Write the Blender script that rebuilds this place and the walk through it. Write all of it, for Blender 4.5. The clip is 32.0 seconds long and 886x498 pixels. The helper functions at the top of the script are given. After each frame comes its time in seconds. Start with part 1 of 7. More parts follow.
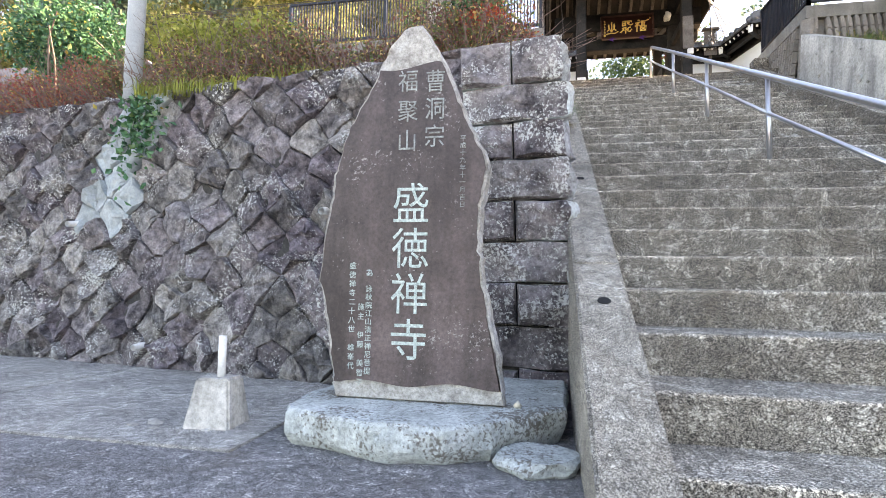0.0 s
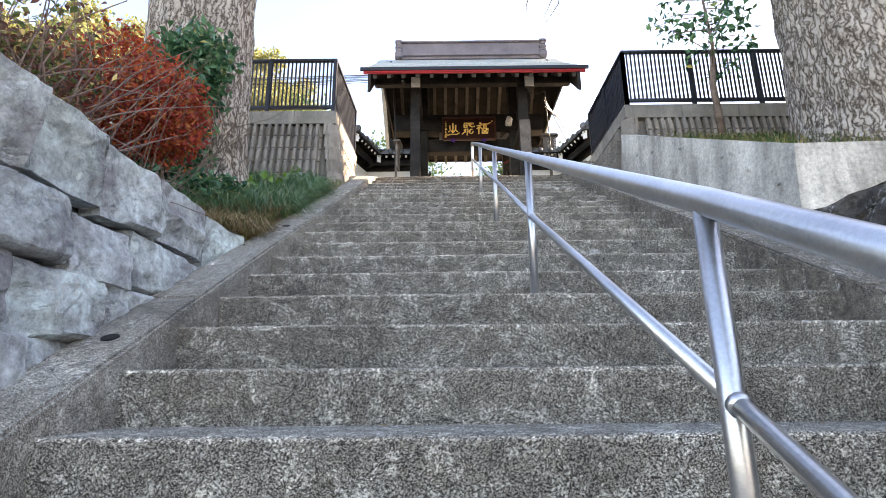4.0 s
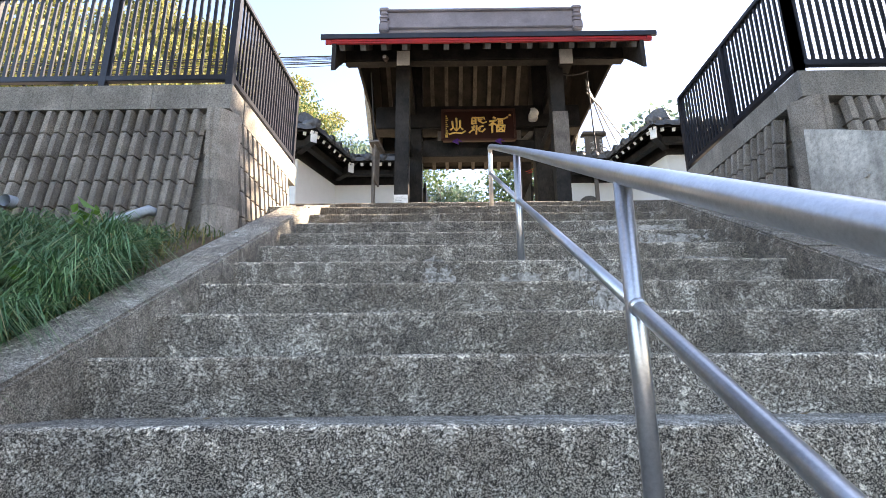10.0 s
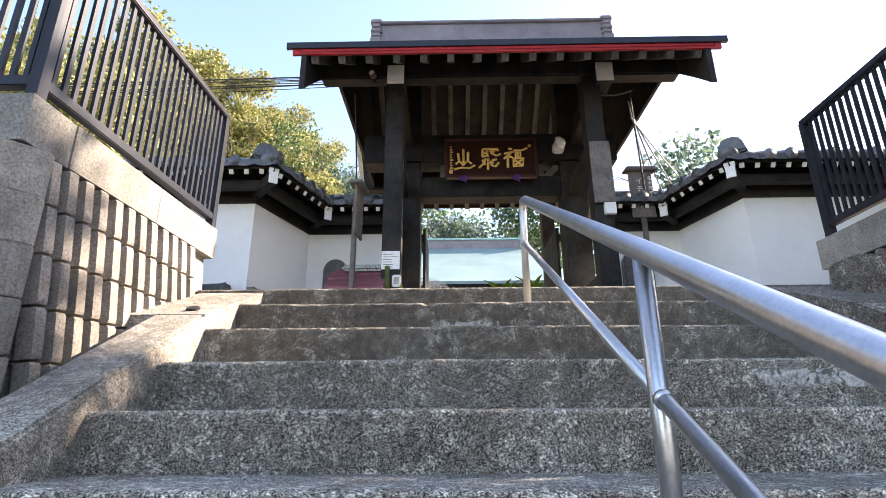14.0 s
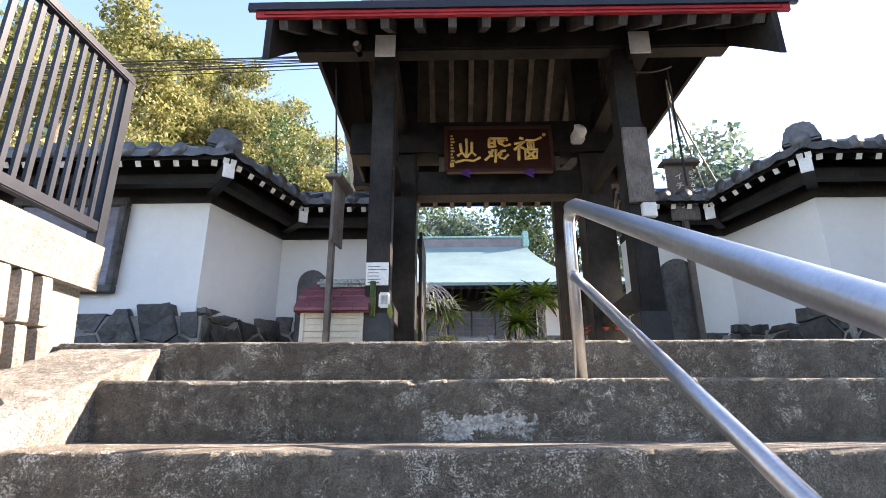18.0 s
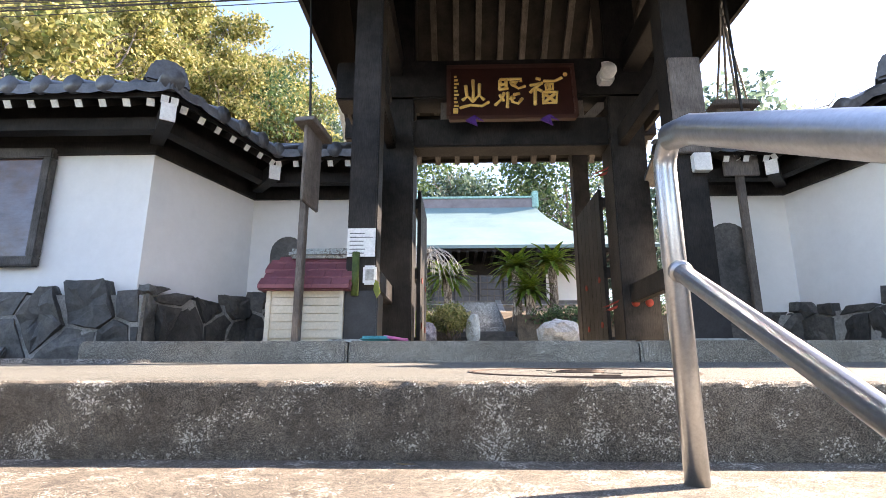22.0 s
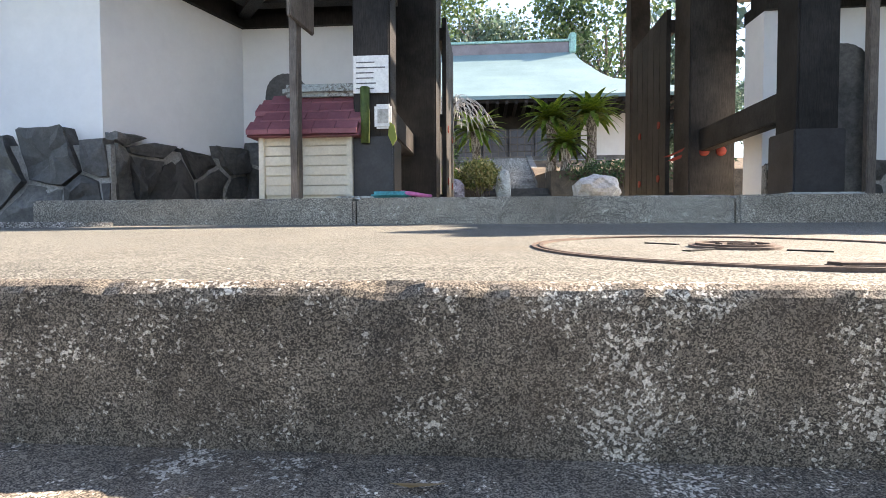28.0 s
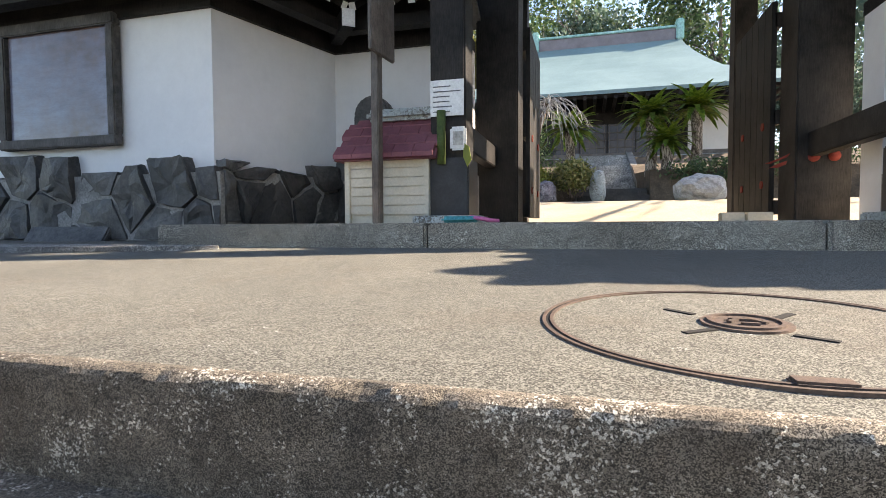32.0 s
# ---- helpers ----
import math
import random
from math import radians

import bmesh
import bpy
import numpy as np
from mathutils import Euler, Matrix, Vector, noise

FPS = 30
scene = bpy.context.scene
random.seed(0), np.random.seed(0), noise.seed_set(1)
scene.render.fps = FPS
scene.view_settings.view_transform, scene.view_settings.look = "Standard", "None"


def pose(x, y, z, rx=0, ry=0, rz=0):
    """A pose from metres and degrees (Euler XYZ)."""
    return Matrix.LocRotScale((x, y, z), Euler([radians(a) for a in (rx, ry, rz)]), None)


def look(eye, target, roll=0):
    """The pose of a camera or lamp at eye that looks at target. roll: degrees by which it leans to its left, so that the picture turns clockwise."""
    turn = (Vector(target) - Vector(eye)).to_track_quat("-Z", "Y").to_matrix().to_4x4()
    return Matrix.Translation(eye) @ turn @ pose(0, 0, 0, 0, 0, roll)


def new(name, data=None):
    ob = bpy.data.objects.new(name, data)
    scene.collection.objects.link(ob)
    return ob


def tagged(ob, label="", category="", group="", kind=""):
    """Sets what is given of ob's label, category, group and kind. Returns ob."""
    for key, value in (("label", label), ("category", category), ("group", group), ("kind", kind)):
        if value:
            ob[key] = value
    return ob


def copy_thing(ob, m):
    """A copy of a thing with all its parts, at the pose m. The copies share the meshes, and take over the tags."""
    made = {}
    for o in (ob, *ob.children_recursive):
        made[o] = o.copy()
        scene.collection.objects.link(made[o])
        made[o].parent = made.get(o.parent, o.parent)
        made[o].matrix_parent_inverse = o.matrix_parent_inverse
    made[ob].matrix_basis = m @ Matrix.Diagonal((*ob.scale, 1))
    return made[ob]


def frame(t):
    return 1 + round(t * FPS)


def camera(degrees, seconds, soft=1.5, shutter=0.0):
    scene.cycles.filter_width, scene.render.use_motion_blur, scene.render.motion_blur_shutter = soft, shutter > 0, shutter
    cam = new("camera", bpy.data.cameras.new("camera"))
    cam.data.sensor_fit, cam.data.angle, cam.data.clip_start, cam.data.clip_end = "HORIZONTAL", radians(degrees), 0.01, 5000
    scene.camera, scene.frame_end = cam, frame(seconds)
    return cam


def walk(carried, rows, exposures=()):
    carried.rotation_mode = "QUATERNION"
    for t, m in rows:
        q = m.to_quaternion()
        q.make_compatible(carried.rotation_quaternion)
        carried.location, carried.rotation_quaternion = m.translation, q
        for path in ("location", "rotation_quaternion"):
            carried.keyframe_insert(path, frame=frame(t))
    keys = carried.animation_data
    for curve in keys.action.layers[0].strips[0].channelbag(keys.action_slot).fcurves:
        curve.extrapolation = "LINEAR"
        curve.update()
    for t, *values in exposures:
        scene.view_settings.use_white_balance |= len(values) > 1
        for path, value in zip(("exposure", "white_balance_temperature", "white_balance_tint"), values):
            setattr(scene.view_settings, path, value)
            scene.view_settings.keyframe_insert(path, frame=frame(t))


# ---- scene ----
cam = camera(80.5, 32.0, 0.8)
PATH = [
    (0, (0.089, 0.379, 0.768), (-0.299, 2.336, 0.904), 1.0),
    (0.5, (0.198, 0.461, 0.787), (-0.179, 2.421, 0.916), 0.7),
    (0.7, (0.363, 0.56, 0.827), (0.023, 2.525, 0.968), 0.4),
    (1, (0.59, 0.696, 0.883), (0.303, 2.669, 1.04), 0.0),
    (1.5, (0.872, 0.974, 0.928), (0.756, 2.961, 1.126), 0.1),
    (2, (1.068, 1.371, 1.084), (1.068, 3.355, 1.335), -0.3),
    (2.5, (1.266, 1.808, 1.213), (1.284, 3.781, 1.543), -0.3),
    (3, (1.393, 2.122, 1.265), (1.412, 4.079, 1.677), -0.4),
    (3.5, (1.498, 2.47, 1.344), (1.5, 4.409, 1.835), -0.5),
    (5.5, (1.652, 3.539, 1.831), (1.636, 5.465, 2.368), -0.5),
    (6, (1.635, 3.845, 1.949), (1.611, 5.772, 2.487), -0.4),
    (6.5, (1.668, 4.116, 2.088), (1.649, 6.043, 2.625), -0.4),
    (7, (1.643, 4.366, 2.249), (1.618, 6.294, 2.782), -0.3),
    (7.5, (1.657, 4.665, 2.424), (1.63, 6.592, 2.957), -0.4),
    (8, (1.651, 4.938, 2.6), (1.625, 6.866, 3.128), -0.3),
    (8.5, (1.591, 5.227, 2.79), (1.563, 7.155, 3.32), -0.2),
    (9, (1.635, 5.513, 2.867), (1.611, 7.44, 3.403), -0.4),
    (9.5, (1.645, 5.807, 2.981), (1.623, 7.735, 3.512), -0.3),
    (10, (1.626, 6.097, 3.125), (1.609, 8.027, 3.646), -0.4),
    (10.5, (1.665, 6.399, 3.275), (1.652, 8.332, 3.791), -0.4),
    (11, (1.61, 6.685, 3.414), (1.594, 8.617, 3.93), -0.2),
    (11.5, (1.607, 6.897, 3.535), (1.597, 8.829, 4.051), -0.1),
    (12, (1.627, 7.141, 3.697), (1.621, 9.074, 4.209), -0.1),
    (12.5, (1.592, 7.351, 3.809), (1.585, 9.282, 4.332), -0.1),
    (13, (1.557, 7.52, 3.96), (1.549, 9.443, 4.509), -0.2),
    (13.5, (1.604, 7.713, 4.026), (1.586, 9.621, 4.626), -0.4),
    (14, (1.618, 7.858, 4.152), (1.587, 9.759, 4.774), -0.3),
    (14.5, (1.563, 8.023, 4.184), (1.527, 9.916, 4.827), -0.2),
    (16.5, (1.615, 8.592, 4.461), (1.59, 10.484, 5.109), -0.2),
    (17, (1.585, 8.762, 4.508), (1.555, 10.659, 5.141), -0.1),
    (17.5, (1.582, 8.866, 4.634), (1.552, 10.768, 5.249), -0.1),
    (18, (1.602, 8.909, 4.645), (1.573, 10.815, 5.251), -0.2),
    (18.5, (1.611, 8.947, 4.642), (1.58, 10.857, 5.237), -0.1),
    (19, (1.626, 8.972, 4.635), (1.591, 10.883, 5.222), -0.2),
    (19.5, (1.599, 9.11, 4.652), (1.558, 11.027, 5.223), -0.1),
    (20, (1.576, 9.234, 4.749), (1.532, 11.16, 5.285), -0.1),
    (20.5, (1.595, 9.354, 4.768), (1.556, 11.287, 5.281), -0.1),
    (21, (1.649, 9.516, 4.82), (1.609, 11.454, 5.317), -0.0),
    (21.5, (1.669, 9.632, 4.891), (1.625, 11.574, 5.367), -0.0),
    (22, (1.645, 9.793, 4.941), (1.587, 11.738, 5.402), 0.0),
    (22.5, (1.607, 9.927, 5.024), (1.532, 11.873, 5.476), 0.1),
    (23, (1.618, 10.013, 5.026), (1.538, 11.963, 5.462), 0.2),
    (23.5, (1.627, 10.107, 4.984), (1.538, 12.065, 5.384), 0.1),
    (24, (1.645, 10.246, 4.962), (1.541, 12.213, 5.307), 0.1),
    (24.5, (1.664, 10.325, 4.954), (1.537, 12.298, 5.255), 0.1),
    (26.5, (1.623, 10.272, 5.061), (1.476, 12.266, 5.094), -0.4),
    (27, (1.601, 10.31, 5.031), (1.458, 12.304, 4.992), -0.4),
    (27.5, (1.586, 10.408, 5.002), (1.438, 12.401, 4.939), -0.4),
    (28, (1.594, 10.492, 4.973), (1.432, 12.484, 4.901), -0.2),
    (28.5, (1.581, 10.537, 4.991), (1.424, 12.529, 4.903), -0.4),
    (29, (1.584, 10.568, 4.985), (1.425, 12.56, 4.903), -0.4),
    (29.5, (1.588, 10.578, 4.991), (1.429, 12.569, 4.905), -0.3),
    (30, (1.602, 10.562, 5.028), (1.434, 12.552, 4.935), -0.4),
    (30.5, (1.676, 10.524, 5.049), (1.461, 12.511, 4.956), -0.5),
    (31, (1.781, 10.485, 5.084), (1.43, 12.452, 4.996), -0.4),
    (31.5, (1.793, 10.453, 5.097), (1.31, 12.392, 5.009), -0.3),
    (32, (1.748, 10.436, 5.106), (1.219, 12.363, 5.019), -0.3),
]
EXPOSURES = [(0.0, 3.2, 9000, 22), (3.5, 3.0, 8500, 20), (6.0, 2.95, 8000, 19), (9.0, 2.9, 7800, 18), (13.0, 2.68, 7500, 19), (17.0, 2.42, 7050, 19), (20.0, 2.75, 7100, 19), (22.0, 2.74, 7200, 20), (24.0, 2.76, 7150, 19), (27.0, 2.42, 7150, 16), (28.0, 2.58, 7250, 17), (30.0, 2.2, 7300, 17), (32.0, 2.15, 7350, 16)]
walk(cam, [(t, look(eye, target, roll)) for t, eye, target, roll in PATH], EXPOSURES)

# ---- world, sun, exposure ----
SUN_DIR = Vector((1.55, 0.56, 1.0)).normalized()
world = bpy.data.worlds.new("sky")
scene.world = world
world.use_nodes = True
wn = world.node_tree
sky = wn.nodes.new("ShaderNodeTexSky")
sky.sky_type, sky.sun_disc = "NISHITA", False
sky.sun_elevation = math.asin(SUN_DIR.z)
sky.sun_rotation = math.atan2(SUN_DIR.x, SUN_DIR.y)
sky.air_density, sky.dust_density, sky.ozone_density = 1.0, 0.6, 2.2
wn.links.new(sky.outputs[0], wn.nodes["Background"].inputs[0])
wn.nodes["Background"].inputs[1].default_value = 0.11
sun = new("sun", bpy.data.lights.new("sun", "SUN"))
sun.data.energy, sun.data.angle, sun.data.color = 4.0, radians(0.5), (1.0, 0.92, 0.80)
sun.matrix_world = look((0, 0, 40), Vector((0, 0, 40)) - SUN_DIR)

# ---- levels of the plan ----
ZP, YP = 4.925, 10.97          # top landing and its front edge
RISE, TREAD = 0.19, 0.35405
XL, XR = 0.47, 3.45            # clear width of the stair
ZT = 5.12                      # temple ground behind the kerb


def land(y):
    """Height of the landing, which falls a little towards the stair."""
    return ZP + 0.002 + 0.073 * max(0.0, y - YP) / 1.89


def nosing(y):
    return ZP + 0.02 + (y - YP) * RISE / TREAD


# ---- materials ----
def rgb(c):
    return (c[0], c[1], c[2], 1.0)


def nd(nt, kind, **ins):
    n = nt.nodes.new(kind)
    for k, v in ins.items():
        n.inputs[k.replace("_", " ")].default_value = v
    return n


def noise_tex(nt, pos, scale, detail=6.0, rough=0.6, distort=0.0):
    n = nd(nt, "ShaderNodeTexNoise", Scale=scale, Detail=detail, Roughness=rough, Distortion=distort)
    nt.links.new(pos, n.inputs["Vector"])
    return n.outputs["Fac"]


def ramp(nt, fac, stops):
    r = nt.nodes.new("ShaderNodeValToRGB")
    els = r.color_ramp.elements
    while len(els) < len(stops):
        els.new(0.5)
    for e, (p, c) in zip(els, stops):
        e.position, e.color = p, rgb(c)
    nt.links.new(fac, r.inputs[0])
    return r.outputs[0]


def mixc(nt, fac, a, b, mode="MIX"):
    m = nt.nodes.new("ShaderNodeMix")
    m.data_type, m.blend_type = "RGBA", mode
    for s, v in ((m.inputs[0], fac), (m.inputs[6], a), (m.inputs[7], b)):
        if isinstance(v, (int, float)):
            s.default_value = v
        elif isinstance(v, tuple):
            s.default_value = rgb(v)
        else:
            nt.links.new(v, s)
    return m.outputs[2]


def grey(v):
    return (v, v, v)


def base_mat(name, rough=0.7, metal=0.0, spec=0.5):
    m = bpy.data.materials.new(name)
    m.use_nodes = True
    nt = m.node_tree
    b = nt.nodes["Principled BSDF"]
    b.inputs["Roughness"].default_value = rough
    b.inputs["Metallic"].default_value = metal
    b.inputs["Specular IOR Level"].default_value = spec
    geo = nt.nodes.new("ShaderNodeNewGeometry")
    return m, nt, b, geo


def add_bump(nt, b, height, strength, distance):
    bp = nd(nt, "ShaderNodeBump", Strength=strength, Distance=distance)
    nt.links.new(height, bp.inputs["Height"])
    nt.links.new(bp.outputs[0], b.inputs["Normal"])


def pebbles(nt, pos, scale):
    """Grains of one size: distance from the grain's middle, and a random value for each grain."""
    v = nd(nt, "ShaderNodeTexVoronoi", Scale=scale)
    nt.links.new(pos, v.inputs["Vector"])
    sc = nt.nodes.new("ShaderNodeSeparateColor")
    nt.links.new(v.outputs["Color"], sc.inputs[0])
    return v.outputs["Distance"], sc.outputs[0]


def surface(name, c1, c2, big=1.5, fine=40.0, rough=0.75, bump=0.3, dist=0.004, metal=0.0, per_piece=0.0,
            lichen=0.0, lichen_col=(0.55, 0.56, 0.52), stain=0.0, grain=None, spec=0.4, lichen_scale=3.0, contrast=0.75, tints=(), dots=0.0):
    """Two colours mixed by broad and fine noise; optional pale lichen, dark streaks, variation from piece to piece."""
    m, nt, b, geo = base_mat(name, rough, metal, spec)
    pos = geo.outputs["Position"]
    if grain:
        mp = nt.nodes.new("ShaderNodeMapping")
        mp.inputs["Scale"].default_value = grain
        nt.links.new(pos, mp.inputs[0])
        gpos = mp.outputs[0]
    else:
        gpos = pos
    nb = noise_tex(nt, pos, big, 9, 0.68)
    nf = noise_tex(nt, gpos, fine, 8, 0.78)
    col = mixc(nt, ramp(nt, nb, [(0.36, grey(0)), (0.64, grey(1))]), c1, c2)
    col = mixc(nt, contrast, col, ramp(nt, nf, [(0.34, grey(0.4)), (0.5, grey(1)), (0.68, grey(1.6))]), "MULTIPLY")
    if per_piece:
        oi = nt.nodes.new("ShaderNodeObjectInfo")
        col = mixc(nt, 1.0, col, ramp(nt, oi.outputs["Random"], [(0, grey(1 - per_piece)), (1, grey(1 + per_piece))]), "MULTIPLY")
    if tints:
        oi = nt.nodes.new("ShaderNodeObjectInfo")
        wn_ = nt.nodes.new("ShaderNodeTexWhiteNoise")
        wn_.noise_dimensions = "1D"
        nt.links.new(oi.outputs["Random"], wn_.inputs["W"])
        col = mixc(nt, 1.0, col, ramp(nt, wn_.outputs["Value"], [(i / (len(tints) - 1), c) for i, c in enumerate(tints)]), "MULTIPLY")
    if stain:
        mp = nt.nodes.new("ShaderNodeMapping")
        mp.inputs["Scale"].default_value = (2.2, 2.2, 0.35)
        nt.links.new(pos, mp.inputs[0])
        ns = noise_tex(nt, mp.outputs[0], 2.0, 6, 0.65)
        col = mixc(nt, stain, col, ramp(nt, ns, [(0.38, grey(0.3)), (0.62, grey(1.1))]), "MULTIPLY")
    if lichen:
        nl = noise_tex(nt, pos, lichen_scale, 4, 0.55)
        ng = noise_tex(nt, pos, 55.0, 4, 0.7)
        fac = mixc(nt, 0.55, nl, ng)
        lo = 0.62 - 0.1 * lichen
        col = mixc(nt, ramp(nt, fac, [(lo, grey(0)), (lo + 0.05, grey(0.9))]), col, lichen_col)
    if dots:
        # crusty white lichen spots in colonies
        colony = noise_tex(nt, pos, 2.3, 5, 0.6)
        gate_ = ramp(nt, colony, [(0.62 - 0.1 * dots, grey(0)), (0.74 - 0.1 * dots, grey(1))])
        spot = ramp(nt, noise_tex(nt, pos, 42.0, 5, 0.7), [(0.54, grey(0)), (0.58, grey(1))])
        col = mixc(nt, mixc(nt, 1.0, gate_, spot, "MULTIPLY"), col, (0.62, 0.63, 0.60))
    nt.links.new(col, b.inputs["Base Color"])
    if bump:
        add_bump(nt, b, nf, bump, dist)
    return m


def aggregate(name, dark, light, scale=150.0, white=0.5, bump=0.7, warm=(1.0, 0.94, 0.86), wear_light=0.3, mottle=0.9, patch=0.9, grit=0.8):
    """Washed concrete: grains of mixed greys, brown dirt, pale grains gathered in patches."""
    m, nt, b, geo = base_mat(name, 0.9)
    pos = geo.outputs["Position"]
    bend = nd(nt, "ShaderNodeTexNoise", Scale=scale * 0.8, Detail=2.0)
    nt.links.new(pos, bend.inputs["Vector"])
    shift = nt.nodes.new("ShaderNodeVectorMath")
    shift.operation = "MULTIPLY_ADD"
    nt.links.new(bend.outputs["Color"], shift.inputs[0])
    shift.inputs[1].default_value = (0.9 / scale,) * 3
    nt.links.new(pos, shift.inputs[2])
    d1, r1 = pebbles(nt, shift.outputs[0], scale)
    d2, r2 = pebbles(nt, shift.outputs[0], scale * 2.4)
    gather = noise_tex(nt, pos, 9.0, 9, 0.82)
    f = mixc(nt, 0.5, r1, ramp(nt, gather, [(0.38, grey(0)), (0.62, grey(1))]))
    mid = tuple(0.55 * p + 0.45 * q for p, q in zip(dark, light))
    w = 0.82 - 0.1 * white
    soft = noise_tex(nt, pos, scale * 0.42, 7, 0.8)
    col = ramp(nt, mixc(nt, 0.5, soft, r2), [(0.36, dark), (0.50, mid), (0.62, light)])
    col = mixc(nt, ramp(nt, f, [(w - 0.015, grey(0)), (w + 0.03, grey(0.9))]), col, (0.54, 0.54, 0.51))
    col = mixc(nt, grit, col, ramp(nt, r2, [(0.1, grey(0.3)), (0.5, grey(1.0)), (0.9, grey(1.75))]), "MULTIPLY")
    blot = noise_tex(nt, pos, 22.0, 6, 0.75)
    col = mixc(nt, mottle, col, ramp(nt, blot, [(0.36, grey(0.5)), (0.5, grey(1.0)), (0.66, grey(1.55))]), "MULTIPLY")
    big = noise_tex(nt, pos, 1.9, 7, 0.65)
    col = mixc(nt, patch, col, ramp(nt, big, [(0.33, tuple(0.62 * c for c in warm)), (0.52, warm), (0.70, (1.35, 1.32, 1.26))]), "MULTIPLY")
    brown = noise_tex(nt, pos, 3.4, 6, 0.7)
    col = mixc(nt, ramp(nt, brown, [(0.52, grey(0)), (0.70, grey(0.55))]), col, mixc(nt, 0.55, col, (0.115, 0.085, 0.06)))
    # worn pale nosings; upward faces also brightened, light painted into the tread colour
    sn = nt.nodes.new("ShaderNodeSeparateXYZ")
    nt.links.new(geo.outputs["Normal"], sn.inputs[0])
    up = ramp(nt, sn.outputs[2], [(0.1, grey(0)), (0.3, grey(min(1.0, 1.6 * wear_light))), (0.8, grey(min(1.0, 1.6 * wear_light))), (0.96, grey(wear_light))])
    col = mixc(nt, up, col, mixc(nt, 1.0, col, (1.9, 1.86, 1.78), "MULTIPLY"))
    nt.links.new(col, b.inputs["Base Color"])
    add_bump(nt, b, mixc(nt, 0.4, r1, r2), bump, 0.004)
    return m


def bark(name, dark, pale, plate=23.0):
    """Deeply furrowed bark: long plates parted by dark cracks."""
    m, nt, b, geo = base_mat(name, 0.95, 0.0, 0.2)
    pos = geo.outputs["Position"]
    bend = nd(nt, "ShaderNodeTexNoise", Scale=5.0, Detail=5.0, Roughness=0.65)
    nt.links.new(pos, bend.inputs["Vector"])
    shift = nt.nodes.new("ShaderNodeVectorMath")
    shift.operation = "MULTIPLY_ADD"
    nt.links.new(bend.outputs["Color"], shift.inputs[0])
    shift.inputs[1].default_value = (0.20, 0.20, 0.34)
    nt.links.new(pos, shift.inputs[2])
    mp = nt.nodes.new("ShaderNodeMapping")
    mp.inputs["Scale"].default_value = (1.0, 1.0, 0.13)
    nt.links.new(shift.outputs[0], mp.inputs[0])
    v = nd(nt, "ShaderNodeTexVoronoi", Scale=plate)
    v.feature = "DISTANCE_TO_EDGE"
    nt.links.new(mp.outputs[0], v.inputs["Vector"])
    fine = noise_tex(nt, mp.outputs[0], 60.0, 6, 0.75)
    h = mixc(nt, 0.58, ramp(nt, v.outputs["Distance"], [(0.0, grey(0)), (0.14, grey(0.55)), (0.45, grey(1))]), fine)
    mid = tuple(0.5 * (p + q) for p, q in zip(dark, pale))
    col = ramp(nt, h, [(0.24, tuple(0.3 * c for c in dark)), (0.38, dark), (0.50, mid), (0.64, pale)])
    nb = noise_tex(nt, pos, 2.5, 5)
    col = mixc(nt, 0.8, col, ramp(nt, nb, [(0.3, (0.72, 0.66, 0.6)), (0.7, (1.25, 1.22, 1.2))]), "MULTIPLY")
    nt.links.new(col, b.inputs["Base Color"])
    add_bump(nt, b, h, 1.0, 0.035)
    return m


def leafy(name, stops, rough=0.5, trans=0.25):
    m, nt, b, geo = base_mat(name, rough, 0.0, 0.35)
    col = ramp(nt, geo.outputs["Random Per Island"], stops)
    nb = noise_tex(nt, geo.outputs["Position"], 1.1, 3)
    col = mixc(nt, 0.7, col, ramp(nt, nb, [(0.3, grey(0.6)), (0.7, grey(1.35))]), "MULTIPLY")
    nt.links.new(col, b.inputs["Base Color"])
    tr = nt.nodes.new("ShaderNodeBsdfTranslucent")
    nt.links.new(col, tr.inputs[0])
    mx = nt.nodes.new("ShaderNodeMixShader")
    mx.inputs[0].default_value = trans
    nt.links.new(b.outputs[0], mx.inputs[1])
    nt.links.new(tr.outputs[0], mx.inputs[2])
    nt.links.new(mx.outputs[0], nt.nodes["Material Output"].inputs[0])
    return m


M_step = aggregate("washed_concrete", (0.02, 0.018, 0.0155), (0.262, 0.252, 0.23), 160.0, 1.2, 1.0, wear_light=0.45, mottle=0.45)
M_edge = aggregate("weathered_step_concrete", (0.047, 0.042, 0.036), (0.182, 0.168, 0.145), 330.0, 0.6, 0.8, wear_light=0.28, mottle=0.6, grit=0.45)
M_curb = aggregate("curb_concrete", (0.065, 0.061, 0.055), (0.33, 0.318, 0.29), 185.0, 0.6, 0.7, wear_light=0.08, mottle=0.7)
# darker curb copy for the right side: dirt plus its shade put into the colour
M_curb2 = aggregate("shaded_dirty_curb_concrete", (0.05, 0.044, 0.036), (0.21, 0.19, 0.165), 185.0, 0.3, 0.7, wear_light=0.15)
M_kerb = aggregate("kerb_concrete", (0.10, 0.096, 0.085), (0.33, 0.32, 0.285), 200.0, 0.0, 0.6, wear_light=0.1, mottle=0.35)
M_cem = surface("bluish_cement", (0.26, 0.30, 0.31), (0.40, 0.44, 0.45), 5.0, 30.0, 0.9, 0.8, 0.012, per_piece=0.15, contrast=0.4)
M_land = aggregate("landing_concrete", (0.083, 0.081, 0.069), (0.18, 0.177, 0.153), 230.0, -1.4, 0.7, (1.0, 0.98, 0.92), wear_light=0.0, mottle=0.2, patch=0.35, grit=0.6)
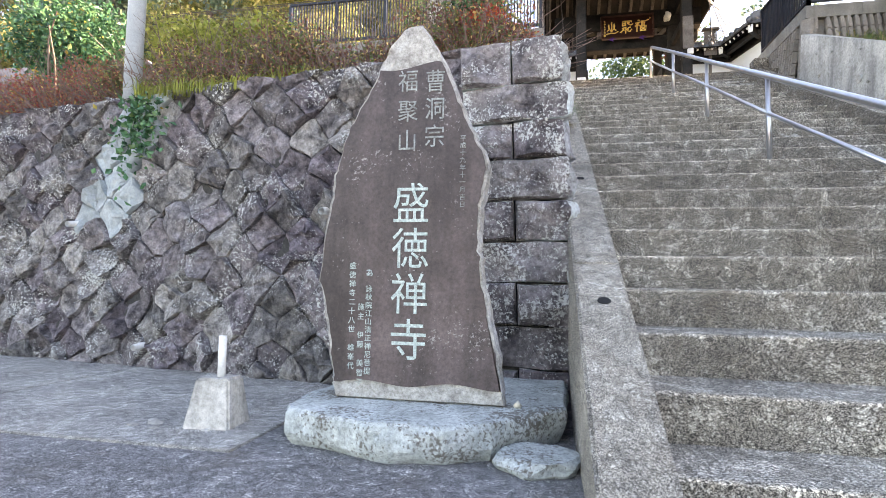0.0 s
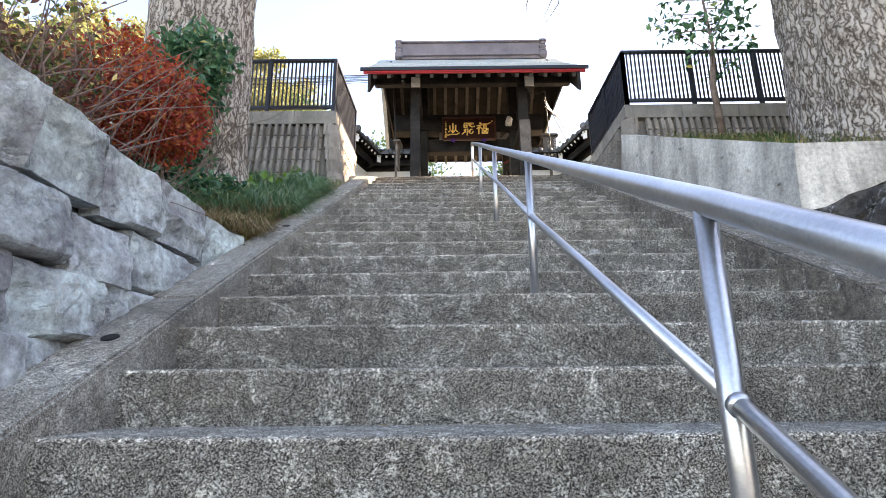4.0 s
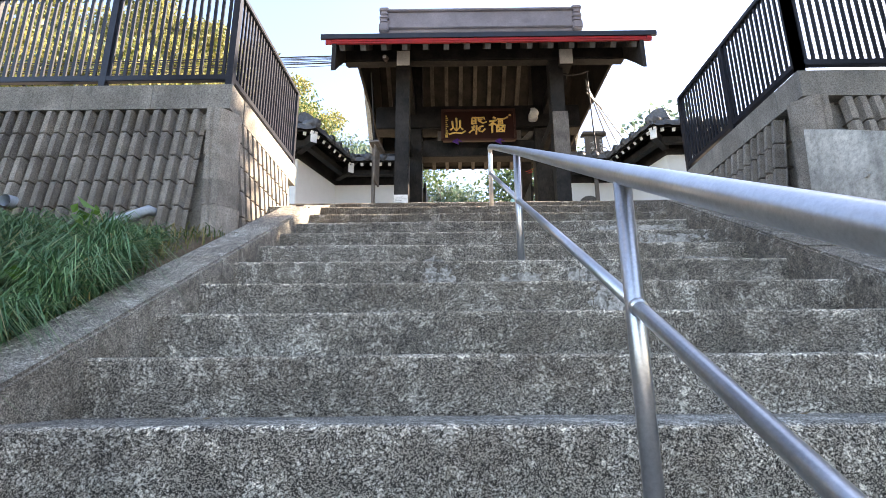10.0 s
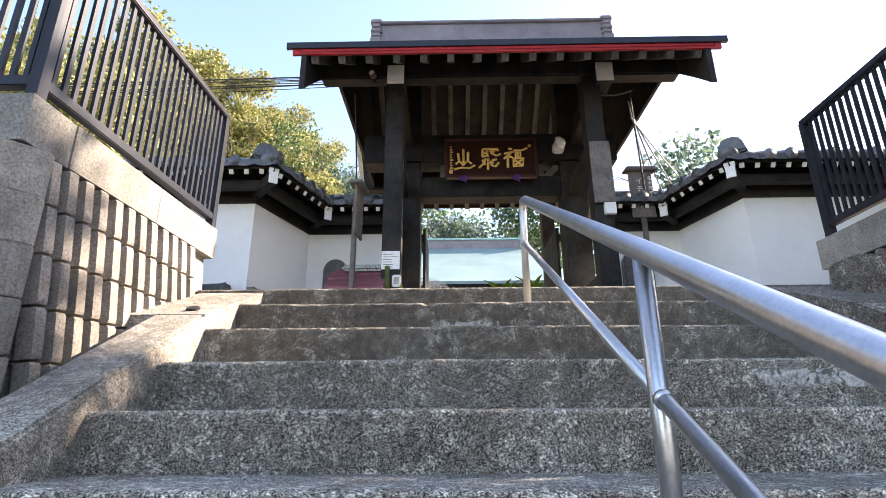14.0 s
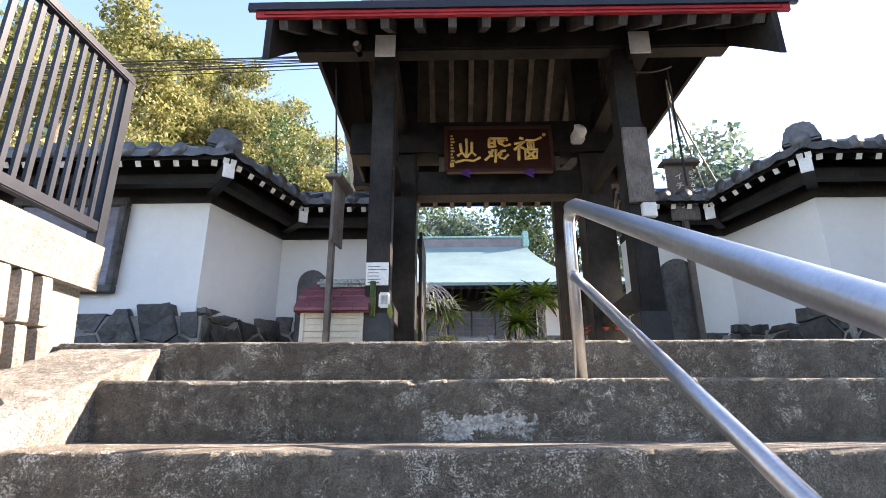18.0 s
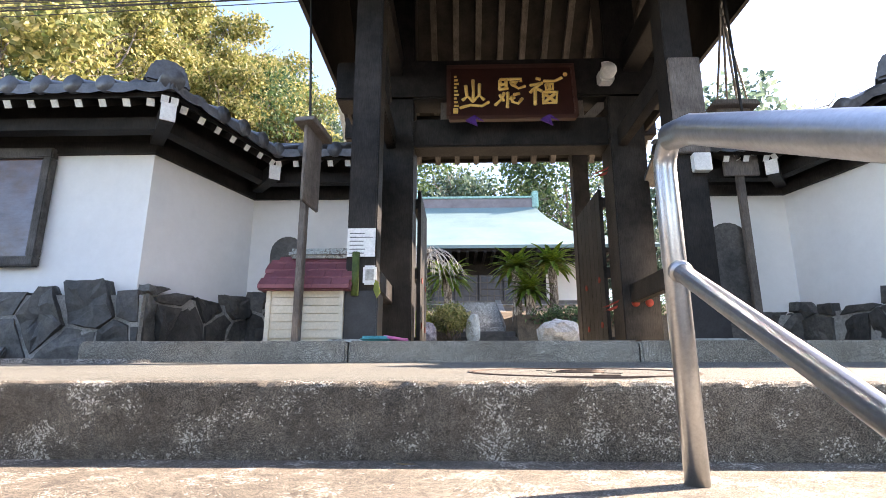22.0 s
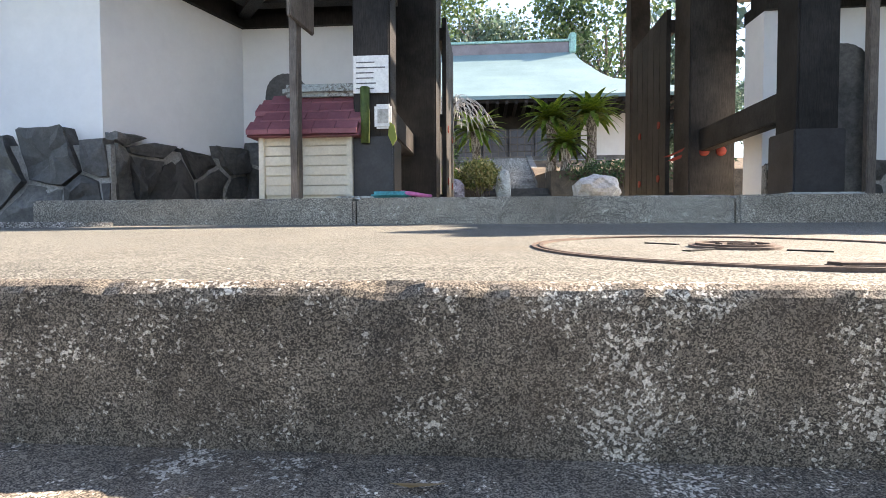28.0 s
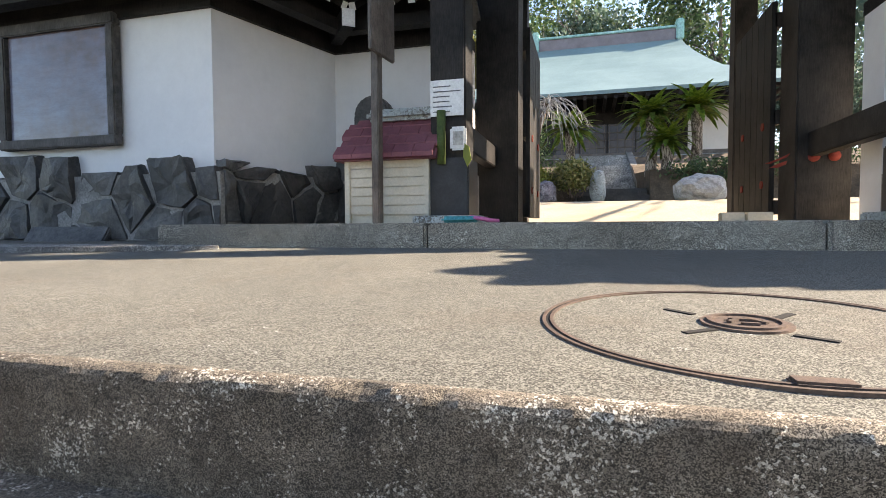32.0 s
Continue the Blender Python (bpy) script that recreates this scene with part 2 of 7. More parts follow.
M_street = aggregate("street_asphalt", (0.065, 0.065, 0.067), (0.22, 0.22, 0.222), 150.0, 0.6, 0.8, (1.0, 0.98, 0.97), 0.0)
M_pave = aggregate("pavement_concrete", (0.13, 0.13, 0.127), (0.34, 0.335, 0.32), 160.0, 0.4, 0.6, (1.0, 0.98, 0.95), 0.0)
M_rock = surface("dark_rubble_stone", (0.042, 0.039, 0.042), (0.28, 0.27, 0.267), 8.0, 30.0, 0.85, 1.0, 0.025, per_piece=0.35, lichen=0.45, lichen_col=(0.58, 0.60, 0.58), lichen_scale=3.0, tints=((0.55, 0.48, 0.56), (1.1, 1.0, 1.04), (0.75, 0.74, 0.73), (1.4, 1.37, 1.3), (0.66, 0.58, 0.66), (1.0, 0.98, 1.0)), dots=1.25, contrast=1.0)
# pale bluish side-face stone: sky light put into the colour along with fresh breaks
M_rock2 = surface("skylit_hewn_stone", (0.27, 0.262, 0.268), (0.66, 0.72, 0.71), 4.5, 24.0, 0.85, 1.0, 0.02, per_piece=0.15, lichen=0.0, tints=((0.72, 0.66, 0.69), (1.0, 1.04, 1.03), (0.9, 0.88, 0.89), (1.1, 1.17, 1.15), (0.8, 0.78, 0.79)), dots=0.8, contrast=0.8)
M_quoin = surface("dark_lichened_quoin_stone", (0.045, 0.039, 0.043), (0.29, 0.275, 0.275), 5.0, 26.0, 0.85, 1.0, 0.02, per_piece=0.15, lichen=0.8, lichen_col=(0.60, 0.62, 0.60), lichen_scale=3.6, tints=((0.75, 0.67, 0.72), (1.1, 1.06, 1.06), (0.9, 0.85, 0.87), (1.2, 1.17, 1.15)), dots=1.3, contrast=1.0, stain=0.3)
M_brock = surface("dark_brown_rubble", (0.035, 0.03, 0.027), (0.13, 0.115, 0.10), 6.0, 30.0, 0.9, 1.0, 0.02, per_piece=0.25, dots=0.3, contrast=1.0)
M_joint = surface("dark_mortar", (0.03, 0.03, 0.03), (0.07, 0.068, 0.064), 6.0, 60.0, 0.95)
M_stele = surface("purple_brown_slate", (0.052, 0.037, 0.036), (0.13, 0.098, 0.095), 2.2, 45.0, 0.5, 0.25, 0.003, lichen=0.35, lichen_col=(0.30, 0.28, 0.265), stain=0.7)
M_stele_rim = surface("pale_stone_rim", (0.24, 0.225, 0.205), (0.50, 0.49, 0.46), 10.0, 60.0, 0.9, 0.8, 0.006)
M_inlay = surface("pale_green_inlay", (0.30, 0.38, 0.36), (0.50, 0.57, 0.54), 30.0, 80.0, 0.8)
M_faint = surface("worn_grey_inlay", (0.16, 0.17, 0.165), (0.36, 0.39, 0.375), 22.0, 80.0, 0.85)
M_granite = surface("whitish_weathered_stone", (0.34, 0.37, 0.355), (0.52, 0.56, 0.54), 6.0, 40.0, 0.9, 0.6, 0.008, lichen=0.95, lichen_col=(0.12, 0.105, 0.09), lichen_scale=4.0, stain=0.3)
M_paint = surface("flaking_white_paint", (0.22, 0.215, 0.20), (0.56, 0.55, 0.52), 38.0, 90.0, 0.9, 0.6, 0.004, contrast=1.0, lichen=0.9, lichen_col=(0.09, 0.085, 0.075), lichen_scale=16.0)
M_conc = surface("cast_concrete", (0.38, 0.365, 0.335), (0.56, 0.545, 0.50), 2.0, 30.0, 0.85, 0.4, 0.004, stain=0.65, contrast=0.6)
M_cap = surface("cap_concrete", (0.185, 0.172, 0.152), (0.30, 0.285, 0.255), 2.6, 90.0, 0.9, 0.7, 0.005, stain=0.4, per_piece=0.1, contrast=0.9)
M_block = surface("split_concrete_block", (0.20, 0.178, 0.153), (0.345, 0.312, 0.275), 3.0, 110.0, 0.92, 0.9, 0.006, stain=0.4, per_piece=0.15, contrast=1.0)
M_steel = surface("brushed_steel", (0.52, 0.52, 0.525), (0.62, 0.62, 0.625), 6.0, 120.0, 0.36, 0.03, 0.001, metal=1.0, contrast=0.2)
M_black = surface("black_lacquered_aluminium", (0.012, 0.014, 0.02), (0.02, 0.022, 0.03), 8.0, 90.0, 0.35, 0.03, 0.001, contrast=0.25)
M_wood = surface("dark_stained_timber", (0.0125, 0.0118, 0.0115), (0.038, 0.034, 0.031), 3.0, 30.0, 0.6, 0.4, 0.003, grain=(6, 6, 0.5), per_piece=0.25, spec=0.16)
M_woodg = surface("weathered_grey_timber", (0.09, 0.076, 0.066), (0.185, 0.162, 0.143), 4.0, 30.0, 0.8, 0.4, 0.003, grain=(6, 6, 0.5), per_piece=0.15)
M_raft = surface("greyed_rafter_timber", (0.045, 0.042, 0.040), (0.105, 0.098, 0.092), 4.0, 30.0, 0.7, 0.4, 0.003, grain=(6, 0.6, 0.6), per_piece=0.2, spec=0.2)
M_white = surface("white_limewash", (0.74, 0.74, 0.73), (0.80, 0.80, 0.79), 1.2, 12.0, 0.9, 0.05, 0.002, contrast=0.05)
M_tip = surface("white_painted_tip", (0.68, 0.67, 0.63), (0.8, 0.79, 0.75), 9.0, 60.0, 0.8, contrast=0.25)
M_tile = surface("grey_roof_tile", (0.06, 0.063, 0.068), (0.125, 0.13, 0.14), 4.0, 30.0, 0.3, 0.15, 0.002, per_piece=0.2, contrast=0.5)
M_sheet = surface("grey_green_sheet_roof", (0.33, 0.37, 0.38), (0.45, 0.49, 0.49), 2.5, 25.0, 0.5, 0.1, 0.002, per_piece=0.12)
M_ridge = surface("purplish_brown_ridge_metal", (0.15, 0.13, 0.138), (0.22, 0.195, 0.205), 2.0, 40.0, 0.55, 0.1, 0.002, contrast=0.25)
M_red = surface("red_painted_board", (0.30, 0.012, 0.014), (0.42, 0.02, 0.02), 4.0, 40.0, 0.5, contrast=0.25)
M_slate = surface("dark_slab_stone", (0.034, 0.034, 0.034), (0.10, 0.094, 0.086), 3.5, 30.0, 0.5, 0.6, 0.008, per_piece=0.4)
M_grout = surface("pale_grout", (0.18, 0.175, 0.163), (0.32, 0.31, 0.29), 6.0, 60.0, 0.95)
M_soil = surface("bank_soil", (0.07, 0.05, 0.032), (0.15, 0.11, 0.07), 4.0, 40.0, 0.95, 0.8, 0.015)
M_sand = surface("sandy_court", (0.42, 0.34, 0.23), (0.52, 0.43, 0.30), 1.5, 60.0, 0.95, 0.4, 0.004)
M_bark = bark("pale_furrowed_bark", (0.165, 0.14, 0.117), (0.55, 0.515, 0.47))
M_twig = surface("twig_bark", (0.09, 0.065, 0.05), (0.20, 0.15, 0.12), 9.0, 60.0, 0.9)
M_copper = surface("green_copper_roof", (0.14, 0.215, 0.215), (0.185, 0.27, 0.27), 0.6, 8.0, 0.6, 0.1, 0.004, grain=(3, 3, 3), contrast=0.3)
M_cedge = surface("green_copper_edge", (0.22, 0.42, 0.39), (0.32, 0.52, 0.48), 1.0, 10.0, 0.5)
M_sign = surface("red_brown_sign_board", (0.048, 0.022, 0.017), (0.078, 0.035, 0.026), 3.0, 50.0, 0.35, 0.1, 0.002, contrast=0.25)
M_ribbon = surface("faded_red_cloth", (0.17, 0.022, 0.014), (0.25, 0.04, 0.025), 9.0, 60.0, 0.8, contrast=0.3)
M_panel = surface("dark_lacquer_panel", (0.028, 0.011, 0.009), (0.045, 0.017, 0.013), 3.0, 50.0, 0.3, 0.05, 0.001, contrast=0.3)
M_gold = surface("gold_leaf", (0.80, 0.52, 0.14), (0.92, 0.66, 0.24), 12.0, 60.0, 0.35, 0.1, 0.002, metal=0.2, contrast=0.3)
M_roofred = surface("dusty_red_plastic", (0.16, 0.05, 0.06), (0.23, 0.08, 0.092), 3.0, 50.0, 0.6, contrast=0.25)
M_beige = surface("beige_plastic", (0.50, 0.47, 0.38), (0.60, 0.57, 0.48), 3.0, 50.0, 0.6, contrast=0.25)
M_paper = surface("white_paper", (0.72, 0.72, 0.70), (0.82, 0.82, 0.80), 8.0, 60.0, 0.8, contrast=0.25)
M_ink = surface("grey_ink", (0.09, 0.09, 0.10), (0.16, 0.16, 0.17), 8.0, 60.0, 0.8)
M_pole = surface("bluish_grey_painted_steel", (0.34, 0.40, 0.46), (0.46, 0.52, 0.57), 3.0, 60.0, 0.5, contrast=0.25)
M_pvc = surface("white_pvc", (0.62, 0.62, 0.60), (0.76, 0.76, 0.74), 6.0, 60.0, 0.5, contrast=0.25)
M_teal = surface("teal_cloth", (0.03, 0.20, 0.22), (0.06, 0.30, 0.32), 12.0, 80.0, 0.8)
M_pink = surface("pink_webbing", (0.45, 0.10, 0.25), (0.60, 0.18, 0.35), 12.0, 80.0, 0.8)
M_dark = surface("dark_inside", (0.008, 0.008, 0.008), (0.015, 0.015, 0.015), 6.0, 60.0, 0.9)
M_shoe = surface("dark_bluish_metal", (0.012, 0.0125, 0.014), (0.032, 0.032, 0.035), 5.0, 60.0, 0.45, 0.2, 0.002, contrast=0.4)
M_moss = surface("mossy_bamboo", (0.035, 0.06, 0.012), (0.085, 0.12, 0.03), 8.0, 60.0, 0.7, contrast=0.4)
M_iron = surface("rusty_iron", (0.07, 0.05, 0.04), (0.13, 0.09, 0.07), 12.0, 80.0, 0.7, 0.5, 0.002)
M_cable = surface("black_cable", (0.012, 0.012, 0.012), (0.02, 0.02, 0.02), 9.0, 60.0, 0.5)
M_purple = surface("purple_cloth", (0.06, 0.02, 0.16), (0.10, 0.035, 0.24), 12.0, 60.0, 0.9)
M_glass = surface("dark_glass", (0.05, 0.055, 0.07), (0.10, 0.10, 0.12), 0.8, 20.0, 0.12)
M_pict = surface("faded_landscape_picture", (0.12, 0.075, 0.06), (0.16, 0.165, 0.22), 1.4, 9.0, 0.15, 0.0, 0.001, contrast=0.4, grain=(0.6, 1.0, 2.5))
L_hedge = leafy("hedge_leaves", [(0, (0.12, 0.03, 0.035)), (0.35, (0.33, 0.075, 0.06)), (0.6, (0.25, 0.10, 0.06)), (0.72, (0.11, 0.14, 0.05)), (0.88, (0.38, 0.15, 0.07)), (1, (0.50, 0.34, 0.12))])
L_red = leafy("red_maple_leaves", [(0, (0.22, 0.02, 0.02)), (0.45, (0.36, 0.05, 0.02)), (0.75, (0.42, 0.13, 0.03)), (1, (0.16, 0.02, 0.03))], trans=0.35)
L_green = leafy("camellia_leaves", [(0, (0.025, 0.085, 0.045)), (0.5, (0.055, 0.155, 0.075)), (0.9, (0.10, 0.225, 0.10)), (0.97, (0.16, 0.25, 0.09)), (1, (0.5, 0.36, 0.08))], 0.22, 0.15)
L_wood = leafy("wood_leaves", [(0, (0.09, 0.125, 0.038)), (0.4, (0.215, 0.22, 0.07)), (0.75, (0.33, 0.31, 0.115)), (1, (0.42, 0.37, 0.18))], trans=0.4)
L_dkwood = leafy("dark_wood_leaves", [(0, (0.03, 0.065, 0.03)), (0.5, (0.07, 0.125, 0.05)), (1, (0.15, 0.20, 0.08))], trans=0.35)
L_lime = leafy("yellow_green_leaves", [(0, (0.16, 0.20, 0.03)), (0.6, (0.28, 0.30, 0.06)), (1, (0.35, 0.34, 0.09))])
L_grass = leafy("lilyturf_blades", [(0, (0.045, 0.12, 0.05)), (0.5, (0.10, 0.235, 0.10)), (0.9, (0.22, 0.36, 0.16)), (0.95, (0.34, 0.36, 0.16)), (1, (0.42, 0.34, 0.18))], 0.35, 0.3)
L_dry = leafy("dry_grass_blades", [(0, (0.15, 0.10, 0.05)), (0.55, (0.30, 0.215, 0.11)), (0.8, (0.42, 0.33, 0.18)), (0.88, (0.13, 0.17, 0.05)), (1, (0.12, 0.15, 0.04))], 0.8)
L_far = leafy("far_evergreen_leaves", [(0, (0.06, 0.11, 0.085)), (0.5, (0.12, 0.185, 0.135)), (1, (0.20, 0.255, 0.19))], trans=0.5)
L_azal = leafy("azalea_leaves", [(0, (0.11, 0.045, 0.04)), (0.35, (0.24, 0.10, 0.07)), (0.55, (0.09, 0.10, 0.04)), (0.8, (0.11, 0.17, 0.05)), (0.94, (0.42, 0.27, 0.10)), (1, (0.75, 0.58, 0.24))])
M_hedgetwig = surface("pinkish_grey_twigs", (0.11, 0.07, 0.06), (0.24, 0.17, 0.15), 9.0, 60.0, 0.9)
L_weed = leafy("planter_weeds", [(0, (0.04, 0.09, 0.02)), (0.5, (0.10, 0.15, 0.04)), (0.8, (0.26, 0.22, 0.08)), (1, (0.34, 0.27, 0.12))], 0.6)
L_bright = leafy("bright_green_leaves", [(0, (0.08, 0.20, 0.03)), (1, (0.16, 0.30, 0.05))], 0.4, 0.35)
L_palm = leafy("cycad_leaflets", [(0, (0.05, 0.12, 0.015)), (0.5, (0.16, 0.26, 0.03)), (1, (0.32, 0.40, 0.07))], 0.4, 0.3)


# ---- building helpers ----
def finish(bm, name, material, smooth=False):
    me = bpy.data.meshes.new(name)
    bm.normal_update()
    bm.to_mesh(me)
    bm.free()
    me.materials.append(material)
    if smooth:
        me.polygons.foreach_set("use_smooth", [True] * len(me.polygons))
    return me


def part(name, bm, material, parent=None, label="", smooth=False):
    ob = new(name, finish(bm, name, material, smooth))
    if parent is not None:
        ob.parent = parent
    if label:
        tagged(ob, label)
    return ob


def empty(name, label, category, group="", kind="", at=(0, 0, 0)):
    ob = new(name)
    ob.location = at
    ob.empty_display_size = 0.1
    bpy.context.view_layer.update()
    return tagged(ob, label, category, group, kind)


def child(ob, parent):
    """Parents ob, built in world coordinates, keeping its place."""
    ob.parent = parent
    ob.matrix_parent_inverse = Matrix.Translation(-parent.location)
    return ob


def wpart(name, bm, material, parent, label="", smooth=False):
    return child(part(name, bm, material, None, label, smooth), parent)


def hexa(bm, p):
    """A block from eight corners: four below, four above, both anticlockwise from above."""
    v = [bm.verts.new(q) for q in p]
    for f in ((3, 2, 1, 0), (4, 5, 6, 7), (0, 1, 5, 4), (1, 2, 6, 5), (2, 3, 7, 6), (3, 0, 4, 7)):
        bm.faces.new([v[i] for i in f])


def box(bm, x0, x1, y0, y1, z0, z1):
    hexa(bm, [(x0, y0, z0), (x1, y0, z0), (x1, y1, z0), (x0, y1, z0), (x0, y0, z1), (x1, y0, z1), (x1, y1, z1), (x0, y1, z1)])


def boxbm(x0, x1, y0, y1, z0, z1, bevel=0.0):
    bm = bmesh.new()
    box(bm, x0, x1, y0, y1, z0, z1)
    if bevel:
        bmesh.ops.bevel(bm, geom=bm.edges[:], offset=bevel, segments=2, affect="EDGES")
    return bm


def beam(bm, a, b, w, h, up=(0, 0, 1)):
    """A squared timber from a to b, w wide and h high."""
    a, b = Vector(a), Vector(b)
    d = (b - a).normalized()
    s = d.cross(Vector(up)).normalized() * (w / 2)
    u = s.cross(d).normalized() * (h / 2)
    q = []
    for c in (a, b):
        q.append([c - s - u, c + s - u, c + s + u, c - s + u])
    v = [[bm.verts.new(x) for x in r] for r in q]
    for i in range(4):
        j = (i + 1) % 4
        bm.faces.new((v[0][i], v[0][j], v[1][j], v[1][i]))
    bm.faces.new(v[0][::-1])
    bm.faces.new(v[1])


def beambm(a, b, w, h, up=(0, 0, 1), bevel=0.0):
    bm = bmesh.new()
    beam(bm, a, b, w, h, up)
    bmesh.ops.recalc_face_normals(bm, faces=bm.faces)
    if bevel:
        bmesh.ops.bevel(bm, geom=bm.edges[:], offset=bevel, segments=2, affect="EDGES")
    return bm


def tube(bm, pts, r, seg=14, caps=True):
    """A round bar along pts; r is one radius or one for each point."""
    pts = [Vector(p) for p in pts]
    rs = r if isinstance(r, (list, tuple)) else [r] * len(pts)
    side = None
    rings = []
    for i, p in enumerate(pts):
        d = (pts[min(i + 1, len(pts) - 1)] - pts[max(i - 1, 0)]).normalized()
        if side is None:
            side = d.orthogonal().normalized()
        side = (side - d * side.dot(d)).normalized()
        up = d.cross(side)
        rings.append([bm.verts.new(p + rs[i] * (math.cos(k * math.tau / seg) * side + math.sin(k * math.tau / seg) * up)) for k in range(seg)])
    for a, b in zip(rings, rings[1:]):
        for k in range(seg):
            j = (k + 1) % seg
            bm.faces.new((a[k], a[j], b[j], b[k]))
    if caps:
        bm.faces.new(rings[0][::-1])
        bm.faces.new(rings[-1])


def tubebm(pts, r, seg=14, caps=True):
    bm = bmesh.new()
    tube(bm, pts, r, seg, caps)
    bmesh.ops.recalc_face_normals(bm, faces=bm.faces)
    return bm


def slab(poly, lo, hi, axis="y", bevel=0.0):
    """A flat piece: a polygon (u, v) pushed from lo to hi along an axis. axis y: (x, z); x: (y, z); z: (x, y)."""
    def place(u, v, d):
        return {"y": (u, d, v), "x": (d, u, v), "z": (u, v, d)}[axis]
    bm = bmesh.new()
    a = [bm.verts.new(place(u, v, lo)) for u, v in poly]
    b = [bm.verts.new(place(u, v, hi)) for u, v in poly]
    n = len(poly)
    bm.faces.new(a)
    bm.faces.new(b[::-1])
    for i in range(n):
        j = (i + 1) % n
        bm.faces.new((a[i], b[i], b[j], a[j]))
    bmesh.ops.recalc_face_normals(bm, faces=bm.faces)
    if bevel:
        bmesh.ops.bevel(bm, geom=bm.edges[:], offset=bevel, segments=2, affect="EDGES")
    return bm


def leaves(rng, centres, size, material, name, aspect=0.55, droop=0.0):
    """One mesh of many small folded leaves at the given centres (n x 3)."""
    n = len(centres)
    d = rng.normal(size=(n, 3))
    d[:, 2] -= droop
    d /= np.linalg.norm(d, axis=1)[:, None]
    e = np.cross(d, rng.normal(size=(n, 3)))
    e /= np.linalg.norm(e, axis=1)[:, None] + 1e-9
    s = size * (0.6 + 0.8 * rng.random(n))[:, None]
    w = s * aspect * 0.5
    nrm = np.cross(d, e)
    mid = centres + d * s * 0.5 + nrm * s * 0.12
    v = np.stack([centres, mid + e * w, centres + d * s, mid - e * w], 1).reshape(-1, 3)
    me = bpy.data.meshes.new(name)
    idx = np.arange(n)[:, None] * 4
    me.from_pydata(v.tolist(), [], np.concatenate([idx, idx + 1, idx + 2, idx + 3], 1).tolist())
    me.materials.append(material)
    return me


def blob_points(rng, n, blobs, shell=0.55):
    """Points mostly in the outer shell of the given ellipsoids (cx, cy, cz, rx, ry, rz)."""
    w = np.array([b[3] * b[4] * b[5] for b in blobs]) ** 0.67
    pick = rng.choice(len(blobs), n, p=w / w.sum())
    b = np.array(blobs)[pick]
    d = rng.normal(size=(n, 3))
    d /= np.linalg.norm(d, axis=1)[:, None]
    r = (shell + (1 - shell) * rng.random(n)) * (0.88 + 0.24 * rng.random(n))
    return b[:, :3] + d * r[:, None] * b[:, 3:]


def blades(rng, roots, height, width, material, name, lean=0.6):
    n = len(roots)
    a = rng.random(n) * math.tau
    out = np.stack([np.cos(a), np.sin(a), np.zeros(n)], 1)
    sd = np.stack([-np.sin(a), np.cos(a), np.zeros(n)], 1)
    h = height * (0.5 + 0.8 * rng.random((n, 1)))
    ln = lean * (0.3 + rng.random(n))[:, None]
    up = np.array([0, 0, 1.0])
    m1 = roots + up * h * 0.55 + out * h * 0.14 * ln
    m2 = roots + up * h * (0.86 - 0.16 * ln) + out * h * 0.52 * ln
    tip = roots + up * h * (0.84 - 0.55 * ln) + out * h * 1.0 * ln
    w = width / 2
    v = np.stack([roots - sd * w, roots + sd * w, m1 + sd * w, m1 - sd * w, m2 + sd * w * 0.8, m2 - sd * w * 0.8, tip], 1).reshape(-1, 3)
    idx = (np.arange(n) * 7)[:, None]
    faces = np.concatenate([idx, idx + 1, idx + 2, idx + 3], 1).tolist() + np.concatenate([idx + 3, idx + 2, idx + 4, idx + 5], 1).tolist() + np.concatenate([idx + 5, idx + 4, idx + 6], 1).tolist()
    me = bpy.data.meshes.new(name)
    me.from_pydata(v.tolist(), [], faces)
    me.materials.append(material)
    return me


def clip_cell(poly, px, py, qx, qy):
    """Keeps the side of poly nearer to p than to q."""
    mx, my, nx, ny = (px + qx) / 2, (py + qy) / 2, qx - px, qy - py
    out = []
    for i, (x1, y1) in enumerate(poly):
        x0, y0 = poly[i - 1]
        d0, d1 = (x0 - mx) * nx + (y0 - my) * ny, (x1 - mx) * nx + (y1 - my) * ny
        if (d0 <= 0) != (d1 <= 0):
            t = d0 / (d0 - d1)
            out.append((x0 + t * (x1 - x0), y0 + t * (y1 - y0)))
        if d1 <= 0:
            out.append((x1, y1))
    return out


def cells(points, bounds):
    """Cells of a stone pattern: each point's own region inside the rectangle bounds."""
    x0, x1, y0, y1 = bounds
    res = []
    for i, (px, py) in enumerate(points):
        poly = [(x0, y0), (x1, y0), (x1, y1), (x0, y1)]
        for j, (qx, qy) in enumerate(points):
            if i != j and abs(px - qx) < 1.6 and abs(py - qy) < 1.6:
                poly = clip_cell(poly, px, py, qx, qy)
                if len(poly) < 3:
                    break
        if len(poly) >= 3:
            res.append(poly)
    return res


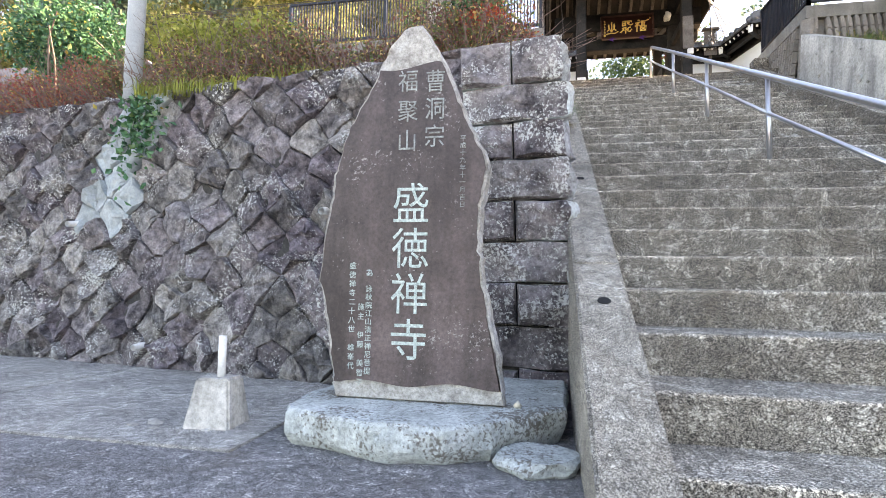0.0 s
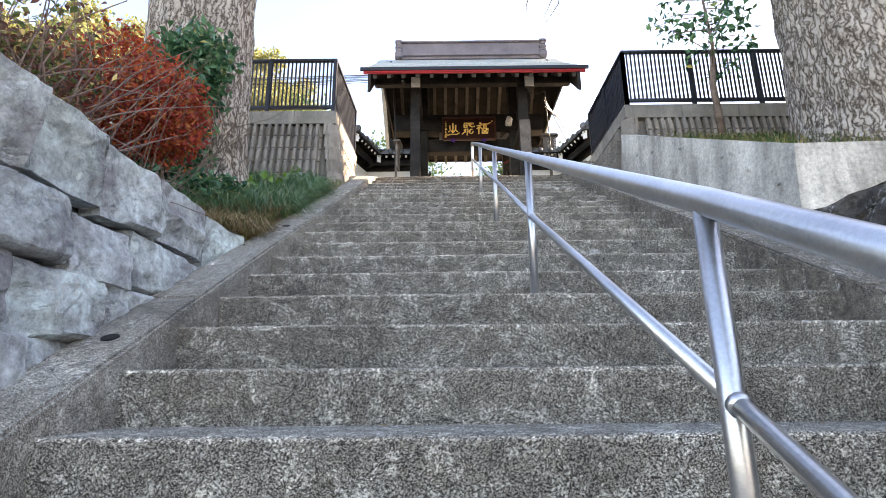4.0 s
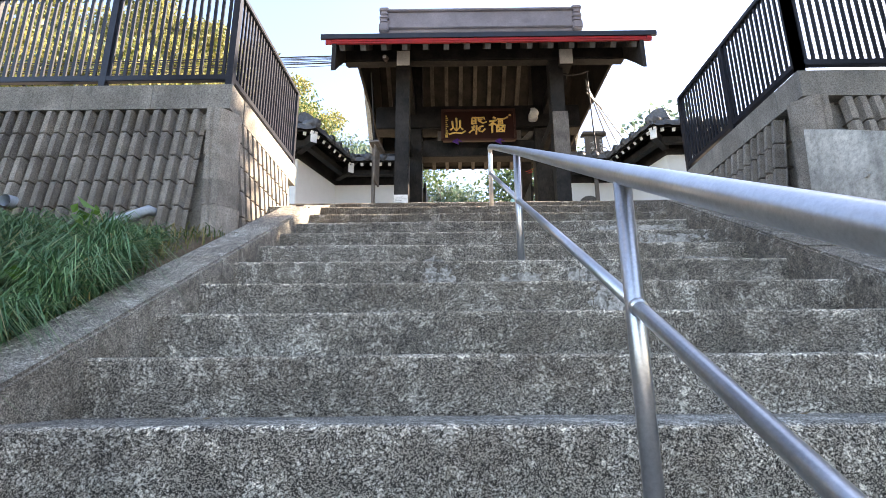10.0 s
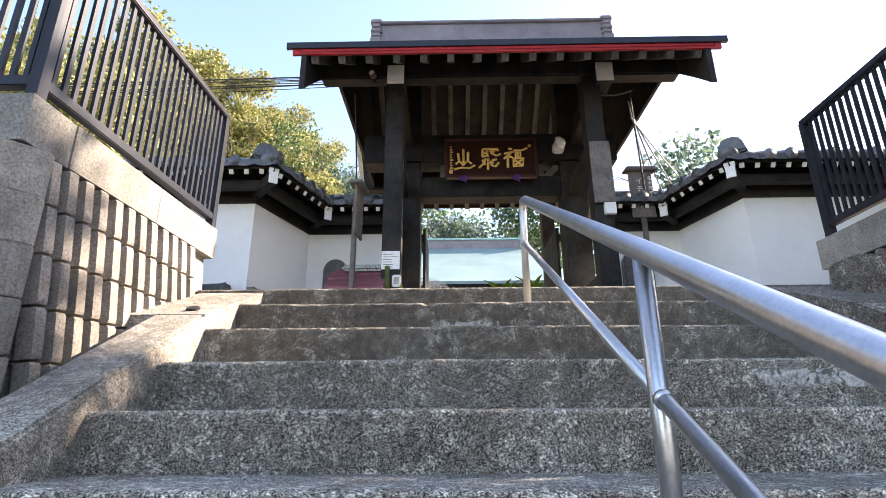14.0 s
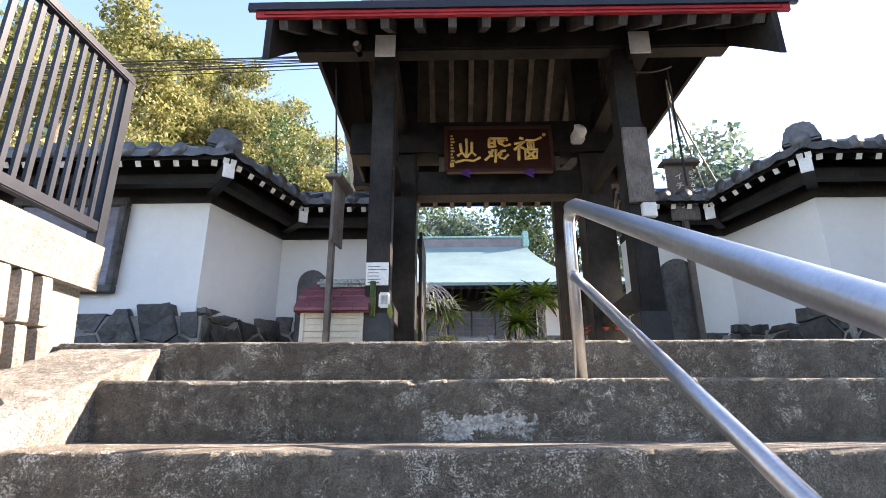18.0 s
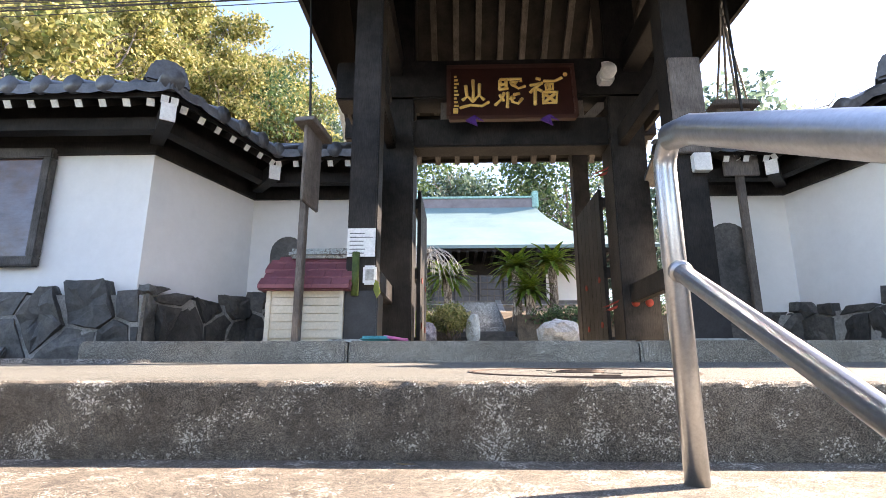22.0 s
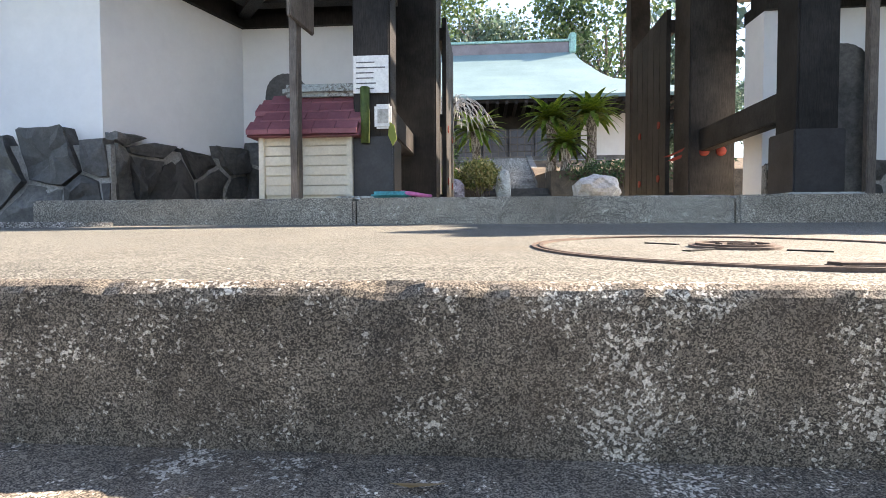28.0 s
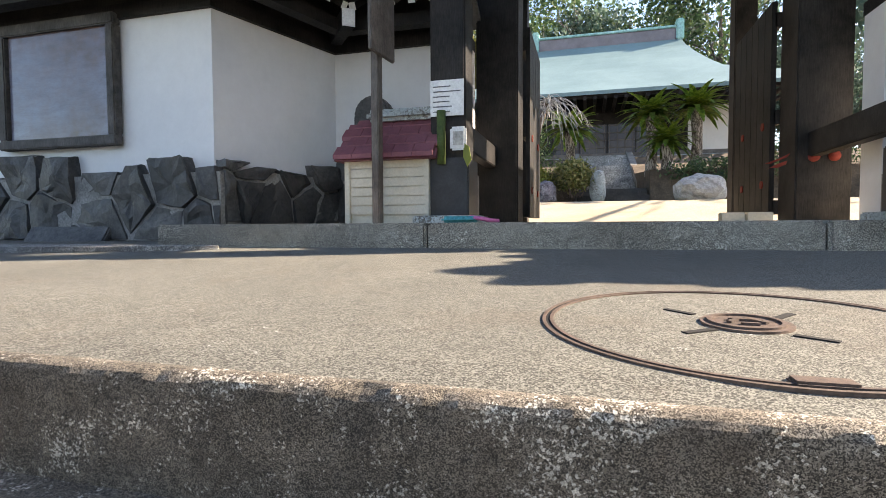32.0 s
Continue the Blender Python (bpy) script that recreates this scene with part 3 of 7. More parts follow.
def stone_mesh(poly, place, rng, depth=0.07, gap=0.012, name="stone", material=None, rough=0.25, flat=0.75, tilted=0.12):
    """A rough-faced stone over a polygon (u, v); place(u, v, d) gives the point d proud of the wall."""
    cx, cy = sum(p[0] for p in poly) / len(poly), sum(p[1] for p in poly) / len(poly)
    # resample the outline
    per = []
    for i, (x1, y1) in enumerate(poly):
        x0, y0 = poly[i - 1]
        n = max(1, int(math.hypot(x1 - x0, y1 - y0) / 0.075))
        per += [(x0 + (x1 - x0) * k / n, y0 + (y1 - y0) * k / n) for k in range(n)]
    rad = max(0.03, sum(math.hypot(x - cx, y - cy) for x, y in per) / len(per))
    bm = bmesh.new()
    seed = 10 * rng.random()
    tilt_u, tilt_v = rng.normal(0, tilted), rng.normal(0, tilted)
    rings = []
    for s, d in ((1.0, -0.3), (1.0, 0.25), (0.96, 0.72), (flat, 0.95), (0.5 * flat + 0.15, 1.0), (0.26, 1.05)):
        ring = []
        for x, y in per:
            k = s * (1 - gap / rad)
            u, v = cx + (x - cx) * k, cy + (y - cy) * k
            dd = d * depth
            if d > 0.5:
                dd += depth * (rough * (2.2 * noise.noise(Vector((u * 4.5, v * 4.5, seed))) + 1.3 * noise.noise(Vector((u * 13, v * 13, seed)))) + tilt_u * (u - cx) / rad + tilt_v * (v - cy) / rad)
            ring.append(bm.verts.new(place(u + rng.normal() * 0.004, v + rng.normal() * 0.004, dd)))
        rings.append(ring)
    n = len(per)
    for a, b in zip(rings, rings[1:]):
        for k in range(n):
            bm.faces.new((a[k], a[(k + 1) % n], b[(k + 1) % n], b[k]))
    c = bm.verts.new(place(cx, cy, depth * (1.05 + rough * (2.2 * noise.noise(Vector((cx * 4.5, cy * 4.5, seed))) + 1.3 * noise.noise(Vector((cx * 13, cy * 13, seed)))))))
    for k in range(n):
        bm.faces.new((rings[-1][k], rings[-1][(k + 1) % n], c))
    bmesh.ops.recalc_face_normals(bm, faces=bm.faces)
    return finish(bm, name, material)


def letters(txt, size, depth, material, name="lettering", align="CENTER"):
    """Raised writing in the plane x, y as a mesh object at the origin."""
    cu = bpy.data.curves.new(name, "FONT")
    cu.body, cu.size, cu.extrude, cu.align_x, cu.align_y = txt, size, depth, align, "CENTER"
    cu.resolution_u = 3
    tmp = new(name + "_tmp", cu)
    bpy.context.view_layer.update()
    dg = bpy.context.evaluated_depsgraph_get()
    me = bpy.data.meshes.new_from_object(tmp.evaluated_get(dg))
    bpy.data.objects.remove(tmp)
    me.materials.clear()
    me.materials.append(material)
    return new(name, me)


# ---- ground, masses ----
bm = bmesh.new()
box(bm, -400, 400, -400, 400, -0.6, 0.0)
g = part("ground", bm, M_street)
tagged(g, "worn grey concrete street at the foot of the steps", "ground", kind="structure")

# street slabs beside the wall
for i, (x0, x1, y0, y1) in enumerate(((-9.0, -3.4, 1.9, 5.6), (-3.38, -1.3, 2.55, 4.4))):
    pv = part("pavement", boxbm(x0, x1, y0, y1, -0.1, 0.012, 0.004), M_pave)
    tagged(pv, "cracked concrete pavement slab against the rubble wall", "pavement", kind="structure")

# landing above the stair and temple ground
ld = part("floor_landing", slab([(YP + 0.03, 0.0), (13.6, 0.0), (13.6, land(13.6)), (YP + 0.11, land(YP + 0.11)), (YP + 0.03, ZP - 0.005)], -9, 14, "x"), M_land)
tagged(ld, "pale washed-concrete landing in front of the gate", "landing", kind="structure")
ct = part("ground_court", slab([(-0.66, 13.0), (4.9, 13.0), (4.9, 14.6), (30, 14.6), (30, 90), (-30, 90), (-30, 14.6), (-0.66, 14.6)], 0.0, ZT, "z"), M_sand)
tagged(ct, "sandy temple court behind the gate", "ground", kind="structure")
cs = part("ground_court_slope", slab([(17.6, ZT - 0.1), (17.6, ZT + 0.004), (19.4, 5.50), (21.3, 5.56), (21.3, ZT - 0.1)], -12, 16, "x"), M_sand)
tagged(cs, "sandy court ground rising towards the hall", "ground", kind="structure")
for i in range(5):
    x0 = -0.68 + i * 1.68
    kb = part("kerb", boxbm(x0 + (0.08 if i == 0 else 0.004), x0 + 1.676, 12.86, 13.06, ZP - 0.02, ZT + 0.003, 0.014), M_kerb)
    tagged(kb, "pale concrete kerb stone along the landing", "kerb", "kerb stones before the gate", "structure")


# ---- stairs ----
def step_mesh(k, x0=XL - 0.02, x1=XR + 0.02, tread=TREAD, z_=None):
    """One step: worn nose, washed riser, recess line under the nose."""
    rng = np.random.default_rng(100 + k)
    y, z = YP - TREAD * k, ZP - 0.17 - RISE * (k - 1)
    z = z if z_ is None else z_
    prof = [(y + 0.012, z - RISE - 0.03), (y + 0.010, z - RISE), (y + 0.006, z - 0.13), (y + 0.002, z - 0.07), (y, z - 0.022), (y + 0.001, z - 0.011), (y + 0.005, z - 0.0045), (y + 0.012, z - 0.001), (y + 0.024, z), (y + 0.06, z + (0.001 if k else -0.006)), (y + tread + 0.02, z + (0.004 if k else -0.006)), (y + tread + 0.02, z - RISE - 0.03)]
    n = 300
    bm = bmesh.new()
    rows = []
    for i in range(n + 1):
        x = x0 + (x1 - x0) * i / n
        wob = 0.0022 * math.sin(x * 3.1 + k) + 0.0022 * noise.noise(Vector((x * 14, k, 0)))
        chip = max(0.0, noise.noise(Vector((x * 9, k * 3.7, 5))) - 0.28) * 0.022 + max(0.0, noise.noise(Vector((x * 38, k * 3.7, 9))) - 0.25) * 0.010
        row = []
        for j, (py, pz) in enumerate(prof):
            dy = dz = 0.0
            if 2 <= j <= 8:
                dy, dz = rng.normal() * 0.0010, (wob + rng.normal() * 0.0007 if k else -abs(wob) * (0.3 if j > 6 else 1.0))
                if 4 <= j <= 7:
                    dy, dz = dy + chip, dz - chip * 0.8
            row.append(bm.verts.new((x, py + dy, pz + dz)))
        rows.append(row)
    m = len(prof)
    for a, b in zip(rows, rows[1:]):
        for j in range(m):
            bm.faces.new((a[j], b[j], b[(j + 1) % m], a[(j + 1) % m]))
    bm.faces.new(rows[0])
    bm.faces.new(rows[-1][::-1])
    bmesh.ops.recalc_face_normals(bm, faces=bm.faces)
    return bm


stair = empty("staircase", "long grey washed-concrete staircase with worn pale nosings", "staircase", kind="structure")
for k in range(1, 27):
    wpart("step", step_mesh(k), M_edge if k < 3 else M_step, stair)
# remains of white paint on some risers: flakes left standing where the coat has not peeled
for k, x0, x1, lo, hi, seed in ((5, 1.46, 1.64, 0.0, 0.115, 1), (6, 1.49, 1.70, 0.0, 0.17, 2), (6, 1.89, 2.14, 0.0, 0.12, 3), (6, 2.27, 2.45, 0.01, 0.15, 4), (7, 2.27, 2.50, 0.02, 0.165, 5), (4, 2.90, 3.42, 0.04, 0.165, 6), (5, 2.92, 3.32, 0.0, 0.10, 7), (1, 1.51, 1.90, 0.0, 0.095, 8), (3, 2.7, 3.4, 0.08, 0.15, 9), (13, 1.42, 1.56, 0.0, 0.07, 10), (13, 2.5, 2.72, 0.02, 0.13, 11)):
    y, z = YP - TREAD * k, ZP - 0.17 - RISE * (k - 1) - RISE
    bm = bmesh.new()
    q = 0.003 if k == 1 else 0.006
    for a in range(int((x1 - x0) / q)):
        for b in range(int((hi - lo) / q)):
            u, w = (a + 0.5) * q / (x1 - x0) * 2 - 1, (b + 0.5) * q / (hi - lo) * 2 - 1
            px, pz = x0 + a * q, z + lo + b * q
            p = Vector((px * 16, pz * 16, seed * 7.0))
            if 0.72 - max(abs(u), abs(w)) ** 2 * 0.8 + 0.75 * noise.noise(p) + 0.55 * noise.noise(p * 3.1) + 0.3 * noise.noise(p * 7.3) > 0.28 and pz > z + 0.004:
                yy = y + 0.0075 - 0.045 * (pz - z) - 0.0022
                box(bm, px, px + q + 0.0003, yy, yy + 0.02, pz, pz + q + 0.0003)
    wpart("paint_remnant", bm, M_paint, stair, "flaking white paint remnant")
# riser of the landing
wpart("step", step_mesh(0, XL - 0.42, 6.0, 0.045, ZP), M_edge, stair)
wpart("body", slab([(YP + 0.05, 0), (YP + 0.05, ZP - 0.4), (2.4, 0.0)], XL - 0.01, XR + 0.01, "x"), M_curb, stair)


def curb_piece(x0, x1, y0, y1, h, name_h=0.5):
    """A sloping side curb between two places along the stair."""
    z0, z1 = nosing(y0) + h, nosing(y1) + h
    bm = bmesh.new()
    hexa(bm, [(x0, y0, min(z0 - name_h, 0.0) if z0 < 1 else z0 - name_h), (x1, y0, z0 - name_h), (x1, y1, z1 - name_h), (x0, y1, z1 - name_h), (x0, y0, z0), (x1, y0, z0), (x1, y1, z1), (x0, y1, z1)])
    bmesh.ops.bevel(bm, geom=[e for e in bm.edges if min(v.co.z - nosing(v.co.y) for v in e.verts) > h - 0.02], offset=0.012, segments=2, affect="EDGES")
    return bm


CL0, CL1, CR0, CR1, CH = 0.23, XL, XR, 3.80, 0.07
lc = empty("left_curb", "sloping pale concrete side curb of the stair", "curb", kind="structure")
ys = [1.75, 3.3, 5.1, 6.9, 8.7, 10.25]
for a, b in zip(ys, ys[1:]):
    wpart("curb_stone", curb_piece(CL0, CL1, a + 0.002, b - 0.002, CH, 0.9), M_curb, lc)
zt = nosing(10.25) + CH
bm = bmesh.new()
hexa(bm, [(0.08, 10.252, zt - 0.9), (CL1, 10.252, zt - 0.9), (CL1, YP - 0.02, zt - 0.9), (0.08, YP - 0.02, zt - 0.9), (0.08, 10.252, zt), (CL1, 10.252, zt), (CL1, YP - 0.02, ZP - 0.03), (0.08, YP - 0.02, ZP - 0.03)])
wpart("curb_stone", bm, M_curb, lc)
# black discs set on the curb stand in for the unlit holes
for y in (2.94, 4.69, 6.62, 10.355):
    z = nosing(y) + CH if y < 10.2 else zt + 0.05
    bm = bmesh.new()
    bmesh.ops.create_cone(bm, segments=14, radius1=0.034, radius2=0.03, depth=0.012, cap_ends=True)
    bmesh.ops.transform(bm, matrix=pose(0.355, y, z - 0.002, math.degrees(math.atan(RISE / TREAD)), 0, 0), verts=bm.verts)
    wpart("drain_hole", bm, M_dark, lc, "black disc for the dark of a round curb hole")
rc = empty("right_curb", "sloping concrete side curb of the stair", "curb", kind="structure")
for a, b in zip(ys, ys[1:]):
    wpart("curb_stone", curb_piece(CR0, CR1, a + 0.002, b - 0.002, 0.1, 0.9), M_curb2, rc)
bm = bmesh.new()
hexa(bm, [(CR0, 10.252, zt - 0.9), (4.3, 10.252, zt - 0.9), (4.3, YP - 0.02, zt - 0.9), (CR0, YP - 0.02, zt - 0.9), (CR0, 10.252, zt + 0.03), (4.3, 10.252, zt + 0.03), (4.3, YP - 0.02, ZP - 0.02), (CR0, YP - 0.02, ZP - 0.02)])
wpart("curb_stone", bm, M_curb2, rc)

sb = part("stone_block", boxbm(3.788, 4.048, 10.572, 10.812, 4.554, 4.994, 0.02), M_curb2)
tagged(sb, "small dark concrete block standing on the curb", "block")

# ---- handrail ----
rail = empty("handrail", "brushed steel handrail with five posts and two rails up the stair", "handrail", at=(2.046, 3.674, 0.95))
RX = 2.046
posts = [(3.674, 0.945), (5.477, 1.895), (7.271, 2.845), (8.991, 3.80), (10.755, 4.755)]
UP = {3.674: 0.835, 5.477: 0.81, 7.271: 0.78, 8.991: 0.715}
LOW = {3.674: 0.49, 5.477: 0.465, 7.271: 0.465, 8.991: 0.40}
for y, z in posts[:-1]:
    wpart("post", tubebm([(RX, y, z - 0.03), (RX, y, z + UP[y] - 0.02)], 0.021, 18), M_steel, rail, smooth=True)
    wpart("flange", tubebm([(RX, y, z), (RX, y, z + 0.004)], 0.028, 18), M_iron, rail)
y, z = posts[-1]
TOP = 0.625
el = [(RX, y, z - 0.03), (RX, y, z + 0.55)]
for a in range(0, 91, 15):
    el.append((RX, y - 0.05 * (1 - math.cos(radians(a))), z + 0.565 + 0.05 * math.sin(radians(a))))
wpart("post", tubebm(el, 0.021, 18), M_steel, rail, smooth=True)
upper = [(RX, y - 0.045, z + TOP - 0.008), (RX, y - 0.12, z + TOP - 0.03)] + [(RX, py, pz + UP[py]) for py, pz in reversed(posts[:-1])] + [(RX, 2.05, 0.945 + 0.835 - 0.86)]
wpart("upper_rail", tubebm(upper, 0.0265, 20), M_steel, rail, smooth=True)
lower = [(RX, y, z + 0.375)] + [(RX, py, pz + LOW[py]) for py, pz in reversed(posts[:-1])] + [(RX, 2.05, 0.945 + 0.49 - 0.86)]
for a, b in zip(lower, lower[1:]):
    d = (Vector(b) - Vector(a)).normalized() * 0.021
    wpart("lower_rail", tubebm([Vector(a) + d, Vector(b) - d], 0.0165, 16), M_steel, rail, smooth=True)
    wpart("weld", tubebm([Vector(a) + d * 0.8, Vector(a) + d * 1.5], 0.021, 12), M_steel, rail, smooth=True)

# ---- terraces with split-block walls ----
BW, BH = 0.40, 0.2


def block_mesh():
    """A split-face block, 390 x 190, with four upright ribs; face towards -y, foot at z 0."""
    bm = bmesh.new()
    xs = []
    for i in range(4):
        b = i * 0.0975
        xs += [(b + 0.002, 0.006), (b + 0.010, -0.052), (b + 0.052, -0.058), (b + 0.060, 0.006)]
    xs = [(0.0, 0.0)] + xs + [(0.39, 0.0)]
    lo = [bm.verts.new((x, y + 0.004, 0.0)) for x, y in xs]
    l1 = [bm.verts.new((x, y - 0.0, 0.012)) for x, y in xs]
    hi1 = [bm.verts.new((x, y, 0.178)) for x, y in xs]
    hi = [bm.verts.new((x, y + 0.006, 0.19)) for x, y in xs]
    bk = [bm.verts.new((0, 0.05, 0)), bm.verts.new((0.39, 0.05, 0)), bm.verts.new((0.39, 0.05, 0.19)), bm.verts.new((0, 0.05, 0.19))]
    for r0, r1 in ((lo, l1), (l1, hi1), (hi1, hi)):
        for i in range(len(xs) - 1):
            bm.faces.new((r0[i], r0[i + 1], r1[i + 1], r1[i]))
    bm.faces.new(lo[::-1] + [bk[0], bk[1]])
    bm.faces.new(hi + [bk[2], bk[3]])
    return bm


BLOCK = finish(block_mesh(), "block", M_block)


def block_wall(parent, origin, direction, length, top, courses, batter=0.13, skip=None):
    """Courses of ribbed blocks under a cap, from origin along direction; the wall leans back by batter."""
    d = Vector((direction[0], direction[1], 0)).normalized()
    out = Vector((d.y, -d.x, 0))
    ang = math.degrees(math.atan2(d.y, d.x))
    n = int(length / BW)
    for c in range(courses):
        z = top - BH * (c + 1)
        o = Vector(origin) + out * (batter * BH * (c + 0.5))
        for i in range(n):
            s = i * BW + 0.005
            if skip and skip(s, z):
                continue
            ob = new("block", BLOCK)
            p = o + d * s
            ob.matrix_world = pose(p.x, p.y, z, 0, 0, ang) @ pose(0, 0, 0, math.degrees(math.atan(batter)) * -1, 0, 0)
            child(ob, parent)


def fence(parent_label, pts, z0, z1, name="metal_fence"):
    """A black picket fence along pts: posts, top and bottom rail, pickets."""
    fe = empty(name, parent_label, "fence", "fences on the terraces", at=(pts[0][0], pts[0][1], z0 - 0.12))
    for (xa, ya), (xb, yb) in zip(pts, pts[1:]):
        a, b = Vector((xa, ya, 0)), Vector((xb, yb, 0))
        ln = (b - a).length
        d = (b - a) / ln
        def at(s, z):
            q = a + d * s
            return (q.x, q.y, z)
        wpart("top_rail", beambm(at(-0.02, z1), at(ln + 0.02, z1), 0.055, 0.045, bevel=0.006), M_black, fe)
        wpart("bottom_rail", beambm(at(0, z0), at(ln, z0), 0.045, 0.05, bevel=0.005), M_black, fe)
        npost = max(1, round(ln / 1.0))
        for i in range(npost + 1):
            s = ln * i / npost
            wpart("post", beambm(at(s, z0 - 0.12), at(s, z1), 0.05, 0.05, (d.x, d.y, 0)), M_black, fe)
        n = int(ln / 0.058)
        for i in range(1, n):
            s = ln * i / n
            wpart("picket", beambm(at(s, z0 + 0.02), at(s, z1 - 0.02), 0.016, 0.022, (d.x, d.y, 0)), M_black, fe)
    return fe


# left terrace
LTOP, RTOP = 5.36, 5.30
lt = empty("terrace_wall", "terrace retaining wall of ribbed grey split concrete blocks with a smooth cap", "retaining wall", kind="structure")
bm = bmesh.new()
hexa(bm, [(-9, 9.44, 2.0), (0.25, 9.44, 2.0), (0.27, 11.09, 2.0), (-9, 11.09, 2.0), (-9, 9.66, LTOP - 0.2), (-0.03, 9.66, LTOP - 0.2), (0.01, 11.08, LTOP - 0.2), (-9, 11.08, LTOP - 0.2)])
wpart("core", bm, M_cap, lt)
for i in range(9):
    x1 = 0.02 - i * 0.6
    bm = bmesh.new()
    if i == 0:
        hexa(bm, [(x1 - 0.596, 9.56, LTOP - 0.2), (x1, 9.56, LTOP - 0.2), (x1, 9.80, LTOP - 0.2), (x1 - 0.596, 9.80, LTOP - 0.2), (x1 - 0.596, 9.56, LTOP), (x1, 9.56, LTOP), (x1, 9.80, LTOP), (x1 - 0.596, 9.80, LTOP)])
    else:
        box(bm, x1 - 0.596, x1, 9.56, 9.80, LTOP - 0.2, LTOP)
    wpart("cap_stone", bm, M_cap, lt)
for a, b in ((9.802, 10.44), (10.444, 11.10)):
    xa, xb = 0.02 + (a - 9.56) * 0.03, 0.02 + (b - 9.56) * 0.03
    bm = bmesh.new()
    hexa(bm, [(xa - 0.3, a, LTOP - 0.2), (xa, a, LTOP - 0.2), (xb, b, LTOP - 0.2), (xb - 0.3, b, LTOP - 0.2), (xa - 0.3, a, LTOP), (xa, a, LTOP), (xb, b, LTOP), (xb - 0.3, b, LTOP)])
    wpart("cap_stone", bm, M_cap, lt)
block_wall(lt, (-4.16, 9.60, 0), (1, 0), 4.0, LTOP - 0.2, 7)
block_wall(lt, (-0.015, 9.70, 0), (0.03, 1), 1.22, LTOP - 0.2, 6)
for c in range(7):
    z1 = LTOP - 0.2 - BH * c
    xf, yf = -0.02 + 0.13 * BH * (c + 0.5) + 0.06, 9.60 - 0.13 * BH * (c + 0.5) - 0.06
    poly = [(xf - 0.20, yf + 0.06), (xf - 0.19, yf + 0.004), (xf - 0.15, yf), (xf - 0.14, yf + 0.012), (xf - 0.13, yf), (xf - 0.085, yf + 0.004), (xf + 0.004, yf + 0.12), (xf + 0.004, yf + 0.16), (xf - 0.04, yf + 0.175), (xf - 0.2, yf + 0.2)]
    wpart("corner_block", slab(poly, z1 - BH + 0.004, z1 - 0.007, "z", 0.004), M_block, lt)
wpart("pipe_mouth", tubebm([(-1.36, 9.56, 4.41), (-1.37, 9.40, 4.39)], 0.042, 18, False), M_pole, lt, "grey plastic pipe mouth", True)
# black disc closes the pipe, standing in for the shade inside
wpart("pipe_dark", tubebm([(-1.365, 9.48, 4.40), (-1.365, 9.475, 4.40)], 0.038, 18), M_dark, lt)
wpart("drain_pipe", tubebm([(-0.40, 9.55, 4.33), (-0.40, 9.43, 4.32), (-0.43, 9.40, 4.29), (-0.62, 9.38, 4.20)], 0.032, 14), M_pole, lt, "grey plastic drain pipe", True)
bm = bmesh.new()
hexa(bm, [(-9, 9.8, LTOP - 0.1), (-0.25, 9.8, LTOP - 0.1), (-0.15, 11.07, LTOP - 0.1), (-9, 11.07, LTOP - 0.1), (-9, 9.8, LTOP - 0.02), (-0.25, 9.8, LTOP - 0.02), (-0.15, 11.07, LTOP - 0.02), (-9, 11.07, LTOP - 0.02)])
wpart("fill", bm, M_soil, lt)
fence("black metal picket fence on the block terrace beside the stair", [(-4.9, 9.62), (-0.03, 9.62), (0.012, 11.10)], LTOP + 0.09, LTOP + 0.87)
# right terrace
rt = empty("terrace_wall", "terrace retaining wall of ribbed grey split concrete blocks with a smooth cap", "retaining wall", kind="structure")
bm = bmesh.new()
hexa(bm, [(4.01, 9.3, 2.0), (12, 9.3, 2.0), (12, 11.3, 2.0), (4.01, 11.3, 2.0), (4.22, 9.48, RTOP - 0.2), (12, 9.48, RTOP - 0.2), (12, 11.3, RTOP - 0.2), (4.22, 11.3, RTOP - 0.2)])
wpart("core", bm, M_cap, rt)
for i in range(8):
    x0 = 4.12 + i * 0.8
    wpart("cap_stone", boxbm(x0 + 0.002, x0 + 0.798, 9.38, 9.65, RTOP - 0.2, RTOP), M_cap, rt)
for a, b in ((9.652, 10.45), (10.454, 11.3)):
    wpart("cap_stone", boxbm(4.12, 4.40, a, b, RTOP - 0.2, RTOP), M_cap, rt)
block_wall(rt, (4.40, 9.42, 0), (1, 0), 6.0, RTOP - 0.2, 3)
block_wall(rt, (4.16, 11.26, 0), (0, -1), 1.62, RTOP - 0.2, 5)
for c in range(5):
    z1 = RTOP - 0.2 - BH * c
    xf, yf = 4.16 - 0.13 * BH * (c + 0.5) - 0.06, 9.42 - 0.13 * BH * (c + 0.5) - 0.06
    poly = [(xf + 0.20, yf + 0.06), (xf + 0.19, yf + 0.004), (xf + 0.15, yf), (xf + 0.14, yf + 0.012), (xf + 0.13, yf), (xf + 0.085, yf + 0.004), (xf - 0.004, yf + 0.12), (xf - 0.004, yf + 0.16), (xf + 0.04, yf + 0.175), (xf + 0.2, yf + 0.2)]
    wpart("corner_block", slab(poly, z1 - BH + 0.004, z1 - 0.007, "z", 0.004), M_block, rt)
wpart("fill", boxbm(4.40, 12, 9.65, 11.3, RTOP - 0.1, RTOP - 0.02), M_soil, rt)
fence("black metal picket fence on the block terrace beside the stair", [(4.20, 11.25), (4.20, 9.46), (9.0, 9.46)], RTOP + 0.11, RTOP + 0.90)

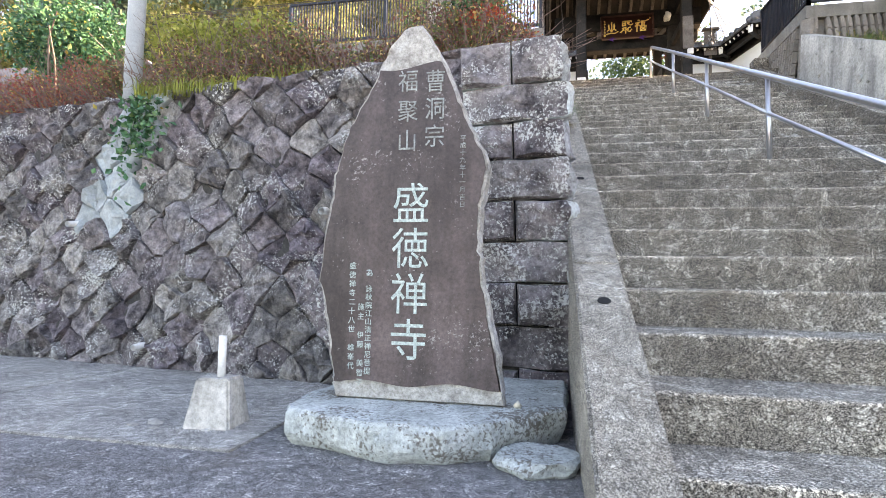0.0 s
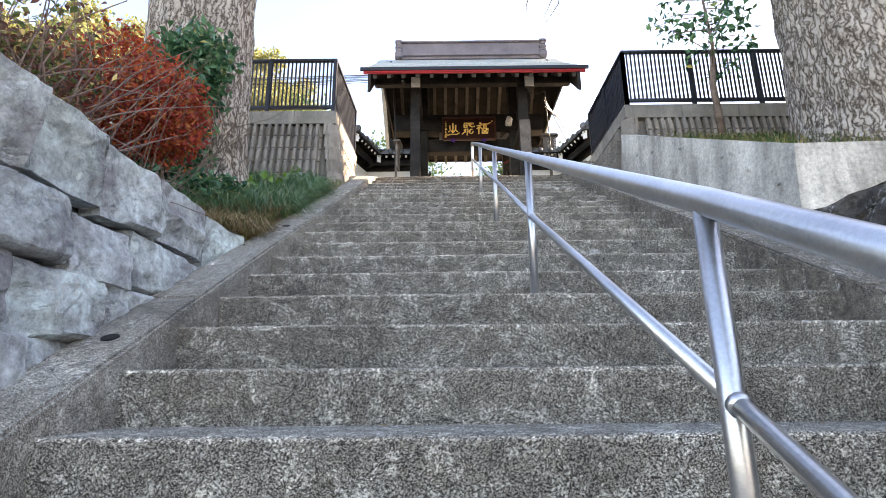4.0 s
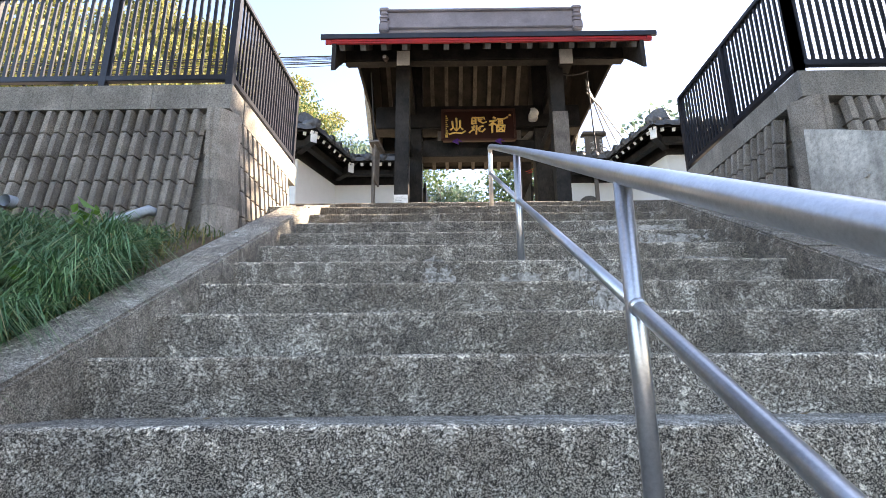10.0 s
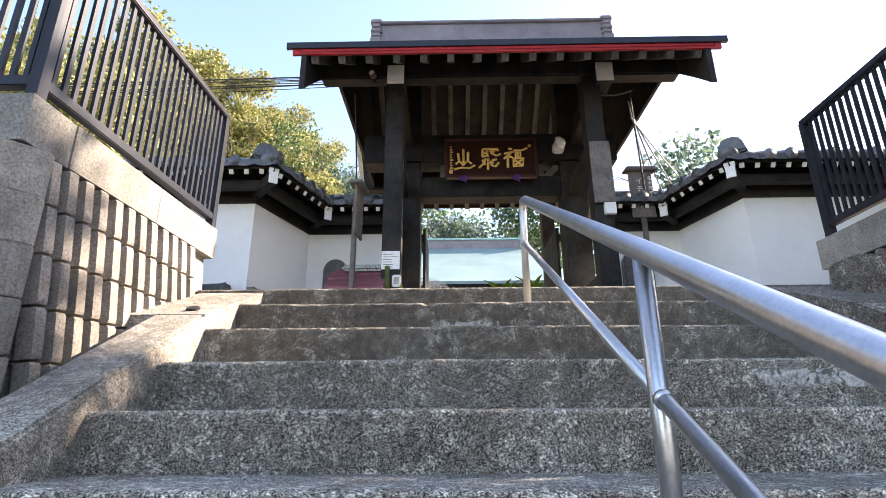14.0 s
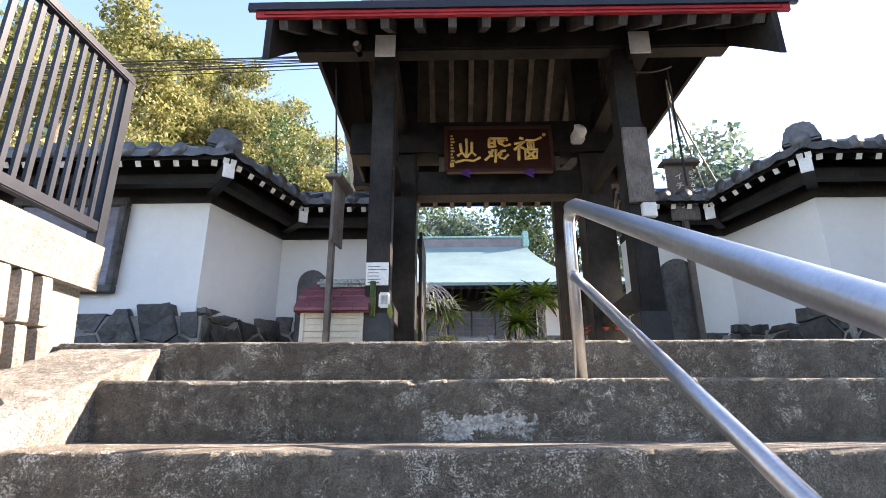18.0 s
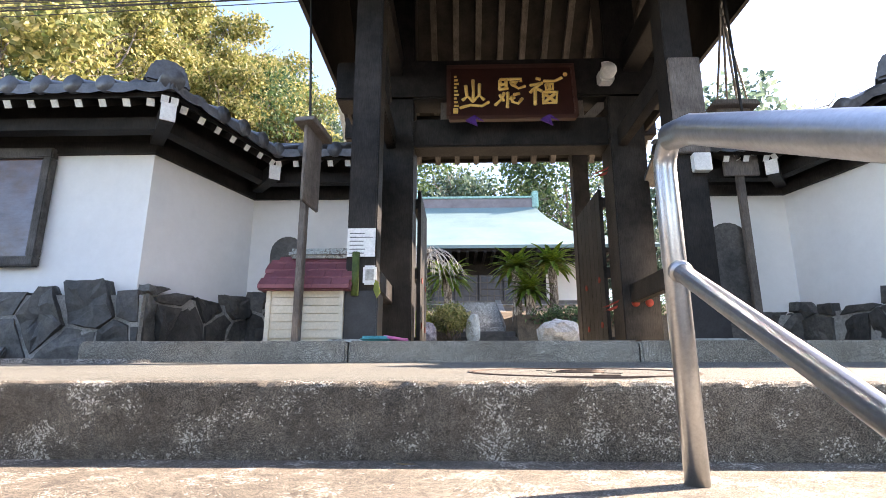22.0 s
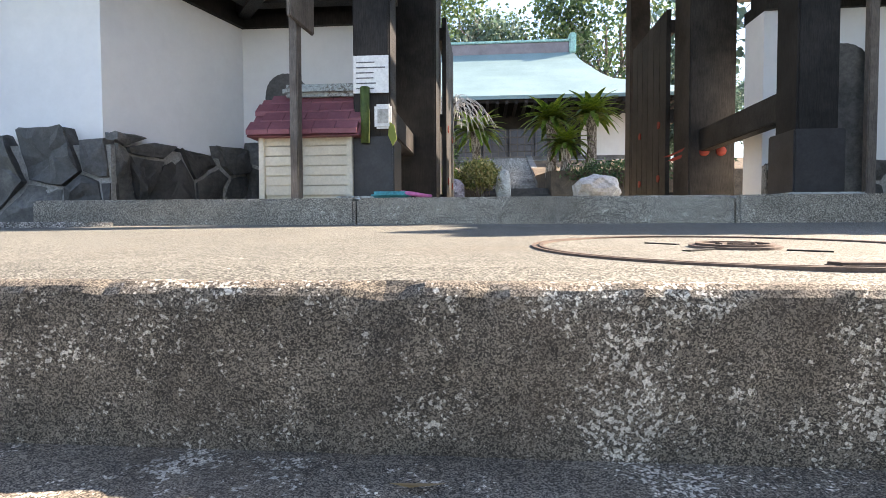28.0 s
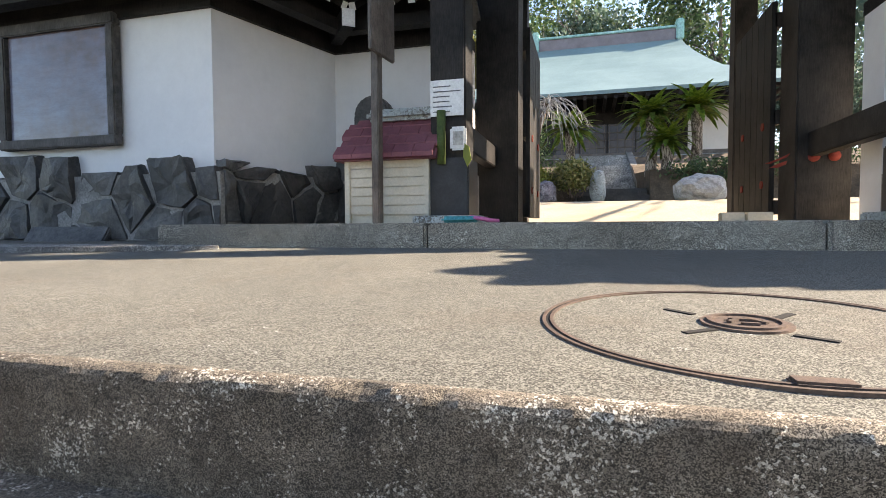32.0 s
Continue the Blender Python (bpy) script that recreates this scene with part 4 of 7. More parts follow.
# cast concrete planter wall and dark rubble below it
pw = empty("planter_wall", "stained cast concrete planter wall beside the stair", "wall", kind="structure")
PB = (4.45, 6.72, 3.38)       # bend of the planter wall
PE = (8.881, 6.543)
bm = bmesh.new()
hexa(bm, [(3.88, 9.3, 2.6), (4.2, 9.3, 2.6), (PB[0] + 0.25, PB[1] + 0.1, 1.0), (PB[0] - 0.17, PB[1], 1.0), (3.99, 9.26, 4.775), (4.2, 9.26, 4.775), (PB[0] + 0.2, PB[1] + 0.12, PB[2]), (PB[0], PB[1], PB[2])])
bmesh.ops.recalc_face_normals(bm, faces=bm.faces)
wpart("wall", bm, M_conc, pw)
bm = bmesh.new()
hexa(bm, [(PB[0] - 0.168, PB[1] - 0.002, 1.0), (PE[0], PE[1] - 0.1, 1.0), (PE[0], PE[1] + 0.2, 1.0), (PB[0], PB[1] + 0.2, 1.0), (PB[0] + 0.002, PB[1] - 0.002, PB[2]), (PE[0], PE[1], PB[2]), (PE[0], PE[1] + 0.2, PB[2]), (PB[0] + 0.05, PB[1] + 0.2, PB[2])])
bmesh.ops.recalc_face_normals(bm, faces=bm.faces)
wpart("wall", bm, M_conc, pw)
# drain and form-tie holes, their dark insides put on as black discs
WN = Vector((3.99 - PB[0], 9.26 - PB[1], 0)).normalized()
WOUT = Vector((-WN.y, WN.x, -0.1)).normalized()


def on_planter(y, z):
    t = (9.26 - y) / (9.26 - PB[1])
    top = 4.775 + (PB[2] - 4.775) * t
    return Vector((3.99 + (PB[0] - 3.99) * t - 0.075 * (top - z), y, z))


for y, z, r_ in ((8.1, 3.60, 0.045), (8.85, 3.95, 0.03), (7.5, 3.62, 0.014), (8.1, 4.0, 0.013), (8.6, 4.2, 0.013), (7.2, 3.35, 0.014), (7.95, 3.5, 0.014), (8.9, 4.3, 0.012), (7.7, 3.2, 0.014), (6.9, 3.1, 0.014)):
    p = on_planter(y, z) + WOUT * 0.012
    ho_ = wpart("hole", tubebm([p - WOUT * 0.03, p + WOUT * 0.004], r_, 16), M_dark, pw, "black disc for the dark of a round hole in the concrete")
    wpart("hole_rim", tubebm([p - WOUT * 0.02, p + WOUT * 0.006, p + WOUT * 0.006], [r_ * 1.25, r_ * 1.25, r_ * 1.02], 16, False), M_conc, ho_)
bm = bmesh.new()
hexa(bm, [(4.1, 9.25, 1.0), (12, 9.25, 1.0), (12, PE[1] + 0.1, 1.0), (PB[0] + 0.1, PB[1] + 0.1, 1.0), (4.15, 9.25, 4.70), (12, 9.25, 4.70), (12, PE[1] + 0.1, PB[2] - 0.06), (PB[0] + 0.1, PB[1] + 0.1, PB[2] - 0.06)])
bmesh.ops.recalc_face_normals(bm, faces=bm.faces)
wpart("planting_bed", bm, M_soil, pw)
bm = bmesh.new()
hexa(bm, [(3.80, 7.2, 1.0), (4.5, 7.2, 1.0), (4.8, 1.5, 0.0), (3.82, 1.5, 0.0), (4.1, 6.8, 2.55), (4.5, 6.8, 2.6), (4.9, 1.5, 2.6), (4.35, 1.5, 2.6)])
bmesh.ops.recalc_face_normals(bm, faces=bm.faces)
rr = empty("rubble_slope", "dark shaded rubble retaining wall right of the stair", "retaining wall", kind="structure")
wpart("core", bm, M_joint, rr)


def slope_face(u, v, d):
    """A point of the sloping rubble face: u along the stair, v up the face, d proud of it."""
    a = Vector((3.82 - 0.0035 * (u - 1.5), u, max(0.0, 0.175 * (u - 1.5))))
    t = Vector((4.35 - 0.047 * (u - 1.5), u, 2.6))
    n_ = Vector((-0.95, 0.0, 0.25))
    return (a + (t - a) * (v / 2.6) + n_ * d)[:]


rngq = np.random.default_rng(88)
qs = [(1.6 + i * 0.62 + 0.31 * (j % 2) + rngq.normal() * 0.06, 0.2 + j * 0.4 + rngq.normal() * 0.05) for j in range(7) for i in range(10)]
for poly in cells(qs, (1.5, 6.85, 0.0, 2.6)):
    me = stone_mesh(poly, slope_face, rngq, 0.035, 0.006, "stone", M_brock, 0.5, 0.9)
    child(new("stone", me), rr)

# ---- rubble retaining wall at the street ----
WC = Vector((0.27, 3.90, 0.0))
WD = Vector((-0.99, 0.141, 0.0))
WO = Vector((-0.141, -0.99, 0.0))
WTOP = 2.50


def street_face(u, v, d):
    p = WC + WD * u + WO * (d - 0.05 * v)
    return (p.x, p.y, v)


wall = empty("retaining_wall", "retaining wall of dark lichen-spotted rubble laid in diamonds, with hewn quoins", "retaining wall", kind="structure")
bm = bmesh.new()
hexa(bm, [street_face(9.0, 0, -0.01), street_face(0.12, 0, -0.01), (0.15, 6.0, 0), (-8.6, 6.6, 0), street_face(9.0, WTOP - 0.06, -0.01), street_face(0.2, WTOP - 0.06, -0.01), (0.07, 6.0, WTOP - 0.08), (-8.6, 6.6, WTOP - 0.06)])
wpart("mortar", bm, M_joint, wall)
rng = np.random.default_rng(5)
A = 0.38
pts = []
for j in range(-1, 15):
    for i in range(0, 17):
        u, v = 0.95 + i * A + (j % 2) * A / 2, j * A / 2
        pts.append((u + rng.normal() * 0.038, v + rng.normal() * 0.034))
for poly in cells(pts, (0.72, 7.3, 0.0, WTOP)):
    cx = sum(p[0] for p in poly) / len(poly)
    me = stone_mesh(poly, street_face, rng, 0.028 + 0.034 * rng.random(), 0.003, "stone", M_cem if abs(cx - 4.02 - 0.35 * (2.1 - sum(p[1] for p in poly) / len(poly))) < 0.30 and sum(p[1] for p in poly) / len(poly) > 1.2 else M_rock, 0.75, 0.93, 0.45)
    child(new("stone", me), wall)


def rock_block(u0, u1, s0, s1, z0, z1, faces, rng, bulge=0.07):
    """A split-faced block of the corner: u runs along the street face, s along the stair; faces names the open sides.
    Each open side is a broken face: the lowest of a few tilted planes, with steep sides down to the joints."""
    bm = bmesh.new()
    n = 20
    seed = Vector((rng.random() * 40, rng.random() * 40, rng.random() * 40))
    corner = "u" in faces and "s" in faces
    cuts = {}
    for f_, w in (("s", u1 - u0), ("u", s1 - s0)):
        hgt = z1 - z0
        cut = [(0.0, 0.0, bulge * (0.9 + 0.3 * rng.random()))]
        for _ in range(3):
            gx, gz = rng.normal() * 0.22, rng.normal() * 0.28
            px, pz = w * (0.2 + 0.6 * rng.random()), hgt * (0.25 + 0.5 * rng.random())
            cut.append((gx, gz, bulge * (0.72 + 0.5 * rng.random()) - gx * px - gz * pz))
        sides = [2.2 + 3.0 * rng.random() for _ in range(4)]
        cuts[f_] = (w, hgt, cut, sides)
    cache = {}

    def relief(f_, q, c):
        w, hgt, cut, sides = cuts[f_]
        x, z = q * w, c * hgt
        h = min(gx * x + gz * z + o for gx, gz, o in cut)
        h = min(h, z * sides[0] + 0.004, (hgt - z) * sides[1] + 0.004, (w - x) * sides[2] + 0.004)
        if corner:
            h = min(h, 0.02 + x * 0.8)
        else:
            h = min(h, x * sides[3] + 0.004)
        p = Vector((x, z, 0.0)) * 7.0 + seed
        step = 0.016 * min(1.0, max(0.0, 7.0 * (noise.noise(p) - 0.08)))
        return max(-0.01, h - step) + 0.010 * noise.noise(p * 2.2) + 0.006 * noise.noise(p * 5.0)

    def vert(a, b, c):
        key = (round(a, 4), round(b, 4), round(c, 4))
        if key not in cache:
            g = 0.006
            u, s_, z = u0 + g + (u1 - u0 - 2 * g) * a, s0 + g + (s1 - s0 - 2 * g) * b, z0 + g + (z1 - z0 - 2 * g) * c
            ou = os_ = 0.0
            if "s" in faces and b < 0.001:
                os_ = -relief("s", a, c)
            if "u" in faces and a < 0.001:
                ou = -relief("u", b, c)
            z += 0.016 * noise.noise(Vector((u * 5, s_ * 5, z * 2)) + seed)
            s_ += 0.012 * noise.noise(Vector((z * 6, u * 5, 1.0)) + seed)
            p = WC + WD * (u + ou) + Vector((0, 1, 0)) * (s_ + os_ - 0.03) + Vector((0.0 - 0.03 * z, 0.0, z))
            cache[key] = bm.verts.new(p)
        return cache[key]
    for i in range(n):
        for j in range(n):
            a0, a1, b0, b1 = i / n, (i + 1) / n, j / n, (j + 1) / n
            # street faces take the darker stone; the side's sky light is in its colour
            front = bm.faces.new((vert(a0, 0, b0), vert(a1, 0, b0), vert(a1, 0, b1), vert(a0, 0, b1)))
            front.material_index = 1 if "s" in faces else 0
            bm.faces.new((vert(0, a0, b0), vert(0, a1, b0), vert(0, a1, b1), vert(0, a0, b1)))
            bm.faces.new((vert(a0, b0, 1), vert(a1, b0, 1), vert(a1, b1, 1), vert(a0, b1, 1)))
            bm.faces.new((vert(a0, b0, 0), vert(a1, b0, 0), vert(a1, b1, 0), vert(a0, b1, 0)))
            bm.faces.new((vert(a0, 1, b0), vert(a1, 1, b0), vert(a1, 1, b1), vert(a0, 1, b1)))
    bmesh.ops.recalc_face_normals(bm, faces=bm.faces)
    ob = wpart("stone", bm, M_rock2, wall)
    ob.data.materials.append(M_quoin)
    return ob


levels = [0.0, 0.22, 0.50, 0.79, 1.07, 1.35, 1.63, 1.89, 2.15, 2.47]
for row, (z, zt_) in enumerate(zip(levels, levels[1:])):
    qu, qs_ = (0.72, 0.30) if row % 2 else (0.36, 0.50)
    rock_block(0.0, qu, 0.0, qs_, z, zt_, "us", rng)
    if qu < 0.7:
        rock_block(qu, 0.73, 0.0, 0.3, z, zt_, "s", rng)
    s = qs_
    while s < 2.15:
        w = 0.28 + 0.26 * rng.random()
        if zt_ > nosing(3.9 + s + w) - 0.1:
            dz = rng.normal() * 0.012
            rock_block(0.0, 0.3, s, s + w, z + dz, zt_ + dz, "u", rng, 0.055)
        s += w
# weep pipes
for u, v in ((1.88, 1.33), (4.62, 1.29), (3.65, 0.2)):
    q = Vector(street_face(u, v, 0.02))
    wpart("weep_pipe", tubebm([q, q + WO * 0.12 + Vector((0, 0, -0.015))], 0.028, 16, False), M_pvc, wall, "white plastic weep pipe")

# ---- memorial stone ----
outline = [(-0.986, 0.17), (-1.004, 0.234), (-1.053, 0.559), (-1.099, 0.769), (-1.086, 0.958), (-1.032, 1.338), (-0.954, 1.609), (-0.86, 1.768), (-0.788, 1.921), (-0.729, 2.05), (-0.632, 2.154), (-0.576, 2.162),
           (-0.523, 2.09), (-0.438, 1.947), (-0.367, 1.768), (-0.288, 1.58), (-0.208, 1.42), (-0.193, 1.367), (-0.222, 1.215), (-0.241, 1.06), (-0.226, 0.834), (-0.185, 0.633), (-0.135, 0.414), (-0.108, 0.17)]
SY = 2.98
stele = empty("memorial_stone", "tall purple-brown slate memorial stone with pale rough rim and carved characters", "monument", at=(-0.56, SY, 0.17))
fine = []
rng = np.random.default_rng(9)
for i, (x1, z1) in enumerate(outline):
    x0, z0 = outline[i - 1]
    n = max(1, int(math.hypot(x1 - x0, z1 - z0) / 0.035))
    for k in range(n):
        t = k / n
        low = z0 < 0.22 and z1 < 0.22
        fine.append((x0 + (x1 - x0) * t + (0 if low else rng.normal() * 0.004), z0 + (z1 - z0) * t + (0 if low else rng.normal() * 0.004)))
mx, mz = -0.60, 1.1
bm = bmesh.new()
rings = []
for s, y in ((0.90, SY + 0.20), (1.0, SY + 0.13), (1.005, SY + 0.05), (0.985, SY + 0.01)):
    rings.append([bm.verts.new((mx + (x - mx) * s, y + rng.normal() * 0.003, max(0.17, mz + (z - mz) * s))) for x, z in fine])
n = len(fine)
for a, b in zip(rings, rings[1:]):
    for k in range(n):
        bm.faces.new((a[k], a[(k + 1) % n], b[(k + 1) % n], b[k]))
bm.faces.new(rings[0])
bm.faces.new(rings[-1][::-1])
bmesh.ops.recalc_face_normals(bm, faces=bm.faces)
wpart("rim", bm, M_stele_rim, stele, "pale rough broken stone edge")
face = [(mx + (x - mx) * (0.955 + 0.01 * math.sin(9 * z)), min(1.915 + 0.02 * math.sin(11 * x), max(0.262 + 0.012 * math.sin(13 * x), mz + (z - mz) * 0.975))) for x, z in fine]
clean = []
for p in face:
    if not clean or math.hypot(p[0] - clean[-1][0], p[1] - clean[-1][1]) > 0.006:
        clean.append(p)
wpart("polished_face", slab(clean, SY - 0.002, SY + 0.03, "y"), M_stele, stele)


def column(txt, x, ztop, pitch, size, y, material, parent, squash=1.0, depth=0.002, bold=0.0):
    for i, ch in enumerate(txt):
        if ch == " ":
            continue
        ob = letters(ch, size, depth, material)
        ob.matrix_world = pose(x, y, ztop - pitch * (i + 0.5), 90, 0, 0) @ Matrix.Diagonal((squash, 1, 1, 1))
        child(ob, parent)


column("盛徳禅寺", -0.598, 1.285, 0.233, 0.225, SY - 0.004, M_inlay, stele, 0.9, 0.003)
column("福聚山", -0.627, 1.905, 0.16, 0.125, SY - 0.004, M_faint, stele, 0.9)
column("曹洞宗", -0.481, 1.89, 0.146, 0.125, SY - 0.004, M_faint, stele, 0.9)
column("平成十九年十一月吉日", -0.331, 1.535, 0.038, 0.033, SY - 0.004, M_faint, stele)
column("為 詠秋院江山清正禅尼菩提", -0.813, 0.842, 0.042, 0.038, SY - 0.004, M_inlay, stele)
column("施主 伊藤 美智子", -0.854, 0.667, 0.048, 0.038, SY - 0.004, M_inlay, stele)
column("盛徳禅寺二十八世 雄峯代", -0.904, 0.88, 0.047, 0.038, SY - 0.004, M_inlay, stele)
# plinth of the stone
plinth = empty("stone_plinth", "low whitish weathered stone plinth under the memorial stone", "plinth", at=(-0.5, 3.1, 0))
rng = np.random.default_rng(17)
outl = [(-1.17, 2.86), (-1.12, 2.72), (-0.95, 2.67), (-0.76, 2.61), (-0.57, 2.55), (-0.32, 2.60), (-0.14, 2.70), (-0.05, 2.83), (0.08, 2.95), (0.19, 3.08), (0.22, 3.86), (-1.15, 3.9)]
dense = []
for i, (x1, y1) in enumerate(outl):
    x0, y0 = outl[i - 1]
    nn_ = max(1, int(math.hypot(x1 - x0, y1 - y0) / 0.03))
    dense += [(x0 + (x1 - x0) * k / nn_, y0 + (y1 - y0) * k / nn_) for k in range(nn_)]
bm = bmesh.new()
rings = []
for s, z in ((0.93, -0.02), (0.975, 0.03), (0.99, 0.06), (1.0, 0.10), (1.0, 0.135), (0.993, 0.157), (0.978, 0.169), (0.95, 0.172)):
    ring = []
    for x, y in dense:
        w_ = 0.022 * noise.noise(Vector((x * 6, y * 6, z * 9))) + 0.012 * noise.noise(Vector((x * 19, y * 19, z * 25)))
        ring.append(bm.verts.new((-0.47 + (x + 0.47) * (s + w_), 3.3 + (y - 3.3) * (s + w_ * 1.3), z + (0.012 * noise.noise(Vector((x * 4, y * 4, 3))) if z > 0.1 else 0))))
    rings.append(ring)
nr = len(dense)
for a, b in zip(rings, rings[1:]):
    for k in range(nr):
        bm.faces.new((a[k], a[(k + 1) % nr], b[(k + 1) % nr], b[k]))
bm.faces.new(rings[-1])
bmesh.ops.recalc_face_normals(bm, faces=bm.faces)
wpart("slab", bm, M_granite, plinth)
bm = bmesh.new()
bmesh.ops.create_icosphere(bm, subdivisions=3, radius=1.0)
for v in bm.verts:
    c = v.co * (1 + 0.3 * noise.noise(v.co * 1.3 + Vector((4, 0, 0))) + 0.08 * noise.noise(v.co * 5))
    v.co = Vector((0.05 + c.x * 0.18, 2.70 + c.y * 0.17, max(-0.02, min(0.062, 0.03 + c.z * 0.07)) + 0.004 * noise.noise(c * 6)))
st = part("loose_stone", bm, M_granite)
tagged(st, "flat whitish stone slab lying before the plinth", "stone")
pb = part("pebble", tubebm([(-0.06, 3.0, 0.178), (-0.045, 3.0, 0.193), (-0.03, 3.0, 0.178)], [0.012, 0.02, 0.012], 8), M_beige, smooth=True)
tagged(pb, "small tan pebble resting on the plinth", "stone")
# marker block
mk = empty("marker_block", "tapered pale concrete marker block with a short white pipe", "marker", at=(-1.61, 2.93, 0))
MKX, MKY = 0.12, -0.08
bm = bmesh.new()
hexa(bm, [(x + MKX, y + MKY, z) for x, y, z in ((-1.86, 2.87, -0.02), (-1.60, 2.90, -0.02), (-1.62, 3.14, -0.02), (-1.88, 3.12, -0.02), (-1.82, 2.92, 0.26), (-1.64, 2.94, 0.26), (-1.65, 3.09, 0.26), (-1.83, 3.08, 0.26))])
bmesh.ops.bevel(bm, geom=bm.edges[:], offset=0.012, segments=2, affect="EDGES")
wpart("foot", bm, M_conc, mk)
wpart("pipe", tubebm([(-1.61, 2.93, 0.25), (-1.61, 2.93, 0.475)], 0.021, 14), M_pvc, mk, "short white plastic pipe", True)


# ---- bank and planting left of the stair ----
def bank(x, y):
    z = max(WTOP - 0.05, nosing(y) + 0.05 + 0.02 * math.sin(3 * y))
    if y > 9.2:
        z = nosing(9.2) + 0.05
    return z + 0.035 * noise.noise(Vector((x * 1.7, y * 1.7, 0))) + 0.02 * (0.25 - x) * (1 if y > 6 else 0)


bm = bmesh.new()
grid = []
for i in range(41):
    row = []
    for j in range(45):
        x = 0.245 - 9.0 * (i / 40) ** 1.6
        y0 = 3.90 + 0.1424 * (0.27 - x) + 0.16
        y = y0 + (9.75 - y0) * j / 44
        z = bank(x, y)
        if i == 0:
            z = nosing(max(y, 6.0)) + CH - 0.06 if y > 6.0 else WTOP - 0.3
        row.append(bm.verts.new((x if y > 6 else min(x, 0.17), y, z)))
    grid.append(row)
for a, b in zip(grid, grid[1:]):
    for j in range(44):
        bm.faces.new((a[j], a[j + 1], b[j + 1], b[j]))
bmesh.ops.recalc_face_normals(bm, faces=bm.faces)
bk = part("ground_bank", bm, M_soil, smooth=True)
tagged(bk, "brown soil bank above the rubble wall", "ground", kind="structure")
rng = np.random.default_rng(21)


def scatter(n, x0, x1, y0, y1, keep=lambda x, y: True):
    out = []
    while len(out) < n:
        x, y = x0 + (x1 - x0) * rng.random(), y0 + (y1 - y0) * rng.random()
        if keep(x, y):
            out.append((x, y, bank(x, y) - 0.01))
    return np.array(out)


def clumpy(x, y):
    return noise.noise(Vector((x * 2.2 + 7, y * 2.2, 3))) > -0.12


tufts = scatter(430, -2.3, 0.21, 6.75, 9.0, clumpy)
lush = np.repeat(0.6 + 0.7 * rng.random(430), 110)
roots = np.repeat(tufts, 110, 0) + rng.normal(size=(430 * 110, 3)) * np.array([0.028, 0.028, 0.0])
gr = new("grass", blades(rng, roots, 0.215 * lush[:, None] * np.clip(1.6 - 0.55 * (roots[:, 1:2] - 7.6), 0.45, 1.0), 0.0052, L_grass, "grass", 1.45))
tagged(gr, "arching dark green lilyturf tufts covering the bank beside the curb", "grass", kind="stuff")
tussocks = np.concatenate([scatter(110, -0.75, 0.22, 5.98, 6.55), scatter(45, -0.8, 0.22, 6.5, 7.0, clumpy)])
roots = np.repeat(tussocks, 70, 0) + rng.normal(size=(155 * 70, 3)) * np.array([0.03, 0.03, 0.0])
dr = new("grass", blades(rng, roots, 0.15, 0.0055, L_dry, "grass", 1.6))
fr_ = new("grass", blades(rng, scatter(3200, -0.9, 0.235, 6.4, 9.4), 0.09, 0.006, L_weed, "grass", 1.1))
tagged(fr_, "short mixed green and yellow grass along the curb", "grass", kind="stuff")
tagged(dr, "dry brown grass at the edge of the bank", "grass", kind="stuff")
dr = new("grass", blades(rng, scatter(1300, -3.6, -1.7, 4.35, 4.75), 0.16, 0.008, L_lime, "grass", 0.8))
tagged(dr, "yellowish grass along the top of the rubble wall", "grass", kind="stuff")


def twigs(rng, base, reach, n, height, r=0.006, spread=0.5):
    """A bush's bare stems, one bmesh."""
    bm = bmesh.new()
    for _ in range(n):
        a = rng.random() * math.tau
        d = Vector((math.cos(a) * spread * rng.random(), math.sin(a) * spread * rng.random(), 1.0))
        p = Vector(base) + Vector((math.cos(a), math.sin(a), 0)) * reach * 0.5 * rng.random()
        line = [p]
        steps = 5
        for k in range(steps):
            d = d + Vector(rng.normal(size=3)) * (0.4 if spread > 1 else 0.2)
            p = p + d.normalized() * height / steps * (0.8 + 0.5 * rng.random())
            line.append(p)
        tube(bm, line, [r * (1.6 - 1.3 * k / steps) for k in range(steps + 1)], 4, False)
    return bm


def bush(name, label, category, base, blobs, n, size, leaf, ntwig=40, height=0.9, seed=0, group="", reach=0.5, r=0.006, twig=None):
    rng = np.random.default_rng(seed)
    ob = empty(name, label, category, group, at=base)
    wpart("stem_work", twigs(rng, base, reach, ntwig, height, r, 1.5 if twig else 0.5), twig or M_twig, ob, "thin bare brown stems")
    child(new("foliage", leaves(rng, blob_points(rng, n, blobs, 0.5), size, leaf, "foliage")), ob)
    return ob


rng0 = np.random.default_rng(40)
for i in range(8):
    x = -0.55 - i * 0.95
    y = 4.80 + 0.1424 * (0.27 - x)
    bl = [(x + rng0.normal() * 0.3, y + rng0.normal() * 0.15, 2.68 + 0.45 * rng0.random(), 0.36, 0.36, 0.28) for _ in range(8)]
    bush("azalea_bush", "reddish-brown autumn azalea hedge with many bare twigs", "bush", (x, y, WTOP - 0.05), bl, 6500, 0.036, L_azal if i < 5 else L_hedge, 150, 0.88, 50 + i, "hedge on the rubble wall", 0.9, 0.0038, M_hedgetwig)
